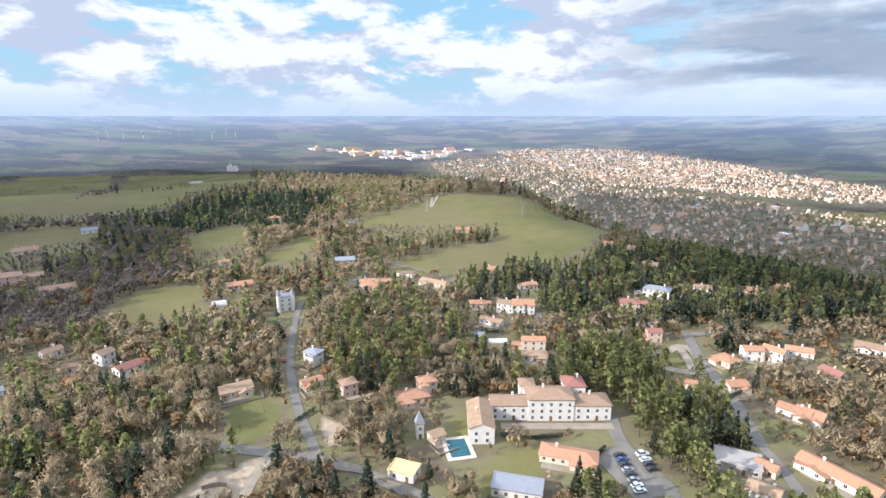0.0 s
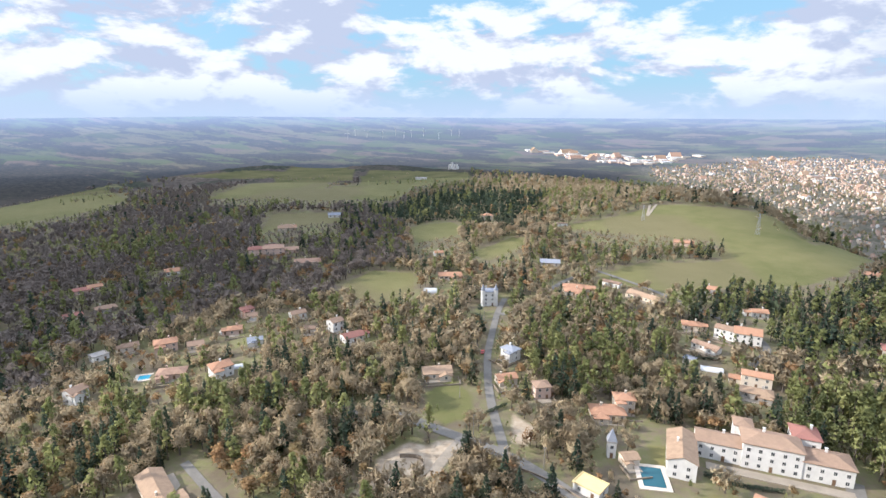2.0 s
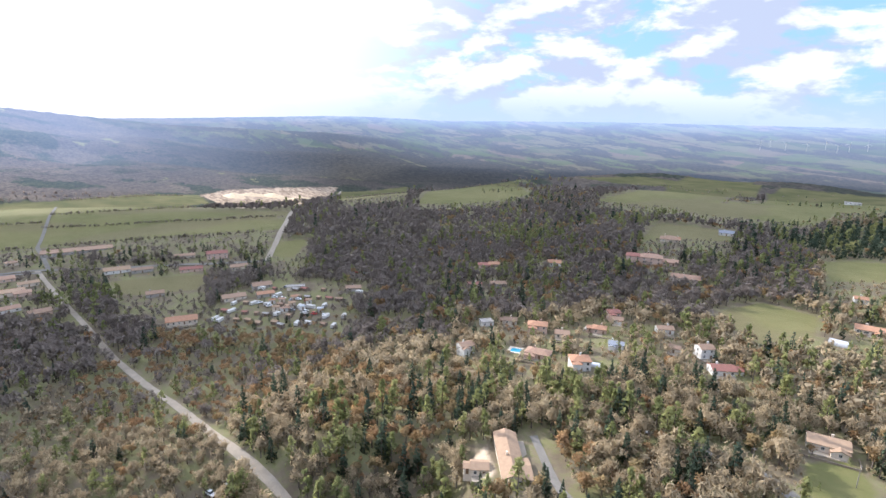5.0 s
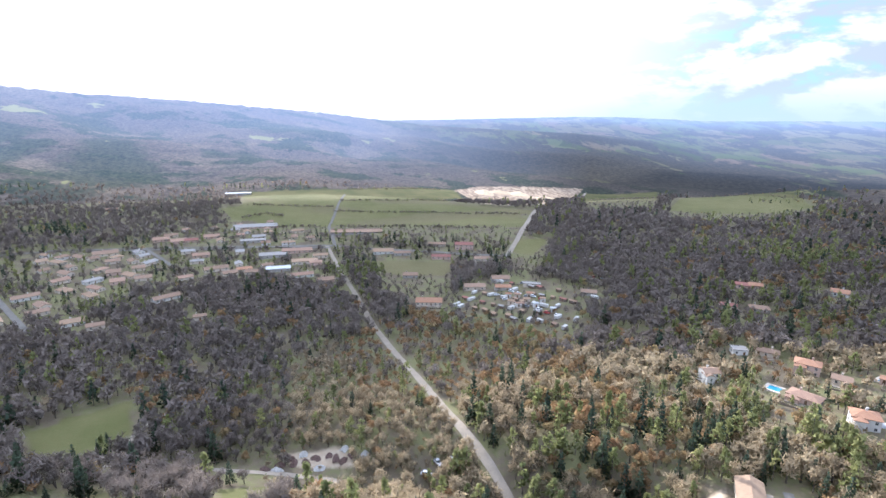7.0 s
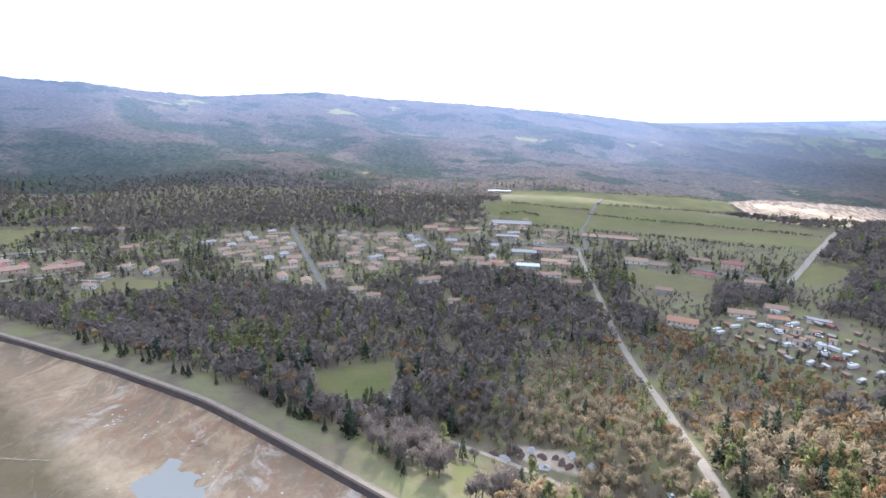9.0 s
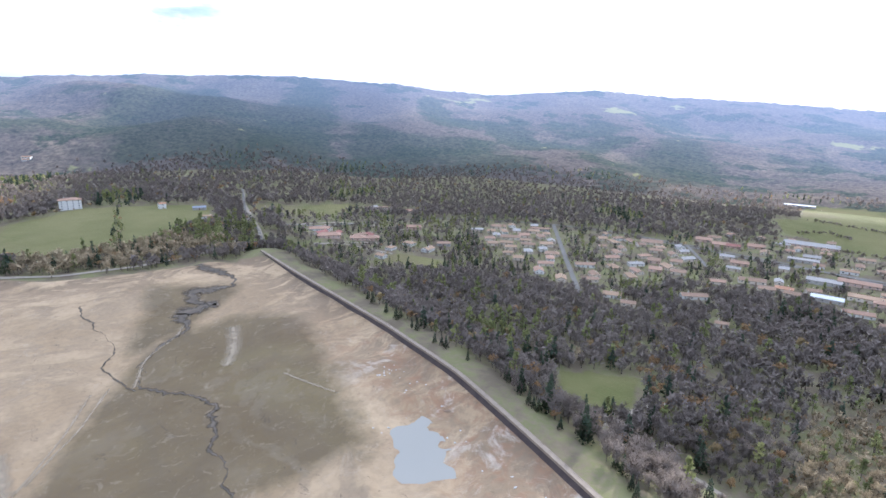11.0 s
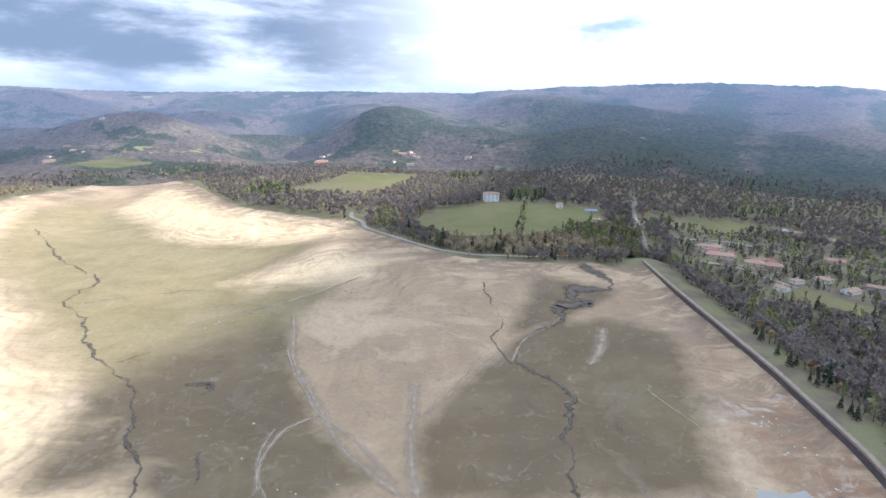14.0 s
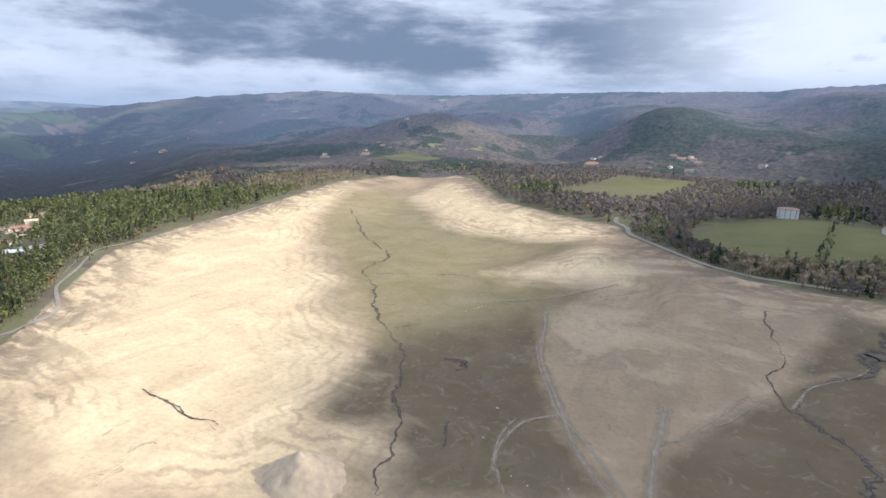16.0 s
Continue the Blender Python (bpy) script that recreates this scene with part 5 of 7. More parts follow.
house(-565.0, -315.9, 119, 13.8, 8.3, 1, "gable", "b", "c")
house(-525.2, -294.5, 119, 12.9, 10.3, 1, "gable", "b", "p")
house(-496.4, -275.9, 119, 12.2, 9.7, 1, "gable", "p", "p")
house(-538.7, -276.9, 117, 11.6, 9.3, 1, "gable", "b", "c")
house(-505.1, -256.5, 117, 14.6, 8.7, 1, "gable", "b", "c")
house(-444.7, -209.3, 135, 21.8, 8.7, 1, "gable", "b", "w")
house(-503.9, -217.6, 123, 14.3, 7.2, 1, "gable", "p", "c")
house(-517.0, -179.9, 119, 14.0, 8.4, 1, "gable", "b", "c")
house(-519.2, -159.4, 97, 12.9, 7.7, 1, "gable", "b", "c")
house(-542.2, -150.7, 126, 11.6, 7.0, 1, "gable", "b", "c")
house(-548.8, -102.8, 101, 12.0, 8.4, 1, "hip", "p", "p")
house(-382.7, -232.6, 121, 11.8, 7.1, 1, "gable", "b", "c")
house(-396.1, -162.9, 112, 9.4, 5.6, 1, "gable", "b", "c")
house(-531.8, -461.4, 131, 25.3, 10.1, 1, "flat", "b", "s")
house(-51.6, -765.8, 176, 22.5, 11.3, 4, "hip", "p", "w")
house(-139.0, -715.0, 189, 7.6, 6.1, 2, "gable", "o", "w")
house(-175.0, -691.2, 166, 15.0, 7.5, 1, "gable", "g", "s")
house(-167.6, -634.5, 165, 11.1, 5.5, 1, "gable", "t", "w")
house(-427.4, -687.0, 148, 34.1, 10.2, 1, "flat", "b", "c")
house(-267.8, -535.9, 153, 25.4, 12.7, 1, "hip", "p", "p")
house(-295.4, -520.7, 150, 16.5, 11.6, 1, "hip", "p", "p")
house(-309.3, -513.7, 149, 16.6, 11.6, 1, "hip", "p", "p")
house(-270.9, -565.0, 154, 22.6, 9.0, 1, "gable", "p", "w")
house(-386.8, -540.5, 144, 18.3, 9.2, 1, "gable", "p", "p")
house(-454.6, -645.2, 145, 21.6, 10.8, 1, "gable", "p", "c")
house(-366.8, -455.7, 141, 15.0, 7.5, 1, "gable", "b", "s")
house(334.5, -1370.9, 194, 38.0, 22.8, 1, "hip", "o", "w")
house(132.5, -1385.3, 185, 20.2, 14.2, 1, "gable", "o", "w")
house(106.5, -1306.0, 185, 19.1, 13.4, 1, "gable", "b", "w")
house(-29.5, -1327.2, 179, 11.1, 8.8, 1, "gable", "b", "w")
house(95.8, -1370.1, 184, 17.1, 13.7, 1, "gable", "b", "c")
house(945.0, -1083.6, 221, 23.9, 12.0, 1, "gable", "t", "w")
house(876.2, -1166.7, 217, 21.2, 12.7, 1, "gable", "b", "w")
house(332.9, -1374.7, 194, 35.2, 21.1, 1, "hip", "o", "w")
house(611.5, -241.8, 258, 19.1, 11.4, 1, "flat", "o", "w")
house(661.3, -276.4, 247, 19.5, 11.7, 1, "gable", "o", "c")
house(722.0, -318.6, 246, 13.2, 7.9, 1, "gable", "o", "c")
house(560.6, -240.1, 257, 20.1, 12.0, 1, "flat", "s", "w")
house(1822.3, -1236.3, 236, 32.1, 12.8, 1, "gable", "o", "w")
house(1744.5, -1069.8, 238, 17.0, 10.2, 1, "gable", "p", "w")
house(870.1, -1153.8, 217, 21.0, 12.6, 1, "gable", "b", "w")
house(959.6, -1344.1, 216, 15.4, 10.8, 1, "gable", "b", "w")
house(892.5, -1266.7, 215, 14.5, 10.1, 1, "hip", "o", "w")
house(1434.2, -2264.5, 212, 27.8, 16.7, 1, "gable", "b", "c")
house(1362.9, -2214.4, 212, 24.3, 17.0, 1, "gable", "b", "w")
house(1430.6, -2134.2, 214, 24.0, 16.8, 1, "gable", "b", "c")
house(1398.4, -2353.4, 211, 22.7, 15.9, 1, "hip", "b", "w")
house(341.0, -1396.5, 194, 32.8, 16.4, 1, "hip", "o", "w")
house(422.1, -1429.3, 196, 15.5, 10.9, 1, "gable", "b", "c")
house(715.4, -1929.6, 200, 17.1, 12.0, 1, "gable", "b", "c")
house(576.9, -1232.6, 205, 14.2, 9.9, 1, "gable", "b", "w")
house(543.4, -1246.2, 204, 12.7, 8.9, 1, "gable", "b", "c")
house(152.1, -1399.9, 186, 14.6, 10.2, 1, "gable", "b", "w")
house(107.6, -1387.9, 184, 14.5, 10.1, 1, "gable", "o", "w")
house(-144.5, 108.5, 153, 29.0, 8.2, 1, "gable", "t", "c")
house(-147.5, 97.5, 60, 6.5, 5.5, 1, "gable", "t", "c")
house(-407.9, -396.3, 143, 10.9, 7.0, 1, "hip", "t", "c")
house(-437.2, -428.1, 136, 15.5, 7.1, 1, "gable", "t", "c")
house(-513.2, -455.5, 132, 14.4, 7.8, 1, "gable", "t", "c")
house(-510.6, -491.6, 51, 9.9, 8.7, 1, "gable", "t", "w")
house(-494.5, -410.3, 50, 11.0, 9.1, 1, "gable", "s", "c")
house(-433.8, -452.0, 144, 12.2, 9.1, 1, "hip", "p", "c")
house(-414.7, -349.3, 138, 15.9, 7.5, 1, "gable", "p", "c")
house(-454.3, -462.2, 50, 12.5, 8.3, 1, "hip", "s", "c")
house(-501.0, -432.2, 57, 16.3, 8.7, 1, "hip", "b", "c")
house(-434.1, -391.1, 47, 12.5, 9.0, 1, "hip", "s", "c")
house(-477.5, -471.9, 54, 15.5, 7.3, 1, "hip", "t", "w")
house(-390.0, -336.6, 49, 13.5, 8.8, 1, "gable", "p", "w")
house(-484.4, -445.4, 146, 13.4, 9.4, 1, "gable", "p", "c")
house(-435.8, -361.3, 47, 13.0, 8.0, 1, "hip", "p", "w")
house(-390.3, -309.1, 42, 13.3, 9.2, 1, "gable", "t", "c")
house(-461.8, -479.3, 132, 10.4, 9.4, 1, "gable", "t", "c")
house(-467.6, -426.1, 135, 12.8, 7.8, 1, "hip", "t", "c")
house(-427.6, -411.9, 143, 12.9, 7.5, 1, "gable", "t", "c")
house(-456.0, -390.1, 147, 9.0, 8.7, 1, "gable", "s", "w")
house(-403.6, -376.9, 134, 11.0, 8.2, 1, "gable", "t", "c")
house(-451.1, -493.5, 141, 15.1, 7.2, 1, "hip", "s", "c")
house(-477.3, -403.3, 136, 15.0, 9.1, 1, "gable", "t", "c")
house(-539.1, -477.9, 136, 9.7, 7.5, 1, "gable", "s", "c")
house(-494.1, -466.8, 132, 9.5, 9.3, 1, "gable", "s", "c")
house(-419.9, -433.0, 146, 11.7, 8.6, 1, "gable", "t", "c")
house(-517.2, -437.4, 47, 10.9, 8.5, 1, "hip", "t", "c")
house(-591.9, -400.9, 66, 10.3, 7.1, 1, "gable", "t", "w")
house(-521.9, -337.5, 59, 15.8, 8.6, 1, "gable", "b", "c")
house(-603.0, -307.9, 56, 9.8, 9.2, 1, "gable", "s", "w")
house(-563.6, -370.8, 65, 17.0, 8.3, 1, "hip", "t", "c")
house(-543.3, -345.3, 53, 10.9, 7.6, 1, "gable", "b", "c")
house(-564.6, -295.2, 52, 10.6, 8.0, 1, "gable", "b", "c")
house(-469.5, -306.3, 63, 16.0, 8.6, 1, "hip", "t", "c")
house(-498.2, -329.1, 150, 16.1, 8.7, 1, "gable", "p", "c")
house(-566.5, -389.9, 145, 11.0, 9.3, 1, "gable", "t", "c")
house(-576.8, -342.3, 145, 9.1, 8.6, 1, "gable", "b", "c")
house(-582.3, -321.3, 148, 12.3, 7.6, 1, "hip", "t", "c")
house(-584.9, -294.2, 148, 11.4, 8.4, 1, "gable", "s", "c")
house(-455.4, -277.3, 53, 15.5, 7.7, 1, "hip", "t", "c")
house(-475.1, -283.5, 67, 14.9, 7.2, 1, "gable", "p", "c")
house(-557.7, -275.5, 158, 16.2, 8.6, 1, "gable", "s", "c")
house(-583.8, -359.8, 62, 15.6, 8.6, 1, "gable", "b", "c")
house(-498.9, -299.4, 148, 16.0, 7.5, 1, "hip", "s", "w")
house(-532.0, -365.2, 153, 10.1, 7.0, 1, "gable", "b", "c")
house(-514.0, -272.2, 60, 16.1, 9.5, 1, "gable", "t", "c")
house(-585.7, -379.0, 157, 13.7, 9.5, 1, "hip", "b", "w")
house(-430.4, -300.8, 54, 13.5, 8.5, 1, "gable", "b", "c")
house(-533.8, -311.3, 157, 13.1, 7.8, 1, "hip", "p", "c")
house(-717.9, -223.1, 21, 12.1, 8.4, 1, "gable", "t", "w")
house(-731.2, -244.5, 111, 14.8, 7.6, 1, "hip", "s", "c")
house(-788.3, -210.6, 104, 9.2, 8.6, 1, "gable", "b", "c")
house(-636.0, -176.8, 108, 10.1, 8.8, 1, "gable", "b", "w")
house(-763.1, -246.3, 18, 11.7, 7.5, 1, "hip", "p", "c")
house(-726.4, -305.3, 110, 9.6, 7.9, 1, "gable", "p", "w")
house(-658.3, -237.0, 18, 13.3, 9.0, 1, "gable", "t", "c")
house(-741.8, -274.2, 14, 9.2, 8.6, 1, "gable", "b", "c")
house(-671.0, -150.9, 14, 14.9, 7.5, 1, "hip", "b", "c")
house(-718.0, -157.1, 112, 16.1, 7.9, 1, "gable", "t", "c")
house(-575.7, -102.6, 107, 15.6, 7.3, 1, "gable", "t", "c")
house(-694.2, -311.4, 117, 16.1, 8.3, 1, "gable", "b", "c")
house(-677.8, -196.5, 111, 16.1, 8.8, 1, "gable", "s", "c")
house(-560.0, -228.1, 104, 13.2, 7.5, 1, "hip", "s", "c")
house(-596.6, -194.6, 105, 9.1, 9.0, 1, "gable", "s", "c")
house(-548.8, -181.4, 24, 11.4, 7.0, 1, "gable", "s", "c")
house(-715.6, -194.2, 111, 11.4, 8.9, 1, "hip", "t", "c")
house(-694.9, -224.5, 114, 10.0, 7.3, 1, "gable", "p", "c")
house(-737.0, -201.8, 21, 10.8, 7.4, 1, "gable", "b", "c")
house(-601.3, -253.2, 114, 14.4, 8.2, 1, "gable", "s", "c")
house(-659.6, -128.5, 117, 9.4, 8.8, 1, "hip", "b", "c")
house(-636.0, -150.3, 105, 15.3, 8.0, 1, "hip", "t", "w")
house(-305.6, -468.9, 16, 9.3, 8.2, 1, "hip", "t", "w")
house(-337.2, -445.3, 20, 13.3, 8.8, 1, "gable", "t", "w")
house(-333.5, -474.8, 110, 12.2, 9.3, 1, "hip", "t", "w")
house(-281.4, -449.4, 109, 10.3, 7.1, 1, "gable", "t", "w")
house(-236.6, -488.5, 13, 13.4, 7.7, 1, "hip", "t", "w")

house(608.6, -239.3, 20, 16.0, 9.0, 1, "gable", "o", "w")
house(637.2, -264.6, 80, 13.0, 8.0, 1, "gable", "r", "c")
house(675.3, -292.7, 60, 12.0, 8.0, 2, "gable", "y", "c")
house(557.2, -225.2, 40, 18.0, 10.0, 1, "gable", "w", "w")
house(666.2, -262.3, 10, 14.0, 8.0, 1, "gable", "t", "c")
house(714.2, -321.0, 50, 11.0, 8.0, 1, "gable", "t", "c")
house(-263.4, -546.9, 20, 16.0, 9.0, 1, "gable", "r", "c")
house(-277.4, -539.9, 30, 18.0, 9.0, 1, "gable", "r", "c")
house(-300.9, -529.5, 15, 18.0, 10.0, 1, "gable", "b", "c")
house(-315.5, -525.5, 100, 14.0, 9.0, 1, "gable", "r", "c")
house(-418.6, -689.9, 20, 16.0, 8.0, 1, "gable", "s", "c")
house(-281.3, -567.1, 110, 12.0, 8.0, 1, "gable", "b", "c")
house(970.5, -1113.4, 47, 12.0, 8.0, 2, "gable", "t", "w")
house(906.5, -1207.6, 94, 14.0, 8.0, 1, "gable", "p", "w")
house(349.6, -1442.2, 141, 16.0, 8.0, 2, "gable", "b", "w")
house(334.6, -1450.9, 8, 10.0, 8.0, 1, "gable", "o", "w")
house(114.1, -1394.3, 55, 12.0, 8.0, 2, "gable", "t", "w")
house(181.4, -1257.0, 102, 14.0, 8.0, 1, "gable", "p", "w")
house(-32.0, -1332.6, 149, 16.0, 8.0, 2, "gable", "b", "w")
house(1983.3, -1463.8, 16, 10.0, 8.0, 1, "gable", "o", "w")
house(1849.2, -1255.2, 63, 12.0, 8.0, 2, "gable", "t", "w")
house(2114.7, -1314.6, 110, 14.0, 8.0, 1, "gable", "p", "w")
house(966.2, -1506.8, 157, 16.0, 8.0, 2, "gable", "b", "w")
house(1494.1, -2230.9, 24, 10.0, 8.0, 1, "gable", "o", "w")
house(145.5, -1292.8, 71, 12.0, 8.0, 2, "gable", "t", "w")
house(854.3, -1245.1, 118, 14.0, 8.0, 1, "gable", "p", "w")


# ---- the large buildings ----
def hotel():
    root = new("hotel_building")
    root.matrix_basis = stand(38, 200, 0)
    tagged(root, "large white hotel of several wings with faded brown tiled roofs", "building")
    rs = np.random.RandomState(3)
    for x, y, turn, w, d, h, roof, tile, floors in (
            (-23.5, -9, 90, 20, 9.5, 6.6, "gable", "t", 2), (-11.3, 2.2, 0, 15, 9, 6.6, "gable", "b", 2), (5.5, 2.6, 0, 18.5, 11, 9.6, "hip", "b", 3),
            (22.3, 2.4, 0, 15, 10, 6.8, "hip", "b", 2), (17.5, 12.3, 0, 8.5, 9.5, 9.8, "hip", "r", 3), (-2.5, 11.5, 0, 6, 6.5, 9.8, "hip", "b", 3)):
        block(root, w, d, h, roof, tile, "w", rs, floors, True, pose(x, y, 0, 0, 0, turn))
    bm = bmesh.new()
    box(bm, -15, -9.2, -1, 29.5, -5.0, 0.35)
    part("terrace", bm, GRAVEL, root, "pale gravel terrace")
    for x in (14, 38, 62):
        CLEAR.append((x, 200, 15))
    CLEAR.append((15, 188, 13))
    CLEAR.append((66, 163, 10))
    CLEAR.append((68, 152, 9))


def cone(bm, x, y, z0, z1, r0, r1, n=12):
    bmesh.ops.create_cone(bm, cap_ends=True, segments=n, radius1=r0, radius2=r1, depth=z1 - z0, matrix=Matrix.Translation((x, y, (z0 + z1) / 2)))


def manor():
    root = new("manor_house")
    root.matrix_basis = stand(-101, 329, 25)
    tagged(root, "tall white manor with grey slate roof and corner turrets", "building")
    block(root, 8.4, 8.0, 9.6, "hip", "g", "w", np.random.RandomState(5), 3, True)
    for x in (-4.2, 4.2):
        bm = bmesh.new()
        cone(bm, x, -4.0, -2, 11, 1.4, 1.4)
        t = part("turret", bm, WALL["w"], root)
        bm = bmesh.new()
        cone(bm, x, -4.0, 11.004, 15.0, 1.7, 0.05)
        part("turret_roof", bm, TILE["g"], t, "pointed slate roof")
    CLEAR.append((-100, 322, 14))
    CLEAR.append((-99, 310, 10))


def tower():
    root = new("tower_house")
    root.matrix_basis = stand(-9, 186, 12)
    tagged(root, "small white square tower with a slate spire", "tower")
    block(root, 3.0, 3.0, 6.2, "flat", "s", "w", np.random.RandomState(6), 2, True)
    bm = bmesh.new()
    bmesh.ops.create_cone(bm, cap_ends=True, segments=4, radius1=2.4, radius2=0.05, depth=4.4, matrix=Matrix.Translation((0, 0, 8.95)) @ Matrix.Rotation(radians(45), 4, "Z"))
    part("spire", bm, TILE["g"], root, "steep grey slate spire")
    CLEAR.append((-8, 184, 8))


hotel()
manor()
tower()
POOL = Nodes("pool_water", 0.06, 0.5)
POOL.color((0.05, 0.30, 0.42))
POOL = POOL.m
TEAL = Nodes("covered_pool_water", 0.12, 0.12)
TEAL.color((0.03, 0.10, 0.125))
TEAL = TEAL.m


def pool(x, y, turn, w, d, water, label, round_end=False):
    root = new("swimming_pool")
    root.matrix_basis = stand(x, y, turn)
    tagged(root, label, "pool")
    bm = bmesh.new()
    for a in ((-w / 2 - 1.6, -d / 2 - 1.6, w / 2 + 1.6, -d / 2), (-w / 2 - 1.6, d / 2, w / 2 + 1.6, d / 2 + 1.6), (-w / 2 - 1.6, -d / 2, -w / 2, d / 2), (w / 2, -d / 2, w / 2 + 1.6, d / 2)):
        box(bm, a[0], a[1], -1, a[2], a[3], 0.30)
    part("deck", bm, WALL["c"], root, "pale stone deck")
    bm = bmesh.new()
    box(bm, -w / 2, -d / 2, -1, w / 2, d / 2, 0.2)
    part("water_surface", bm, water, root)
    CLEAR.append((x, y, max(w, d) * .75 + 4))
    CLEAR.append((x * .96, y * .96, max(w, d) * .75 + 2))


pool(5.6, 178.5, 12, 7.5, 11, TEAL, "rectangular hotel pool of dark teal water with pale deck")
pool(-234, 177, 40, 7, 5, POOL, "small bright turquoise garden pool with pale deck")
pool(-233, 232, 30, 6, 4, POOL, "small turquoise garden pool beside a house")


def hangar(x, y, turn, w, d, h):
    root = new("tunnel_shelter")
    root.matrix_basis = stand(x, y, turn)
    tagged(root, "low white arched shelter in a garden", "shelter")
    bm = bmesh.new()
    prof = [(math.cos(a) * d / 2, math.sin(a) * h) for a in np.linspace(0, math.pi, 13)]
    a = [bm.verts.new((-w / 2, p, q)) for p, q in prof]
    b = [bm.verts.new((w / 2, p, q)) for p, q in prof]
    bm.faces.new(a)
    bm.faces.new(b[::-1])
    for i in range(12):
        bm.faces.new((a[i], a[i + 1], b[i + 1], b[i]))
    bm.faces.new((a[12], a[0], b[0], b[12]))
    part("cover", bm, TILE["w"], root)
    CLEAR.append((x, y, 12))


hangar(-146, 338, 20, 11, 6, 3)
hangar(30, 277, 0, 10, 4.5, 1.6)
hangar(-193, 196, 40, 8, 4, 1.6)


# ---- the dam ----


def swept(name, line, profile, mat, parent, label="", step=6.0):
    """A cross-section of (out to the lake, up) swept along a level line."""
    p = resample(line, step)
    t = np.gradient(p, axis=0)
    t /= np.linalg.norm(t, axis=1)[:, None]
    side = np.stack([-t[:, 1], t[:, 0]], -1) * -1.0
    prof = np.array(profile)
    m, n = len(p), len(prof)
    xy = p[:, None] + side[:, None] * prof[None, :, 0:1]
    z = np.broadcast_to(prof[None, :, 1], (m, n))
    v = np.concatenate([xy, z[..., None]], -1).reshape(-1, 3)
    i, j = np.meshgrid(np.arange(m - 1), np.arange(n), indexing="ij")
    a, b = i * n + j, i * n + (j + 1) % n
    f = np.stack([a, b, b + n, a + n], -1).reshape(-1, 4)
    ob = new(name, mesh_of(name, v, f, mat, False))
    ob.parent = parent
    return tagged(ob, label)


def dam():
    root = new("dam")
    tagged(root, "long earth dam with dark stone lake face and pale crest path", "dam")
    swept("stone_face", DAM, [(1.6, -6.4), (3.0, -12.2), (4.8, -12.2), (4.8, -16), (-0.4, -16), (-0.4, -6.4)], STONE, root, "dark damp stone facing")
    swept("coping", DAM, [(1.1, -6.9), (1.9, -6.9), (1.9, -5.7), (1.1, -5.7)], COPING, root, "pale low parapet")
    swept("crest_path", DAM, [(-0.5, -7.2), (1.1, -7.2), (1.1, -6.2), (-0.5, -6.2)], COPING, root, "pale trodden crest path")
    swept("kerb", DAM, [(-0.8, -7.4), (-0.5, -7.4), (-0.5, -6.1), (-0.8, -6.1)], COPING, root)


dam()


def low_wall(line, h, label):
    p = resample(line, 3.0)
    t = np.gradient(p, axis=0)
    t /= np.linalg.norm(t, axis=1)[:, None]
    s = np.stack([-t[:, 1], t[:, 0]], -1) * 0.2
    z = height(p[:, 0], p[:, 1])
    rows = [np.column_stack([p - s, z - 1]), np.column_stack([p - s, z + h]), np.column_stack([p + s, z + h]), np.column_stack([p + s, z - 1])]
    v = np.stack(rows, 1).reshape(-1, 3)
    i, j = np.meshgrid(np.arange(len(p) - 1), np.arange(4), indexing="ij")
    a, b = i * 4 + j, i * 4 + (j + 1) % 4
    f = np.stack([a, b, b + 4, a + 4], -1).reshape(-1, 4)
    tagged(new("low_wall", mesh_of("low_wall", v, f, COPING, False)), label, "wall")


low_wall([(-50, 160), (-42, 157), (-34, 155), (-25, 153), (-16, 150)], 1.3, "pale curved retaining wall beside the road")
low_wall([(-60, 168), (-50, 166), (-38, 166), (-26, 163), (-14, 157)], 0.9, "low pale wall along the road")
low_wall([(-80, 156), (-73, 160), (-68, 155), (-70, 148)], 1.6, "stone wall round a sandy yard")


# ---- clipped hedges ----
def hedge(line, h, w, label):
    rs = np.random.RandomState(int(abs(line[0][0]) * 10))
    p = resample(line, 0.5)
    n = len(p)
    m = n * 26
    i = rs.randint(0, n, m)
    c = np.column_stack([p[i] + rs.uniform(-w / 2, w / 2, (m, 2)), height(p[i, 0], p[i, 1]) + rs.uniform(0.05, 1, m) ** 0.6 * h])
    a = unit_rows(rs, m)
    b = np.cross(a, unit_rows(rs, m))
    s = rs.uniform(0.18, 0.34, m)[:, None]
    tris = np.stack([c + a * s, c - a * s * .6 + b * s, c - a * s * .6 - b * s], 1)
    up = np.tile((0.0, 0.0, 1.0), (m, 1)) + a * 0.6
    me = mesh_of("hedge", tris.reshape(-1, 3), np.arange(m * 3).reshape(-1, 3), FIR, False)
    q = me.attributes.new("facing", "FLOAT_VECTOR", "FACE")
    q.data.foreach_set("vector", up.astype(np.float32).ravel())
    tagged(new("hedge", me), label, "hedge", "garden hedges")


def unit_rows(rs, n):
    v = rs.normal(size=(n, 3))
    return v / np.linalg.norm(v, axis=1)[:, None]


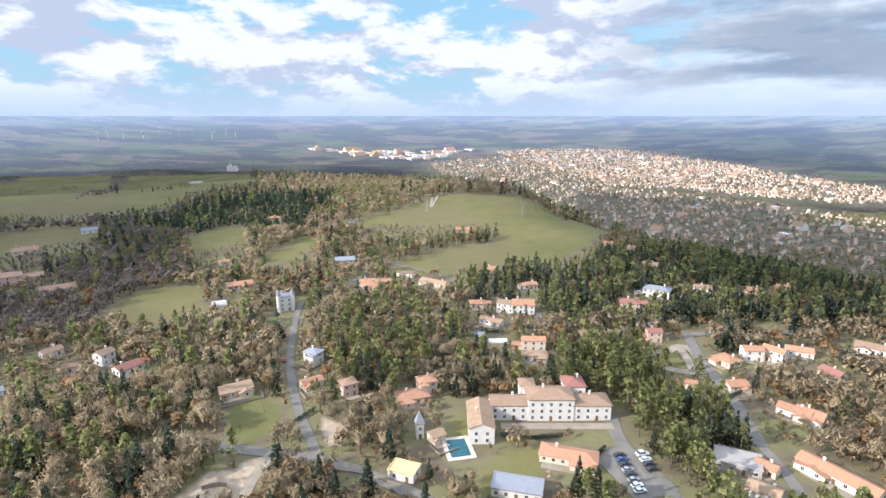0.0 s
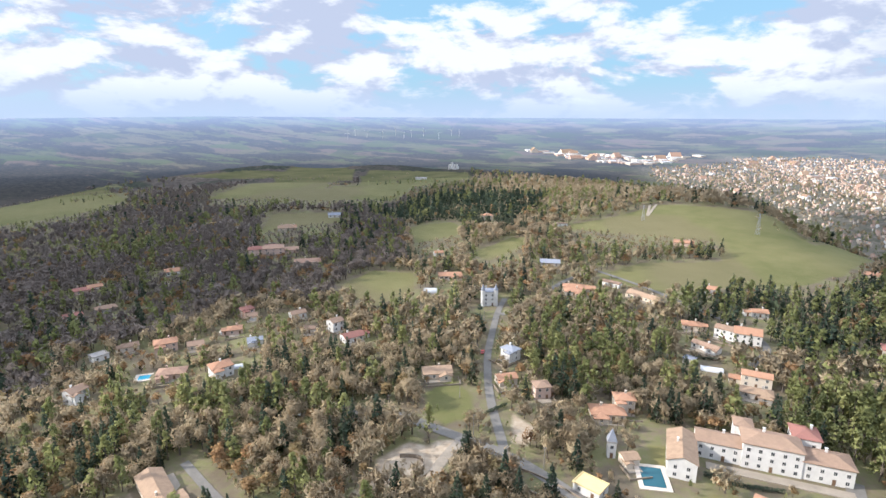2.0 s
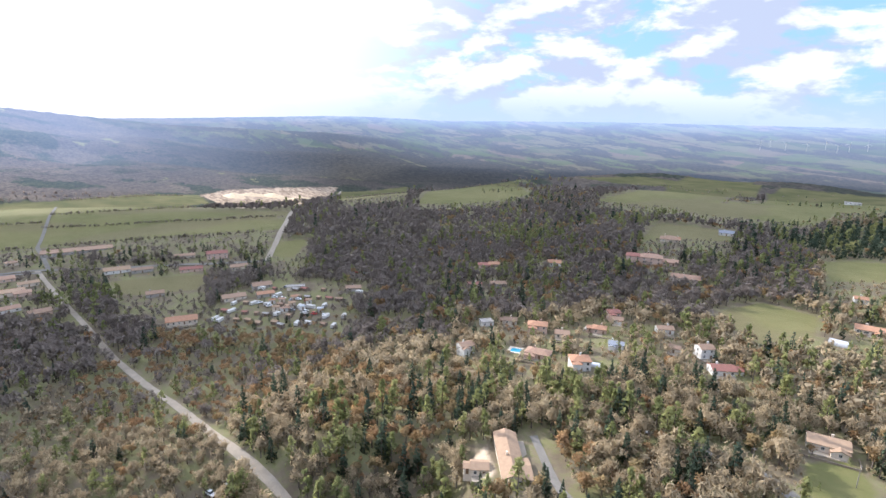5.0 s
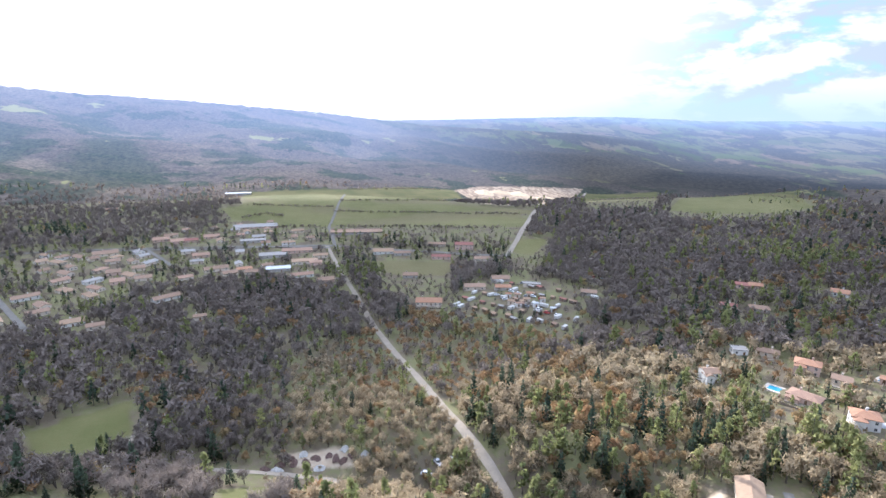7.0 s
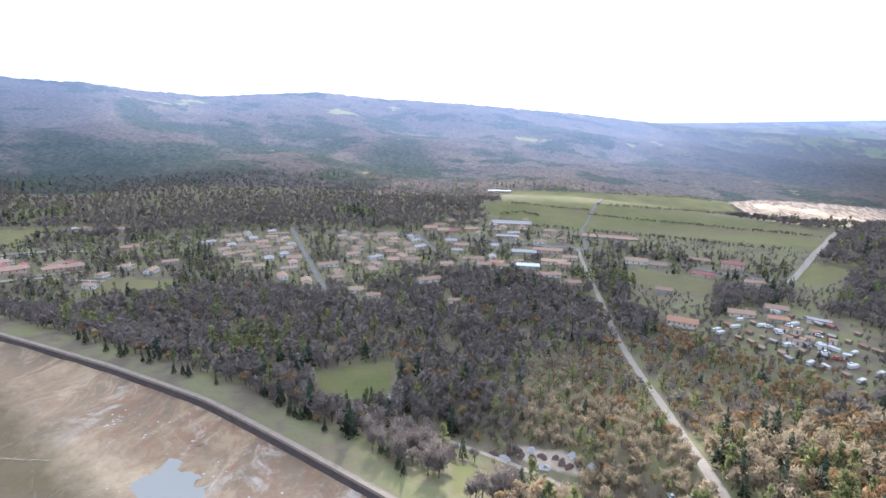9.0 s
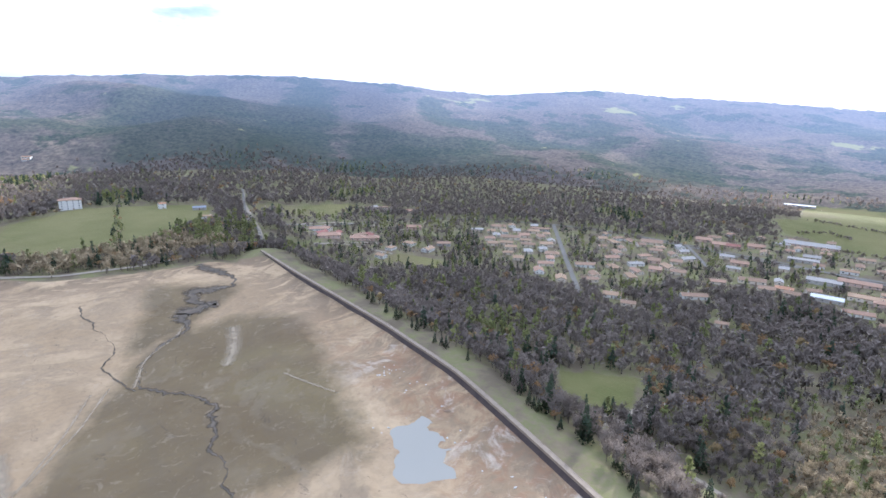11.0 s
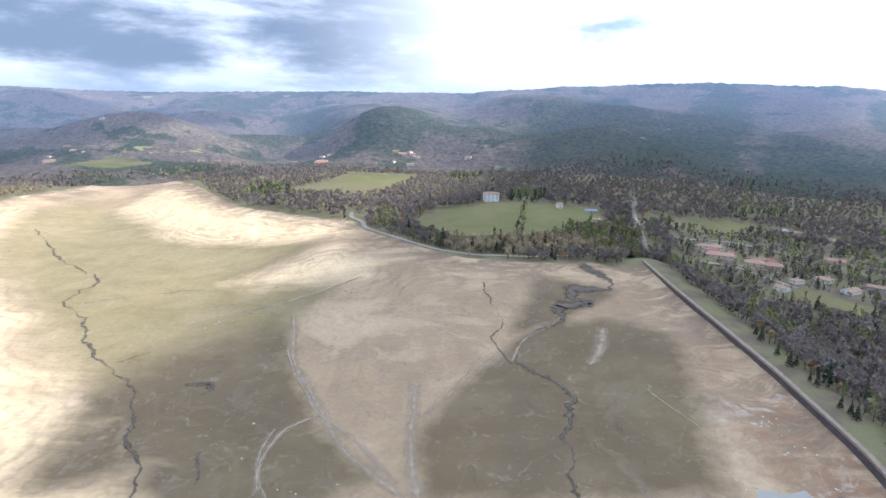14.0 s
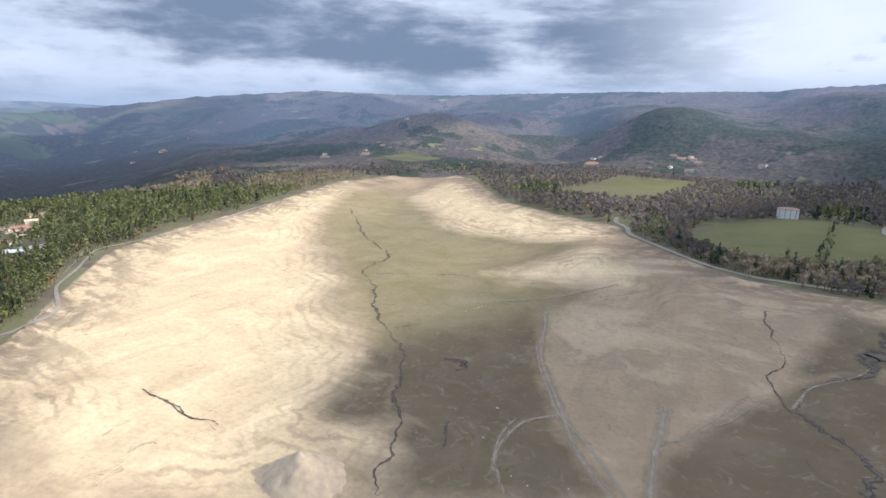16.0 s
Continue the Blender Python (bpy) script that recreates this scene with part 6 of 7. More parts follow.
for line in ([(22, 186), (34, 184), (46, 186)], [(46, 158), (52, 170), (60, 178)], [(-98, 206), (-104, 216), (-103, 228)], [(-60, 196), (-54, 206)], [(20, 288), (32, 290)], [(-10, 262), (6, 262)],
             [(84, 262), (96, 282), (104, 296)], [(122, 214), (136, 222)], [(-222, 186), (-212, 196), (-204, 206)], [(-240, 164), (-230, 158)], [(96, 196), (108, 208)], [(-160, 232), (-148, 226)]):
    hedge(line, 1.7, 1.3, "dense dark green clipped garden hedge")


# ---- vehicles ----
PAINT = {}
for word, c in (("white", (0.75, 0.75, 0.75)), ("black", (0.03, 0.03, 0.035)), ("grey", (0.30, 0.31, 0.33)), ("blue", (0.05, 0.09, 0.22)), ("red", (0.5, 0.05, 0.04))):
    k = Nodes(word + "_car_paint", 0.3, 0.5)
    k.color(k.mix(k.ramp(k.noise(3.0, 3, local=True), 0.3, 0.8), c, tuple(q * 0.85 for q in c)))
    PAINT[word] = k.m
RUBBER = plain("tyre_rubber", (0.03, 0.03, 0.03), (0.02, 0.02, 0.02), 3.0)
STEEL = plain("wheel_steel", (0.4, 0.4, 0.42), (0.3, 0.3, 0.32), 3.0, rough=0.4)


def car_meshes():
    bm = bmesh.new()
    prof = [(-2.1, .35), (2.1, .35), (2.15, .75), (1.2, .95), (-1.9, 1.0), (-2.15, .8)]
    prism(bm, prof, y0=-.86, y1=.86)
    bmesh.ops.bevel(bm, geom=list(bm.edges), offset=.07, segments=1, affect="EDGES")
    out = {}

    def done(name, mat=None):
        nonlocal bm
        bmesh.ops.recalc_face_normals(bm, faces=bm.faces)
        me = bpy.data.meshes.new(name)
        bm.to_mesh(me)
        bm.free()
        bm = bmesh.new()
        if mat:
            me.materials.append(mat)
        out[name] = me

    done("body")
    prism(bm, [(-1.85, .97), (1.0, .95), (.35, 1.4), (-1.4, 1.42)], y0=-.74, y1=.74)
    done("glazing", GLASS)
    prism(bm, [(-1.35, 1.42), (.3, 1.4), (.2, 1.48), (-1.25, 1.5)], y0=-.7, y1=.7)
    done("car_roof")
    cone(bm, 0, 0, -.11, .11, .33, .33, 12)
    done("tyre", RUBBER)
    cone(bm, 0, 0, -.12, .12, .2, .2, 10)
    done("rim", STEEL)
    return out


CAR = car_meshes()


def car(x, y, turn, paint, van=False):
    root = new("van" if van else "car")
    root.matrix_basis = stand(x, y, turn) @ Matrix.Translation((0, 0, 0.3)) @ Matrix.Diagonal((1.15, 1.08, 1.45, 1) if van else (1, 1, 1, 1))
    tagged(root, "%s parked %s on pale asphalt" % (paint, "van" if van else "car"), "van" if van else "car", "parked vehicles")
    for n in ("body", "car_roof"):
        key = n + paint
        if key not in CAR:
            CAR[key] = CAR[n].copy()
            CAR[key].materials.append(PAINT[paint])
        part(n, CAR[key], None, root)
    part("glazing", CAR["glazing"], None, root)
    for sx in (-1.3, 1.3):
        for sy in (-.8, .8):
            w = part("tyre", CAR["tyre"], None, root, at=pose(sx, sy, .33, 90))
            part("rim", CAR["rim"], None, w)


for i, c in enumerate(("black", "blue", "black", "grey", "black", "grey", "white", "white")):
    car(63.8 + i * 0.1, 173.2 - i * 2.75, 14, c)
for i, c in enumerate(("white", "white", "black", "black")):
    car(72.2 + i * .15, 173.5 - i * 2.8, 14, c, i == 0)
car(-80.5, 254, 100, "red")
car(-207, 10, 30, "white", True)
car(-203, 5, 75, "white", True)
car(-209, 16, 10, "white")
car(-198, -14, 60, "blue")
for i, (cx, cy) in enumerate(((-434, 81), (-427, 86), (-420, 91), (-417, 96), (-409, 101), (-416, 73), (-405, 79), (-395, 86), (-386, 94), (-377, 98), (-371, 104), (-428, 68), (-455, 95), (-449, 104), (-463, 161), (-455, 167))):
    car(cx, cy, 60 + 25 * (i % 3), ("white", "white", "grey", "white", "red")[i % 5], i % 4 != 2)
car(-133, 166, 20, "white")
car(1, 297, 30, "grey")
car(115, 262, 40, "white", True)
car(121, 300, 80, "white")
car(131, 308, 80, "grey")
tagged(ribbon("pavement", [(61.5, 178), (66, 166), (70, 152)], 17, ROAD, 0.1, "pale worn asphalt car park", "car park"))


# ---- caravans and sheds on the small plots ----
CARAVAN_WALL = plain("cream_caravan_panel", (0.62, 0.59, 0.54), (0.50, 0.47, 0.43), 0.8, spec=0.1)
SHED_WALL = plain("weathered_shed_boards", (0.24, 0.19, 0.15), (0.16, 0.13, 0.105), 0.8, spec=0.05)


def caravan(x, y, turn, w, d):
    root = new("caravan")
    root.matrix_basis = stand(x, y, turn)
    tagged(root, "cream static caravan with rounded roof on a small plot", "caravan", "caravans on plots")
    bm = bmesh.new()
    prism(bm, [(-d / 2, .35), (d / 2, .35), (d / 2, 2.3), (d / 2 - .35, 2.6), (-d / 2 + .35, 2.6), (-d / 2, 2.3)], y0=-w / 2, y1=w / 2)
    part("body", bm, CARAVAN_WALL, root)
    bm = bmesh.new()
    box(bm, -d / 2 + .1, -w / 2 + .2, -.6, d / 2 - .1, w / 2 - .2, .34)
    part("chassis", bm, RUBBER, root)
    for q in (-.28, .05, .33):
        part("window", WINDOW_FRAME, None, root, at=pose(-d / 2, q * w, 1.05, 0, 0, -90))


def shed(x, y, turn, w, d, tile):
    root = new("garden_shed")
    root.matrix_basis = stand(x, y, turn)
    tagged(root, "small weathered wooden shed with %s roof on a plot" % TILE_WORD[tile], "shed", "sheds on plots")
    bm = bmesh.new()
    box(bm, -w / 2, -d / 2, -1, w / 2, d / 2, 2.2)
    part("wall", bm, SHED_WALL, root)
    bm = bmesh.new()
    gable_roof(bm, w, d, 2.23, d * .2, .25)
    part("roof", bm, TILE[tile], root)
    bm = bmesh.new()
    box(bm, -.45, -d / 2 - .05, 0, .45, -d / 2 + .02, 1.9)
    part("door", bm, WOODEN, root)


q = random.Random(23)
for row in range(5):
    for col in range(11):
        u, v = col / 10, row / 4
        x, y = -470 + 66 * u + 58 * v + q.uniform(-3, 3), 72 + 70 * u - 40 * v + q.uniform(-3, 3)
        if q.random() < 0.25:
            continue
        CLEAR.append((x, y, 3.5))
        if q.random() < 0.5:
            caravan(x, y, 45 + q.uniform(-12, 12) + 90 * (q.random() < .3), q.uniform(5, 7.5), 2.5)
        else:
            shed(x, y, 45 + q.uniform(-12, 12), q.uniform(3, 6), q.uniform(2.6, 4), q.choice("tsbsr"))


# ---- poles, pylons ----
POLE = plain("grey_wooden_pole", (0.28, 0.25, 0.22), (0.2, 0.18, 0.16), 1.0)


def utility_pole(x, y, turn, h=9.0):
    root = new("utility_pole")
    root.matrix_basis = stand(x, y, turn)
    tagged(root, "grey wooden utility pole with a crossarm beside the road", "pole", "roadside poles")
    bm = bmesh.new()
    cone(bm, 0, 0, -.5, h, .16, .11, 8)
    part("pole", bm, POLE, root)
    bm = bmesh.new()
    box(bm, -.8, -.25, h - .7, .8, -.13, h - .55)
    part("crossarm", bm, POLE, root)


for x, y, a in ((-75, 205, 100), (-84, 232, 100), (-86, 262, 95), (-92, 292, 95), (-60, 180, 60), (-98, 182, 20), (-30, 169, 10), (-88, 340, 50), (-66, 366, 50), (-30, 400, 50), (100, 250, 30), (118, 285, 30)):
    utility_pole(x, y, a)


def lattice_mast(x, y, h):
    root = new("lattice_mast")
    root.matrix_basis = stand(x, y, 20)
    tagged(root, "slender grey steel lattice power pylon on the meadow", "pylon")
    for sx, sy in ((-1, -1), (1, -1), (1, 1), (-1, 1)):
        me = tris_mesh("leg", stem((sx * 1.6, sy * 1.6, -.5), (sx * .25, sy * .25, h), .14, .08), (STEEL,))
        new("leg", me).parent = root
    for k in range(6):
        z0, z1 = h * k / 6, h * (k + 1) / 6
        a, b = 1.6 - 1.35 * k / 6, 1.6 - 1.35 * (k + 1) / 6
        for s in (-1, 1):
            me = tris_mesh("brace", np.concatenate([stem((-a, s * a, z0), (b, s * b, z1), .07, .07, 3), stem((s * a, a, z0), (s * b, -b, z1), .07, .07, 3)]), (STEEL,))
            new("brace", me).parent = root
    for z in (.8, .92):
        me = tris_mesh("arm", stem((-3, 0, h * z), (3, 0, h * z), .12, .12), (STEEL,))
        new("arm", me).parent = root


# ---- things on the lake bed ----
HEAP = plain("ochre_sand_and_rubble", (0.56, 0.43, 0.27), (0.40, 0.30, 0.20), 0.25, local=False)
ROCK = plain("pale_limestone", (0.50, 0.47, 0.43), (0.38, 0.36, 0.32), 1.0)


def heap(x, y, w, d, h, turn, mat, label, seed):
    n = 28
    u = np.linspace(-1, 1, n)
    gx, gy = np.meshgrid(u, u, indexing="ij")
    rad = np.hypot(gx, gy)
    z = h * np.clip(1 - rad, -0.15, 1) ** 1 + 0.06 * h * waves(gx * 20, gy * 20, 9, seed) + np.random.RandomState(seed).uniform(-1, 1, gx.shape) * (0.035 if h > 5 else 0.14) * h
    ob = new("mound", mesh_of("mound", np.stack([gx * w / 2, gy * d / 2, z - 0.3], -1).reshape(-1, 3), [(i * n + j, (i + 1) * n + j, (i + 1) * n + j + 1, i * n + j + 1) for i in range(n - 1) for j in range(n - 1)], mat))
    ob.matrix_basis = stand(x, y, turn)
    tagged(ob, label, "earth heap")


heap(142, -139, 36, 36, 13.0, 40, HEAP, "steep ochre heap of sand and rubble on the lake bed", 4)
BRUSH = plain("brown_brushwood", (0.17, 0.105, 0.085), (0.09, 0.06, 0.05), 1.2)
for i in range(15):
    q = random.Random(40 + i)
    heap(-217 + q.uniform(-5, 5), -24 - i * 2.9 + q.uniform(-2, 2), q.uniform(4, 8), q.uniform(3, 5), q.uniform(1.2, 2.4), q.uniform(0, 180), BRUSH if i % 3 else ROCK, "brown heap of felled brushwood and stumps beside the lane" if i % 3 else "pale heap of split logs beside the lane", 60 + i)
for i, (x, y, w, d, h) in enumerate(((-1350, 170, 120, 50, 10), (-1390, 270, 130, 45, 12), (-1330, 330, 110, 40, 8), (-1420, 220, 90, 60, 9))):
    heap(x, y, w, d, h, 20 * i, HEAP, "pale spoil heap in the open quarry", 10 + i)


def boulder(x, y, s, seed):
    bm = bmesh.new()
    bmesh.ops.create_icosphere(bm, subdivisions=1, radius=s)
    rs = random.Random(seed)
    for v in bm.verts:
        v.co = Vector((v.co.x * rs.uniform(.6, 1.5), v.co.y * rs.uniform(.6, 1.5), v.co.z * rs.uniform(.3, .6)))
    me = bpy.data.meshes.new("boulder")
    bm.to_mesh(me)
    bm.free()
    me.materials.append(ROCK)
    ob = new("boulder", me)
    ob.matrix_basis = stand(x, y, rs.uniform(0, 360)) @ Matrix.Translation((0, 0, s * .15))
    tagged(ob, "pale angular rock lying on the lake bed", "rock", "rocks on the lake bed")


rs = random.Random(9)
for cx, cy, spread, n in ((-137, -214, 5, 14), (-140, -195, 6, 7), (-128, -150, 8, 8), (165, -352, 4, 9), (-112, -175, 5, 5), (-128, -112, 6, 6), (118, -215, 10, 5), (60, -190, 12, 6)):
    for _ in range(n):
        boulder(cx + rs.gauss(0, spread), cy + rs.gauss(0, spread), rs.uniform(.2, .7), rs.random())


# ---- the town on the plain ----
def town():
    rs = np.random.RandomState(15)
    mats = [TILE["p"], TILE["t"], TILE["b"], WALL["w"], WALL["c"], WALL["p"], TILE["w"], TILE["s"]]
    V, Fq, M = [], [], []
    core, rim = TOWN_CORE, TOWN_RIM
    works = [(-873, 3492), (-84, 3426), (240, 3554), (-109, 3113), (-547, 3248)]
    for poly, want, big, flat_share in ((core, 3600, (4.5, 9), .06), (rim, 1500, (4, 8), .06), (works, 90, (30, 80), .9), (core, 60, (20, 55), .6), (rim, 30, (16, 36), .6)):
        a = np.array(poly, float)
        lo, hi = a.min(0), a.max(0)
        m = want * 6
        x, y = rs.uniform(lo[0], hi[0], m), rs.uniform(lo[1], hi[1], m)
        k = (inside_distance(x, y, poly) > 0)
        x, y = x[k][:want], y[k][:want]
        z = height(x, y)
        for px_, py_, pz in zip(x, y, z):
            w, d = rs.uniform(*big), rs.uniform(*big) * .7
            h = rs.uniform(4, 8) if big[1] < 20 else rs.uniform(6, 10)
            t = radians(rs.choice((20, 110, 35, 125)) + rs.uniform(-6, 6))
            c, s = math.cos(t), math.sin(t)
            gable = rs.uniform() > flat_share
            rr = d * .22 if gable else 0.05
            pts = [(-w, -d, -2), (w, -d, -2), (w, d, -2), (-w, d, -2), (-w, -d, h), (w, -d, h), (w, d, h), (-w, d, h), (-w, 0, h + rr * 2), (w, 0, h + rr * 2)]
            b = len(V)
            for qx, qy, qz in pts:
                qx, qy = qx / 2, qy / 2
                V.append((px_ + qx * c - qy * s, py_ + qx * s + qy * c, pz + qz))
            wall = rs.choice((4, 4, 5, 5, 5, 3))
            roof = rs.choice((0, 0, 1, 2)) if gable else rs.choice((6, 7))
            for q, mt in (((0, 1, 5, 4), wall), ((1, 2, 6, 5), wall), ((2, 3, 7, 6), wall), ((3, 0, 4, 7), wall), ((4, 5, 9, 8), roof), ((6, 7, 8, 9), roof), ((4, 8, 7, 7), wall), ((5, 6, 9, 9), wall)):
                Fq.append([b + i for i in q])
                M.append(mt)
    me = bpy.data.meshes.new("town_houses")
    me.from_pydata(V, [], [q[:3] if q[2] == q[3] else q for q in Fq])
    for mt in mats:
        me.materials.append(mt)
    me.polygons.foreach_set("material_index", np.array(M, np.int32))
    me.update()
    tagged(new("town_houses", me), "distant town of cream houses with faded tiled roofs", "town", kind="stuff")


town()


# ---- far landmarks ----
def turbine(x, y, h, spin):
    root = new("wind_turbine")
    root.matrix_basis = stand(x, y, math.degrees(math.atan2(x, -y)) + 180)
    tagged(root, "slender white wind turbine far on the plain", "turbine", "wind turbines on the plain")
    bm = bmesh.new()
    cone(bm, 0, 0, -5, h, 1.3, .8, 8)
    part("mast", bm, TILE["w"], root)
    bm = bmesh.new()
    box(bm, -1, -2.2, h - 1, 1, 1.6, h + 1)
    part("nacelle", bm, TILE["w"], root)
    for k in range(3):
        bm = bmesh.new()
        cone(bm, 0, 0, 0.5, h * .55, 1.0, .25, 5)
        part("blade", bm, TILE["w"], root, at=pose(0, -2.6, h, 0, spin + 120 * k, 0))


for i in range(11):
    a = radians(20.5 + i * 1.15 + 0.35 * math.sin(i * 5))
    d = 4080 + 70 * math.sin(i * 2.3)
    turbine(-math.sin(a) * d, math.cos(a) * d, 44, i * 37)


def silo(x, y):
    root = new("grain_silo")
    root.matrix_basis = stand(x, y, 10)
    tagged(root, "tall white grain silo block far on the plain", "silo")
    for i in range(4):
        bm = bmesh.new()
        cone(bm, -18 + i * 12, 0, -3, 26 + (i == 1) * 8, 6, 6, 14)
        part("cell", bm, WALL["w"], root)
    bm = bmesh.new()
    box(bm, -26, 7, -3, 26, 20, 14)
    part("shed", bm, WALL["w"], root)


silo(-1010, 2620)


# ---- trees ----
def flakes(rs, c, size, up=0.0, thin=1.0):
    """One small triangle at each centre: a clump of leaves, needles or twigs."""
    n = len(c)
    a = unit_rows(rs, n)
    a[:, 2] += up
    a /= np.linalg.norm(a, axis=1)[:, None]
    b = np.cross(a, unit_rows(rs, n))
    b /= np.linalg.norm(b, axis=1)[:, None] + 1e-9
    s = (size * rs.uniform(0.6, 1.4, n))[:, None]
    return np.stack([c + a * s, c - a * s * 0.6 + b * s * 0.8 * thin, c - a * s * 0.6 - b * s * 0.8 * thin], 1)


def stem(base, tip, r0, r1, sides=4):
    base, tip = np.array(base, float), np.array(tip, float)
    d = (tip - base) / np.linalg.norm(tip - base)
    u = np.cross(d, (0.3, 0.9, 0.1))
    u /= np.linalg.norm(u)
    w = np.cross(d, u)
    a = np.arange(sides) / sides * 6.283
    ring = np.cos(a)[:, None] * u + np.sin(a)[:, None] * w
    lo, hi = base + ring * r0, tip + ring * r1
    t = []
    for i in range(sides):
        j = (i + 1) % sides
        t += [(lo[i], lo[j], hi[j]), (lo[i], hi[j], hi[i])]
    return np.array(t)


def in_ball(rs, n, power=0.33):
    return unit_rows(rs, n) * (rs.uniform(0, 1, n) ** power)[:, None]


def tree_shape(kind, rs, n, fine):
    """Triangles of trunk and crown of a tree one metre high."""
    if kind in ("bare", "bare_shaded"):
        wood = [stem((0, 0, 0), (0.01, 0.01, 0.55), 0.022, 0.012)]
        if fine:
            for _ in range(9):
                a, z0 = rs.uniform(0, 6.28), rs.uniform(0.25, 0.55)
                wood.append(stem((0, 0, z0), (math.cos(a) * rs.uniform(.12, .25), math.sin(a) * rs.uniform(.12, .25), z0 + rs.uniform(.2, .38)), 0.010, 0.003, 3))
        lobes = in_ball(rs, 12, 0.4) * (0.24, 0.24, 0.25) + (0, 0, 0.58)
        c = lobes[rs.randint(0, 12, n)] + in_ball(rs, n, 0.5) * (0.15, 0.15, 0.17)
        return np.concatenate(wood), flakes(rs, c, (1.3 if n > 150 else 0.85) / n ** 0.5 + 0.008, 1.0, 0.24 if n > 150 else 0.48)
    if kind == "oak":
        wood = [stem((0, 0, 0), (0, 0, 0.5), 0.025, 0.012)]
        lobes = in_ball(rs, 8, 0.5) * (0.25, 0.25, 0.2) + (0, 0, 0.62)
        c = lobes[rs.randint(0, 8, n)] + in_ball(rs, n, 0.25) * (0.15, 0.15, 0.15)
        return np.concatenate(wood), flakes(rs, c, 0.62 / n ** 0.5 + 0.012, 0.1, 0.9)
    if kind == "pine":
        wood = [stem((0, 0, 0), (0.02, 0, 0.88), 0.018, 0.007)]
        if fine:
            for _ in range(7):
                a, z0 = rs.uniform(0, 6.28), rs.uniform(0.45, 0.8)
                wood.append(stem((0.01, 0, z0), (math.cos(a) * .2, math.sin(a) * .2, z0 + .08), 0.007, 0.003, 3))
        lz, la = 0.22 + 0.74 * rs.uniform(0, 1, 30) ** 0.8, rs.uniform(0, 6.28, 30)
        lr = (1.04 - lz) * 0.34 * rs.uniform(0.2, 1.0, 30)
        lobes = np.stack([np.cos(la) * lr, np.sin(la) * lr, lz], -1)
        pick = rs.randint(0, 30, n)
        c = lobes[pick] + in_ball(rs, n, 0.3) * ((0.13 - 0.075 * lz)[pick][:, None] * (1, 1, 0.7))
        return np.concatenate(wood), flakes(rs, c, 0.55 / n ** 0.5 + 0.008, 0.25, 0.8)
    # fir
    wood = [stem((0, 0, 0), (0, 0, 0.95), 0.02, 0.004)]
    z = 0.08 + 0.92 * (1 - rs.uniform(0, 1, n) ** 0.55)
    a = rs.uniform(0, 6.28, n)
    tier = 0.8 + 0.2 * np.cos(z * 60)
    rad = (1.02 - z) * 0.24 * tier * rs.uniform(0.55, 1.1, n)
    c = np.stack([np.cos(a) * rad, np.sin(a) * rad, z], -1)
    return np.concatenate(wood), flakes(rs, c, 0.5 / n ** 0.5 + 0.008, -0.2, 0.9)


LEAF = {"bare": BARE, "bare_shaded": BARE_SHADED, "oak": OAK, "pine": PINE, "fir": FIR}
WORDS = {"bare": "leafless", "bare_shaded": "leafless shade-tinted", "oak": "russet-leaved", "pine": "green", "fir": "dark green"}


def outward(tris):
    """Shading direction of each flake: away from the middle of its crown, a little upward and uneven."""
    c = tris.mean(1)
    mid = np.array((0, 0, 0.52))
    v = (c - mid) * (2.6, 2.6, 2.2) + (0, 0, 0.25)
    v = v + np.random.RandomState(len(tris)).normal(0, 0.28, v.shape)
    return v / (np.linalg.norm(v, axis=1)[:, None] + 1e-6)


def tris_mesh(name, tris, mats, wood_count=None, tint=None, facing=None):
    n = len(tris)
    me = mesh_of(name, tris.reshape(-1, 3), np.arange(n * 3).reshape(-1, 3), None, False)
    for m in mats:
        me.materials.append(m)
    if wood_count is not None:
        me.polygons.foreach_set("material_index", wood_count.astype(np.int32))
    if tint is not None:
        a = me.attributes.new("tint", "FLOAT", "FACE")
        a.data.foreach_set("value", np.asarray(tint, np.float32))
    if facing is not None:
        a = me.attributes.new("facing", "FLOAT_VECTOR", "FACE")
        a.data.foreach_set("vector", np.asarray(facing, np.float32).ravel())
    return me


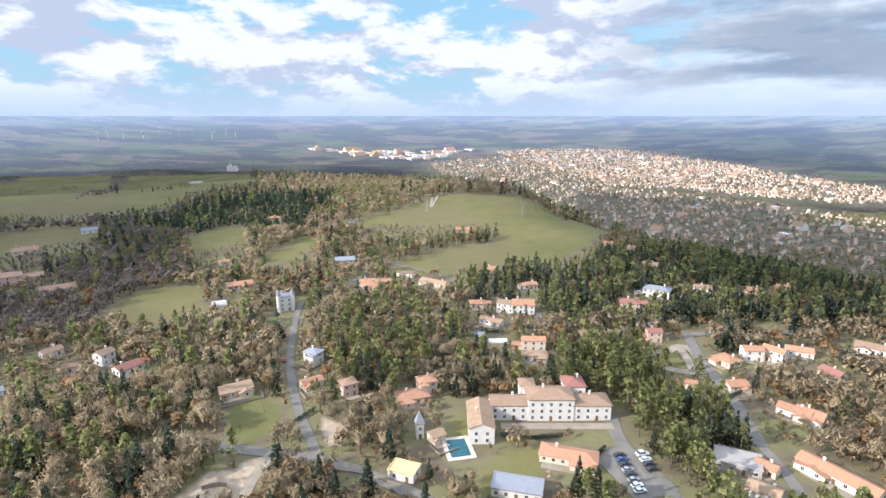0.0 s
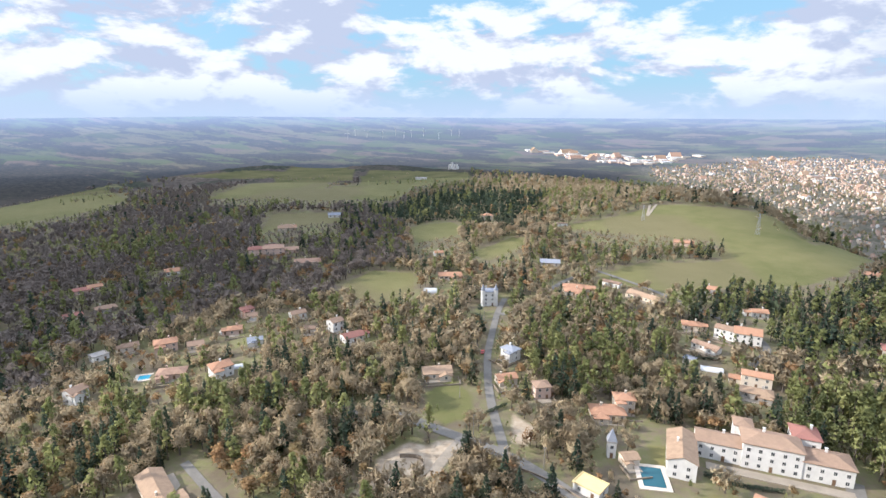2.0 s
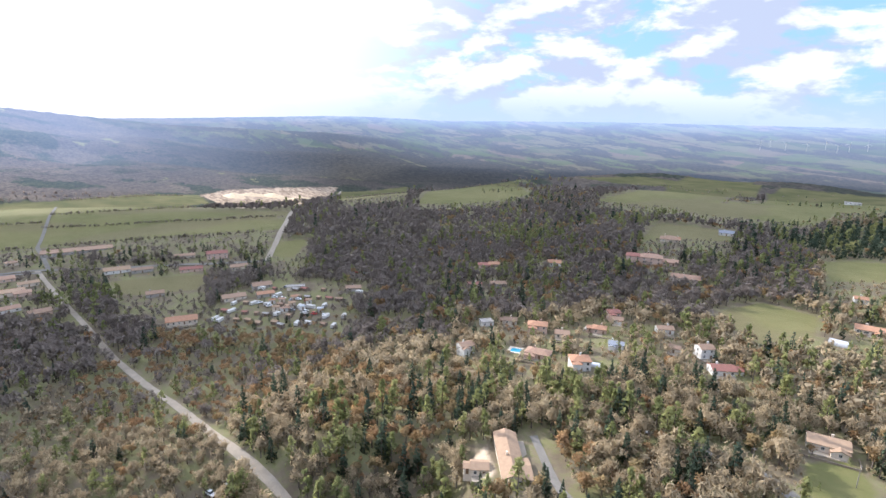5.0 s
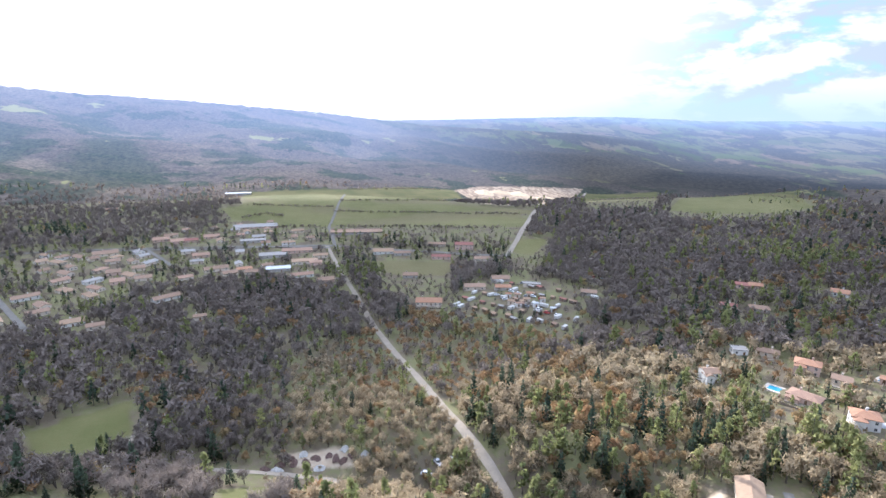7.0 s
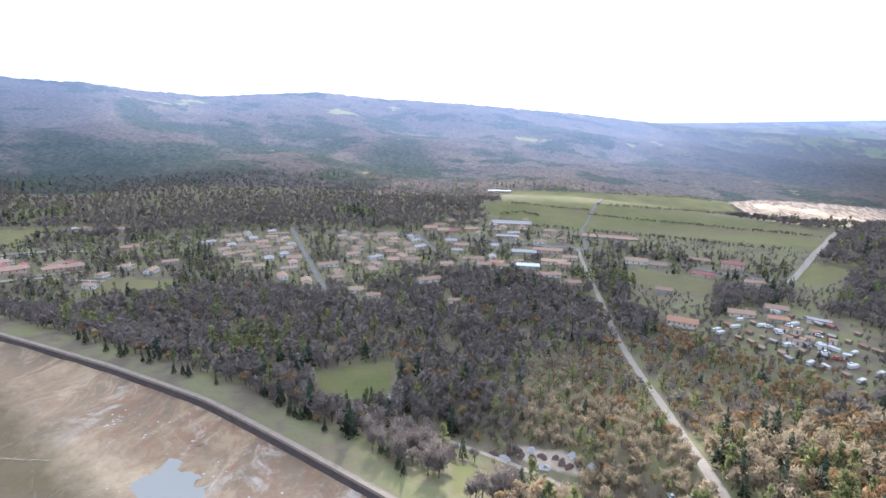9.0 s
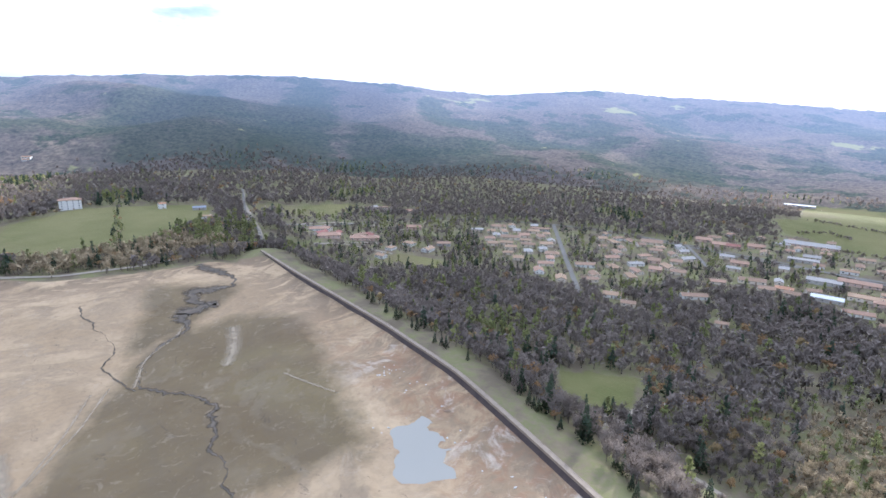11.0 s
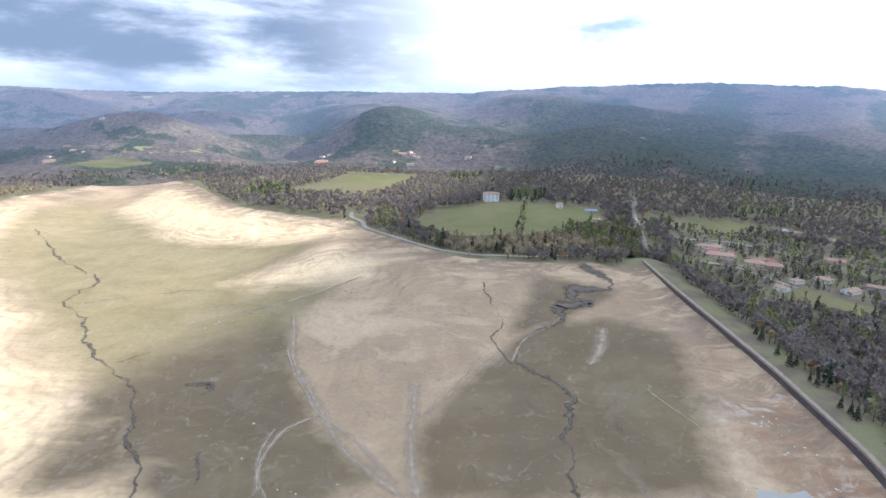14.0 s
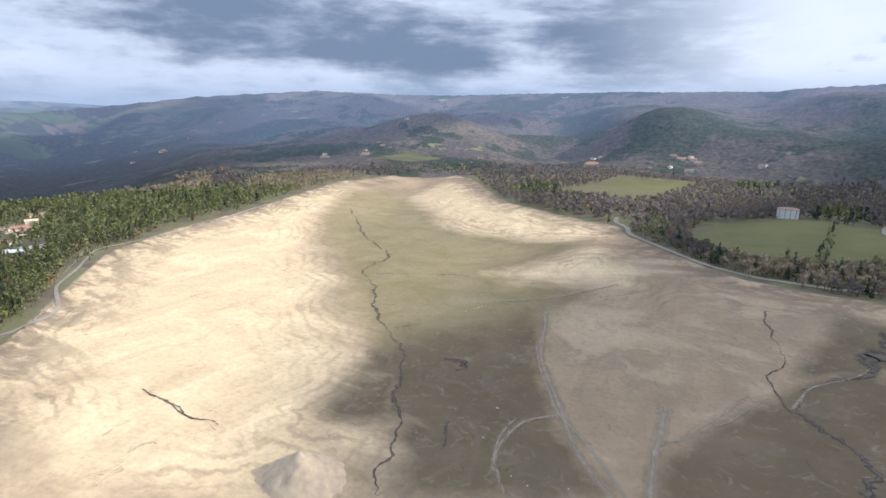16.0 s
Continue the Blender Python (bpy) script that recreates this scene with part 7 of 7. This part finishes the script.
def grove(name, kind, xy, h, n, label, seed, even=0.0):
    """Many trees of one kind joined into one stand."""
    if len(xy) == 0:
        return
    rs = np.random.RandomState(seed)
    shapes = []
    for _ in range(8):
        w, c = tree_shape(kind, rs, n, False)
        if n < 50:
            w = w[:0]
        shapes.append((np.concatenate([w, c]), len(w)))
    pick = rs.randint(0, 8, len(xy))
    tris, ids, tint, face = [], [], [], []
    zz = height(xy[:, 0], xy[:, 1])
    tone = np.clip(rs.normal(0.5, 0.22 * (1 - 0.6 * even), len(xy)), 0.02, 0.98)
    for s in range(8):
        k = np.where(pick == s)[0]
        t, nw = shapes[s]
        a = rs.uniform(0, 6.28, len(k))
        ca, sa = np.cos(a)[:, None, None], np.sin(a)[:, None, None]
        wide = rs.uniform(*((0.8, 1.1) if kind in ("pine", "fir") else (0.95, 1.35)), len(k))[:, None, None] * h[k][:, None, None]
        x = (t[None, ..., 0] * ca - t[None, ..., 1] * sa) * wide + xy[k, 0][:, None, None]
        y = (t[None, ..., 0] * sa + t[None, ..., 1] * ca) * wide + xy[k, 1][:, None, None]
        z = t[None, ..., 2] * h[k][:, None, None] + zz[k][:, None, None] - 0.15
        tris.append(np.stack([x, y, z], -1).reshape(-1, 3, 3))
        ids.append(np.tile(np.arange(len(t)) >= nw, len(k)))
        tint.append(np.repeat(tone[k], len(t)))
        o = outward(t) * (1 - even) + np.array((0, 0, 1.0)) * even
        ca, sa = ca[..., 0], sa[..., 0]
        face.append(np.stack([o[None, :, 0] * ca - o[None, :, 1] * sa, o[None, :, 0] * sa + o[None, :, 1] * ca, np.broadcast_to(o[None, :, 2], (len(k), len(t)))], -1).reshape(-1, 3))
    me = tris_mesh(name, np.concatenate(tris), (BARK, LEAF[kind]), np.concatenate(ids), np.concatenate(tint), np.concatenate(face))
    tagged(new(name, me), label, "woods", kind="stuff")




def spots(seed, r0, r1, gap):
    """Jittered grid of tree places between two distances."""
    rs = np.random.RandomState(seed)
    g = np.arange(-r1, r1, gap)
    x, y = np.meshgrid(g, g)
    x, y = (x + rs.uniform(-.5, .5, x.shape) * gap).ravel(), (y + rs.uniform(-.5, .5, y.shape) * gap).ravel()
    r = np.hypot(x, y)
    k = (r > r0) & (r < r1)
    return x[k], y[k], rs


def wooded(x, y, rs):
    """Which kind of tree, if any, grows at each place."""
    r, psi = np.hypot(x, y), bearing(x, y)
    patch, fine = waves(x, y, 210, 21), waves(x, y, 60, 22)
    keep = np.full(x.shape, 0.92)
    p_pine = 0.20 + 0.28 * patch + 0.1 * fine
    p_fir = 0.07 + 0.12 * waves(x, y, 330, 23)
    p_oak = 0.08 + 0.15 * waves(x, y, 130, 24)
    north = (psi > 315) | (psi < 62)
    p_pine = np.where(north, p_pine - 0.07, p_pine)
    p_oak = np.where(north, p_oak + 0.10, p_oak)
    # tall dark stand on the shoulder of the hill, pine wood beside the hotel
    dark = (x > 20) & (x < 330) & (y > 300) & (y < 480)
    p_fir, p_pine = np.where(dark, 0.45, p_fir), np.where(dark, 0.40, p_pine)
    p_pine = np.where((x > 55) & (x < 130) & (y > 130) & (y < 260), 0.85, p_pine)
    p_pine = np.where((x > -62) & (x < -5) & (y > 215) & (y < 330), 0.5, p_pine)
    plantation = (x > -330) & (x < -150) & (y > 560) & (y < 790)
    p_fir = np.where(plantation, 0.8, p_fir)
    west = (psi > 62) & (psi < 160)
    near_west = west & (r < 330)
    p_pine, p_oak = np.where(near_west, p_pine * 0.45, p_pine), np.where(near_west, p_oak + 0.04, p_oak)
    below_dam = west & (psi > 105)
    p_pine = np.where(west & (r > 330), p_pine * 0.25, np.where(below_dam, p_pine * 0.3, p_pine))
    p_fir = np.where(west & (r > 330), p_fir * 0.4, p_fir)
    russet = (np.hypot(x + 320, y - 25) < 75) | (np.hypot(x + 215, y - 95) < 45)
    p_oak = np.where(russet, 0.6, np.where(west & (r > 420), 0.02, p_oak))
    shore = (psi > 212) & (psi < 262)
    p_pine = np.where(shore & (r < 1250), 0.9, p_pine)
    hills = (r > 900) & (psi > 95) & (psi < 250)
    p_pine = np.where(hills, np.clip(0.6 * waves(x, y, 520, 27) - 0.1, 0, 0.6), p_pine)
    p_fir = np.where(hills, 0.02, p_fir)
    p_oak = np.where(hills, 0.03, p_oak)
    slope = (psi > 95) & (psi < 160) & (r > 740) & (patch + 0.5 * fine + 1.5 * np.exp(-((psi - 122) / 16) ** 2) > 0.9)
    p_fir, p_pine = np.where(slope, 0.42, p_fir), np.where(slope, 0.05, p_pine)
    foot = (psi > 92) & (psi < 205) & (r > 640)
    # conifers stand in blocks among the leafless woods
    block_of = waves(x, y, 300, 61) + 0.35 * waves(x, y, 90, 63)
    p_fir = np.where(foot, np.where(block_of > 0.75, 0.55, 0.01), p_fir)
    p_pine = np.where(foot, np.where(block_of > 0.75, 0.35, 0.02), p_pine)
    deep = west & (r > 330) & (r <= 640)
    p_pine = np.where(deep, np.where(waves(x, y, 130, 62) > 0.7, 0.55, 0.03), p_pine)
    p_fir = np.where(deep, np.where(waves(x, y, 110, 64) > 0.85, 0.45, 0.015), p_fir)
    keep = np.where((fine > 0.75) & (r < 900), 0.35, keep)
    tall = np.where((psi > 90) & (psi < 230), 1 - 0.35 * smooth(650, 1100, r), 1 - 0.2 * smooth(700, 1150, r))
    scrub = (x > -345) & (x < -185) & (y > -85) & (y < 10 + 0.28 * (-185 - x))
    tall = np.where(scrub, 0.72, tall)
    keep = np.where(scrub, 0.95, keep)
    p_pine, p_fir = np.where(scrub, 0.10, p_pine), np.where(scrub, 0.02, p_fir)
    # open places
    d = inside_distance(x, y, SHORE)
    keep = np.where(d > -7, 0, keep)
    keep = np.where((line_distance(x, y, DAM) < 17), 0, keep)
    keep = np.where(area(x, y, MEADOWS) > -2.5, 0, keep)
    keep = np.where(area(x, y, BARES) > 0, 0.02, keep)
    # low hedges on the near side of the fields
    for reach, low in ((30, 0.32), (60, 0.4), (95, 0.5)):
        g = 1 + reach / np.maximum(r, 1.0)
        tall = np.where((r > 420) & ((psi < 110) | (psi > 315)) & (area(x * g, y * g, MEADOWS) > 0), np.minimum(tall, low), tall)
    yard = np.hypot(x + 430, y - 85) < 48
    keep, tall = np.where(yard, 0.4, keep), np.where(yard, 0.4, tall)
    # grass verge between the lane and the foot of the dam
    verge = (line_distance(x, y, LANE) < 15) & (x > np.interp(y, [q[1] for q in LANE], [q[0] for q in LANE]))
    keep = np.where(verge, 0.10, keep)
    for line, half in BELTS:
        b = line_distance(x, y, line) < half
        keep = np.where(b, 0.95, keep)
        p_fir, p_pine = np.where(b, 0.3, p_fir), np.where(b, 0.4, p_pine)
        tall = np.where(b, 0.5 if half < 6.5 else 0.85, tall)
    for p, w in LINES:
        lo, hi = p.min(0) - 20, p.max(0) + 20
        k = (x > lo[0]) & (x < hi[0]) & (y > lo[1]) & (y < hi[1])
        if k.any():
            near = line_distance(x[k], y[k], [tuple(q) for q in p[::2]] + [tuple(p[-1])])
            keep[k] = np.where(near < w / 2 + (4.5 if np.hypot(*p.mean(0)) < 270 else 1.6), 0, keep[k])
    for cx, cy, cr in CLEAR:
        # open ground round a building, a garden of few trees on its sunny side
        near = np.hypot(x - cx, y - cy)
        keep = np.where(near < cr, 0, keep)
        rr = math.hypot(cx, cy)
        g = min(22.0, 9 + 0.035 * rr)
        k = 1 - g * 0.6 / rr
        inside = np.hypot(x - cx * k, y - cy * k) < 0.6 * g + 0.25 * cr
        keep = np.where(inside, np.minimum(keep, 0.82), keep)
        tall = np.where(inside, np.minimum(tall, 0.5), tall)
    # hamlets stand among gardens and hedges
    gardens = ((psi > 118) & (psi < 158) & (r > 480) & (r < 740)) | ((psi > 78) & (psi < 118) & (r > 520) & (r < 760))
    p_pine, p_fir = np.where(gardens, 0.25, p_pine), np.where(gardens, 0.2, p_fir)
    keep, tall = np.where(gardens, keep * 0.95, keep), np.where(gardens, tall * 0.72, tall)
    # the open plain
    fall = knots(psi, 0, 1, 60, 1, 78, 1, 92, .3, 104, 0, 228, 0, 242, .8, 262, 1, 330, 1)
    copse = waves(x, y, 300, 31)
    west_woods = (psi > 25) & (psi < 80)
    r_edge = knots(psi, 0, 950, 20, 1150, 60, 1000, 235, 1100, 252, 980, 320, 620, 345, 700)
    keep = np.where((fall > 0.4) & (r > r_edge), np.where(copse > np.where(west_woods, 0.05, 0.45), 0.5, 0.03), keep)
    keep = np.where(r > 1000, keep * np.clip((1260 - r) / 260, 0, 1), keep)
    suburb = (psi > 318) & (psi < 352) & (r > 640) & (r < 1500)
    keep = np.where(suburb, np.maximum(keep, 0.55), keep)
    alive = rs.uniform(0, 1, x.shape) < keep
    u = rs.uniform(0, 1, x.shape)
    p_fir, p_pine, p_oak = (np.clip(p, 0, 1) for p in (p_fir, p_pine, p_oak))
    kind = np.where(u < p_fir, 3, np.where(u < p_fir + p_pine, 1, np.where(u < p_fir + p_pine + p_oak, 2, 0)))
    # Bearings of leafless woods that take the twig colour darkened for shade and haze
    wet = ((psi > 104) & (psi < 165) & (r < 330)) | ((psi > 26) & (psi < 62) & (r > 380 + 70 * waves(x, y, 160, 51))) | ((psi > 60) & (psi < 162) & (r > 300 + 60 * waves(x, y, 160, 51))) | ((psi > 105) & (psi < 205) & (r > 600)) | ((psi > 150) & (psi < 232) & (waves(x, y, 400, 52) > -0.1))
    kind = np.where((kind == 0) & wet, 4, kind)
    return np.where(alive, kind, -1), tall


KINDS = ("bare", "pine", "oak", "fir", "bare_shaded")
# The alder_woods stands are bare woods with shade painted into the twigs
NAMES = {"bare": "bare_woods", "bare_shaded": "alder_woods", "pine": "pine_woods", "oak": "oak_woods", "fir": "fir_woods"}
TALL = {"bare": (8, 14), "bare_shaded": (8, 14), "pine": (11, 18), "oak": (6, 11), "fir": (10, 19)}
TREE_WORD = {"bare": "leafless grey-brown deciduous tree", "bare_shaded": "leafless deciduous tree, twigs tinted for shade and haze", "pine": "tall green pine with a bare trunk", "oak": "oak holding russet dry leaves", "fir": "dark green conical fir"}


def seen_sector(x, y):
    psi = bearing(x, y)
    return (psi > 315) | (psi < 255)


def plant():
    for seed, r0, r1, gap, n in ((41, 100, 270, 4.9, 220), (42, 270, 620, 6.1, 66), (43, 620, 1260, 8.3, 32)):
        x, y, rs = spots(seed, r0, r1, gap)
        k = seen_sector(x, y)
        x, y = x[k], y[k]
        kind, tall = wooded(x, y, rs)
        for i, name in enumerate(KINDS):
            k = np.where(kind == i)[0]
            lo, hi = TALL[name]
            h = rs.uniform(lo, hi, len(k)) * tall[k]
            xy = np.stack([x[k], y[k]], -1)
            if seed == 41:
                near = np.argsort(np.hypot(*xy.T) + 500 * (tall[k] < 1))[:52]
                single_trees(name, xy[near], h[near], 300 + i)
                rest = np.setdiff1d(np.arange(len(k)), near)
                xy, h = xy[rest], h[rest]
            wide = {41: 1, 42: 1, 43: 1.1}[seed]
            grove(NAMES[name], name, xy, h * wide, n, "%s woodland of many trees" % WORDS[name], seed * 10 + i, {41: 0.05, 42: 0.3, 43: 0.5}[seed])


def undergrowth():
    """Brambles, broom and young growth between the trees of the village slope."""
    x, y, rs = spots(47, 118, 330, 4.3)
    k = seen_sector(x, y) & ((bearing(x, y) > 312) | (bearing(x, y) < 108))
    x, y = x[k], y[k]
    keep = np.where(waves(x, y, 55, 71) > -0.35, 0.85, 0.4)
    keep = np.where((inside_distance(x, y, SHORE) > -6) | (line_distance(x, y, DAM) < 20), 0, keep)
    keep = np.where(area(x, y, MEADOWS) > 0, 0.05, keep)
    keep = np.where(area(x, y, BARES) > 0, 0.04, keep)
    for p, w in LINES:
        lo, hi = p.min(0) - 12, p.max(0) + 12
        q = (x > lo[0]) & (x < hi[0]) & (y > lo[1]) & (y < hi[1])
        if q.any():
            keep[q] = np.where(line_distance(x[q], y[q], [tuple(c) for c in p]) < w / 2 + 1.8, 0, keep[q])
    for cx, cy, cr in CLEAR:
        near = np.hypot(x - cx, y - cy)
        keep = np.where(near < cr * 0.85, 0, np.where(near < cr + 5, np.minimum(keep, 0.4), keep))
    alive = rs.uniform(0, 1, x.shape) < keep
    x, y = x[alive], y[alive]
    u = rs.uniform(0, 1, x.shape) + 0.15 * waves(x, y, 90, 72)
    for kind, k, word in (("bare", u < 0.52, "grey-brown leafless"), ("oak", (u >= 0.52) & (u < 0.68), "russet"), ("pine", u >= 0.68, "olive-green")):
        xy = np.stack([x[k], y[k]], -1)
        grove("undergrowth", kind, xy, rs.uniform(1.6, 4.6, len(xy)), 26, "%s shrubs and brambles between the trees" % word, 470 + len(kind), 0.25)


def single_trees(name, xy, h, seed):
    rs = np.random.RandomState(seed)
    forms = []
    for _ in range(5):
        w, c = tree_shape(name, rs, 620, True)
        forms.append((tris_mesh("trunk", w, (BARK,)), tris_mesh("crown", c, (LEAF[name],), facing=outward(c))))
    for (x, y), hh in zip(xy, h):
        trunk, crown = forms[rs.randint(5)]
        root = new("tree")
        k = rs.uniform(0.85, 1.2)
        root.matrix_basis = stand(x, y, rs.uniform(0, 360)) @ Matrix.Diagonal((hh * k, hh * k, hh, 1))
        tagged(root, TREE_WORD[name], "tree", "trees near the lake")
        for nm, me in (("trunk", trunk), ("crown", crown)):
            new(nm, me).parent = root


def hedgerow(line, w):
    """A ragged row of bushes between two fields."""
    rs = np.random.RandomState(int(abs(line[0][0])))
    p = resample(line, 2.2)
    p = p[rs.uniform(0, 1, len(p)) < 0.93]
    for kind, share in (("bare_shaded", 0.75), ("pine", 0.25)):
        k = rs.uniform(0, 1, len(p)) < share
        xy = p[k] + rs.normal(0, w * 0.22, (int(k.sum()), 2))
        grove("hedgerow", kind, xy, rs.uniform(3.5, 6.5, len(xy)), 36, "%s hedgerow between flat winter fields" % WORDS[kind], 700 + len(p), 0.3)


plant()
undergrowth()


def dam_firs():
    """Dark bushy firs at the foot of the grassy bank."""
    rs = np.random.RandomState(31)
    xy = np.array([(-178.9, -303.1), (-177.0, -293.8), (-174.3, -273.1), (-173.5, -260.5), (-178.5, -263.2), (-173.9, -244.5), (-174.1, -239.4), (-171.9, -219.8), (-173.1, -215.0), (-172.4, -210.4), (-172.8, -192.9), (-176.5, -168.5), (-175.4, -165.3), (-166.3, -144.1), (-166.2, -141.1), (-166.1, -138.1), (-202.2, -160.3), (-162.6, -123.2), (-160.8, -95.4), (-159.7, -91.5), (-150.9, -80.4), (-153.5, -84.1), (-183.1, -96.6), (-199.7, -87.5)])
    single_trees("fir", xy, rs.uniform(6.0, 9.5, len(xy)), 55)


dam_firs()
hedgerow([(-963.2, -130.1), (-979.3, -35.8), (-1055.6, 71.9)], 4)
hedgerow([(-875.5, -129.7), (-851.9, 13.4), (-802.7, 157.7)], 4)
hedgerow([(-893.5, -272.1), (-897.0, -200.0), (-902.8, -136.3)], 4)
hedgerow([(-761.4, -210.5), (-758.3, -139.1)], 5)
hedgerow([(-745.5, -105.7), (-717.5, -26.5), (-676.0, 104.6)], 5)
hedgerow([(-1145.5, -148.1), (-1192.2, -43.4), (-1279.6, 59.9)], 4)
hedgerow([(-645.7, -64.9), (-608.6, -22.6), (-591.2, 66.7)], 5)
hedgerow([(-806.6, -255.2), (-839.8, -230.9), (-827.6, -202.4)], 4)


def town_trees():
    """Garden and street trees among the roofs of the town."""
    rs = np.random.RandomState(90)
    for kind, want in (("bare", 3000), ("pine", 1500)):
        xy = []
        for poly, share in ((TOWN_RIM, 0.55), (TOWN_CORE, 0.45)):
            a = np.array(poly, float)
            x, y = rs.uniform(a[:, 0].min(), a[:, 0].max(), want * 4), rs.uniform(a[:, 1].min(), a[:, 1].max(), want * 4)
            k = inside_distance(x, y, poly) > -40
            xy.append(np.stack([x[k], y[k]], -1)[:int(want * share)])
        xy = np.concatenate(xy)
        grove("town_trees", kind, xy, rs.uniform(8, 15, len(xy)), 16, "%s garden trees among distant town roofs" % WORDS[kind], 900 + len(kind), 0.5)


town_trees()

lattice_mast(91, 613, 22.0)
lattice_mast(-19, 650, 18.0)
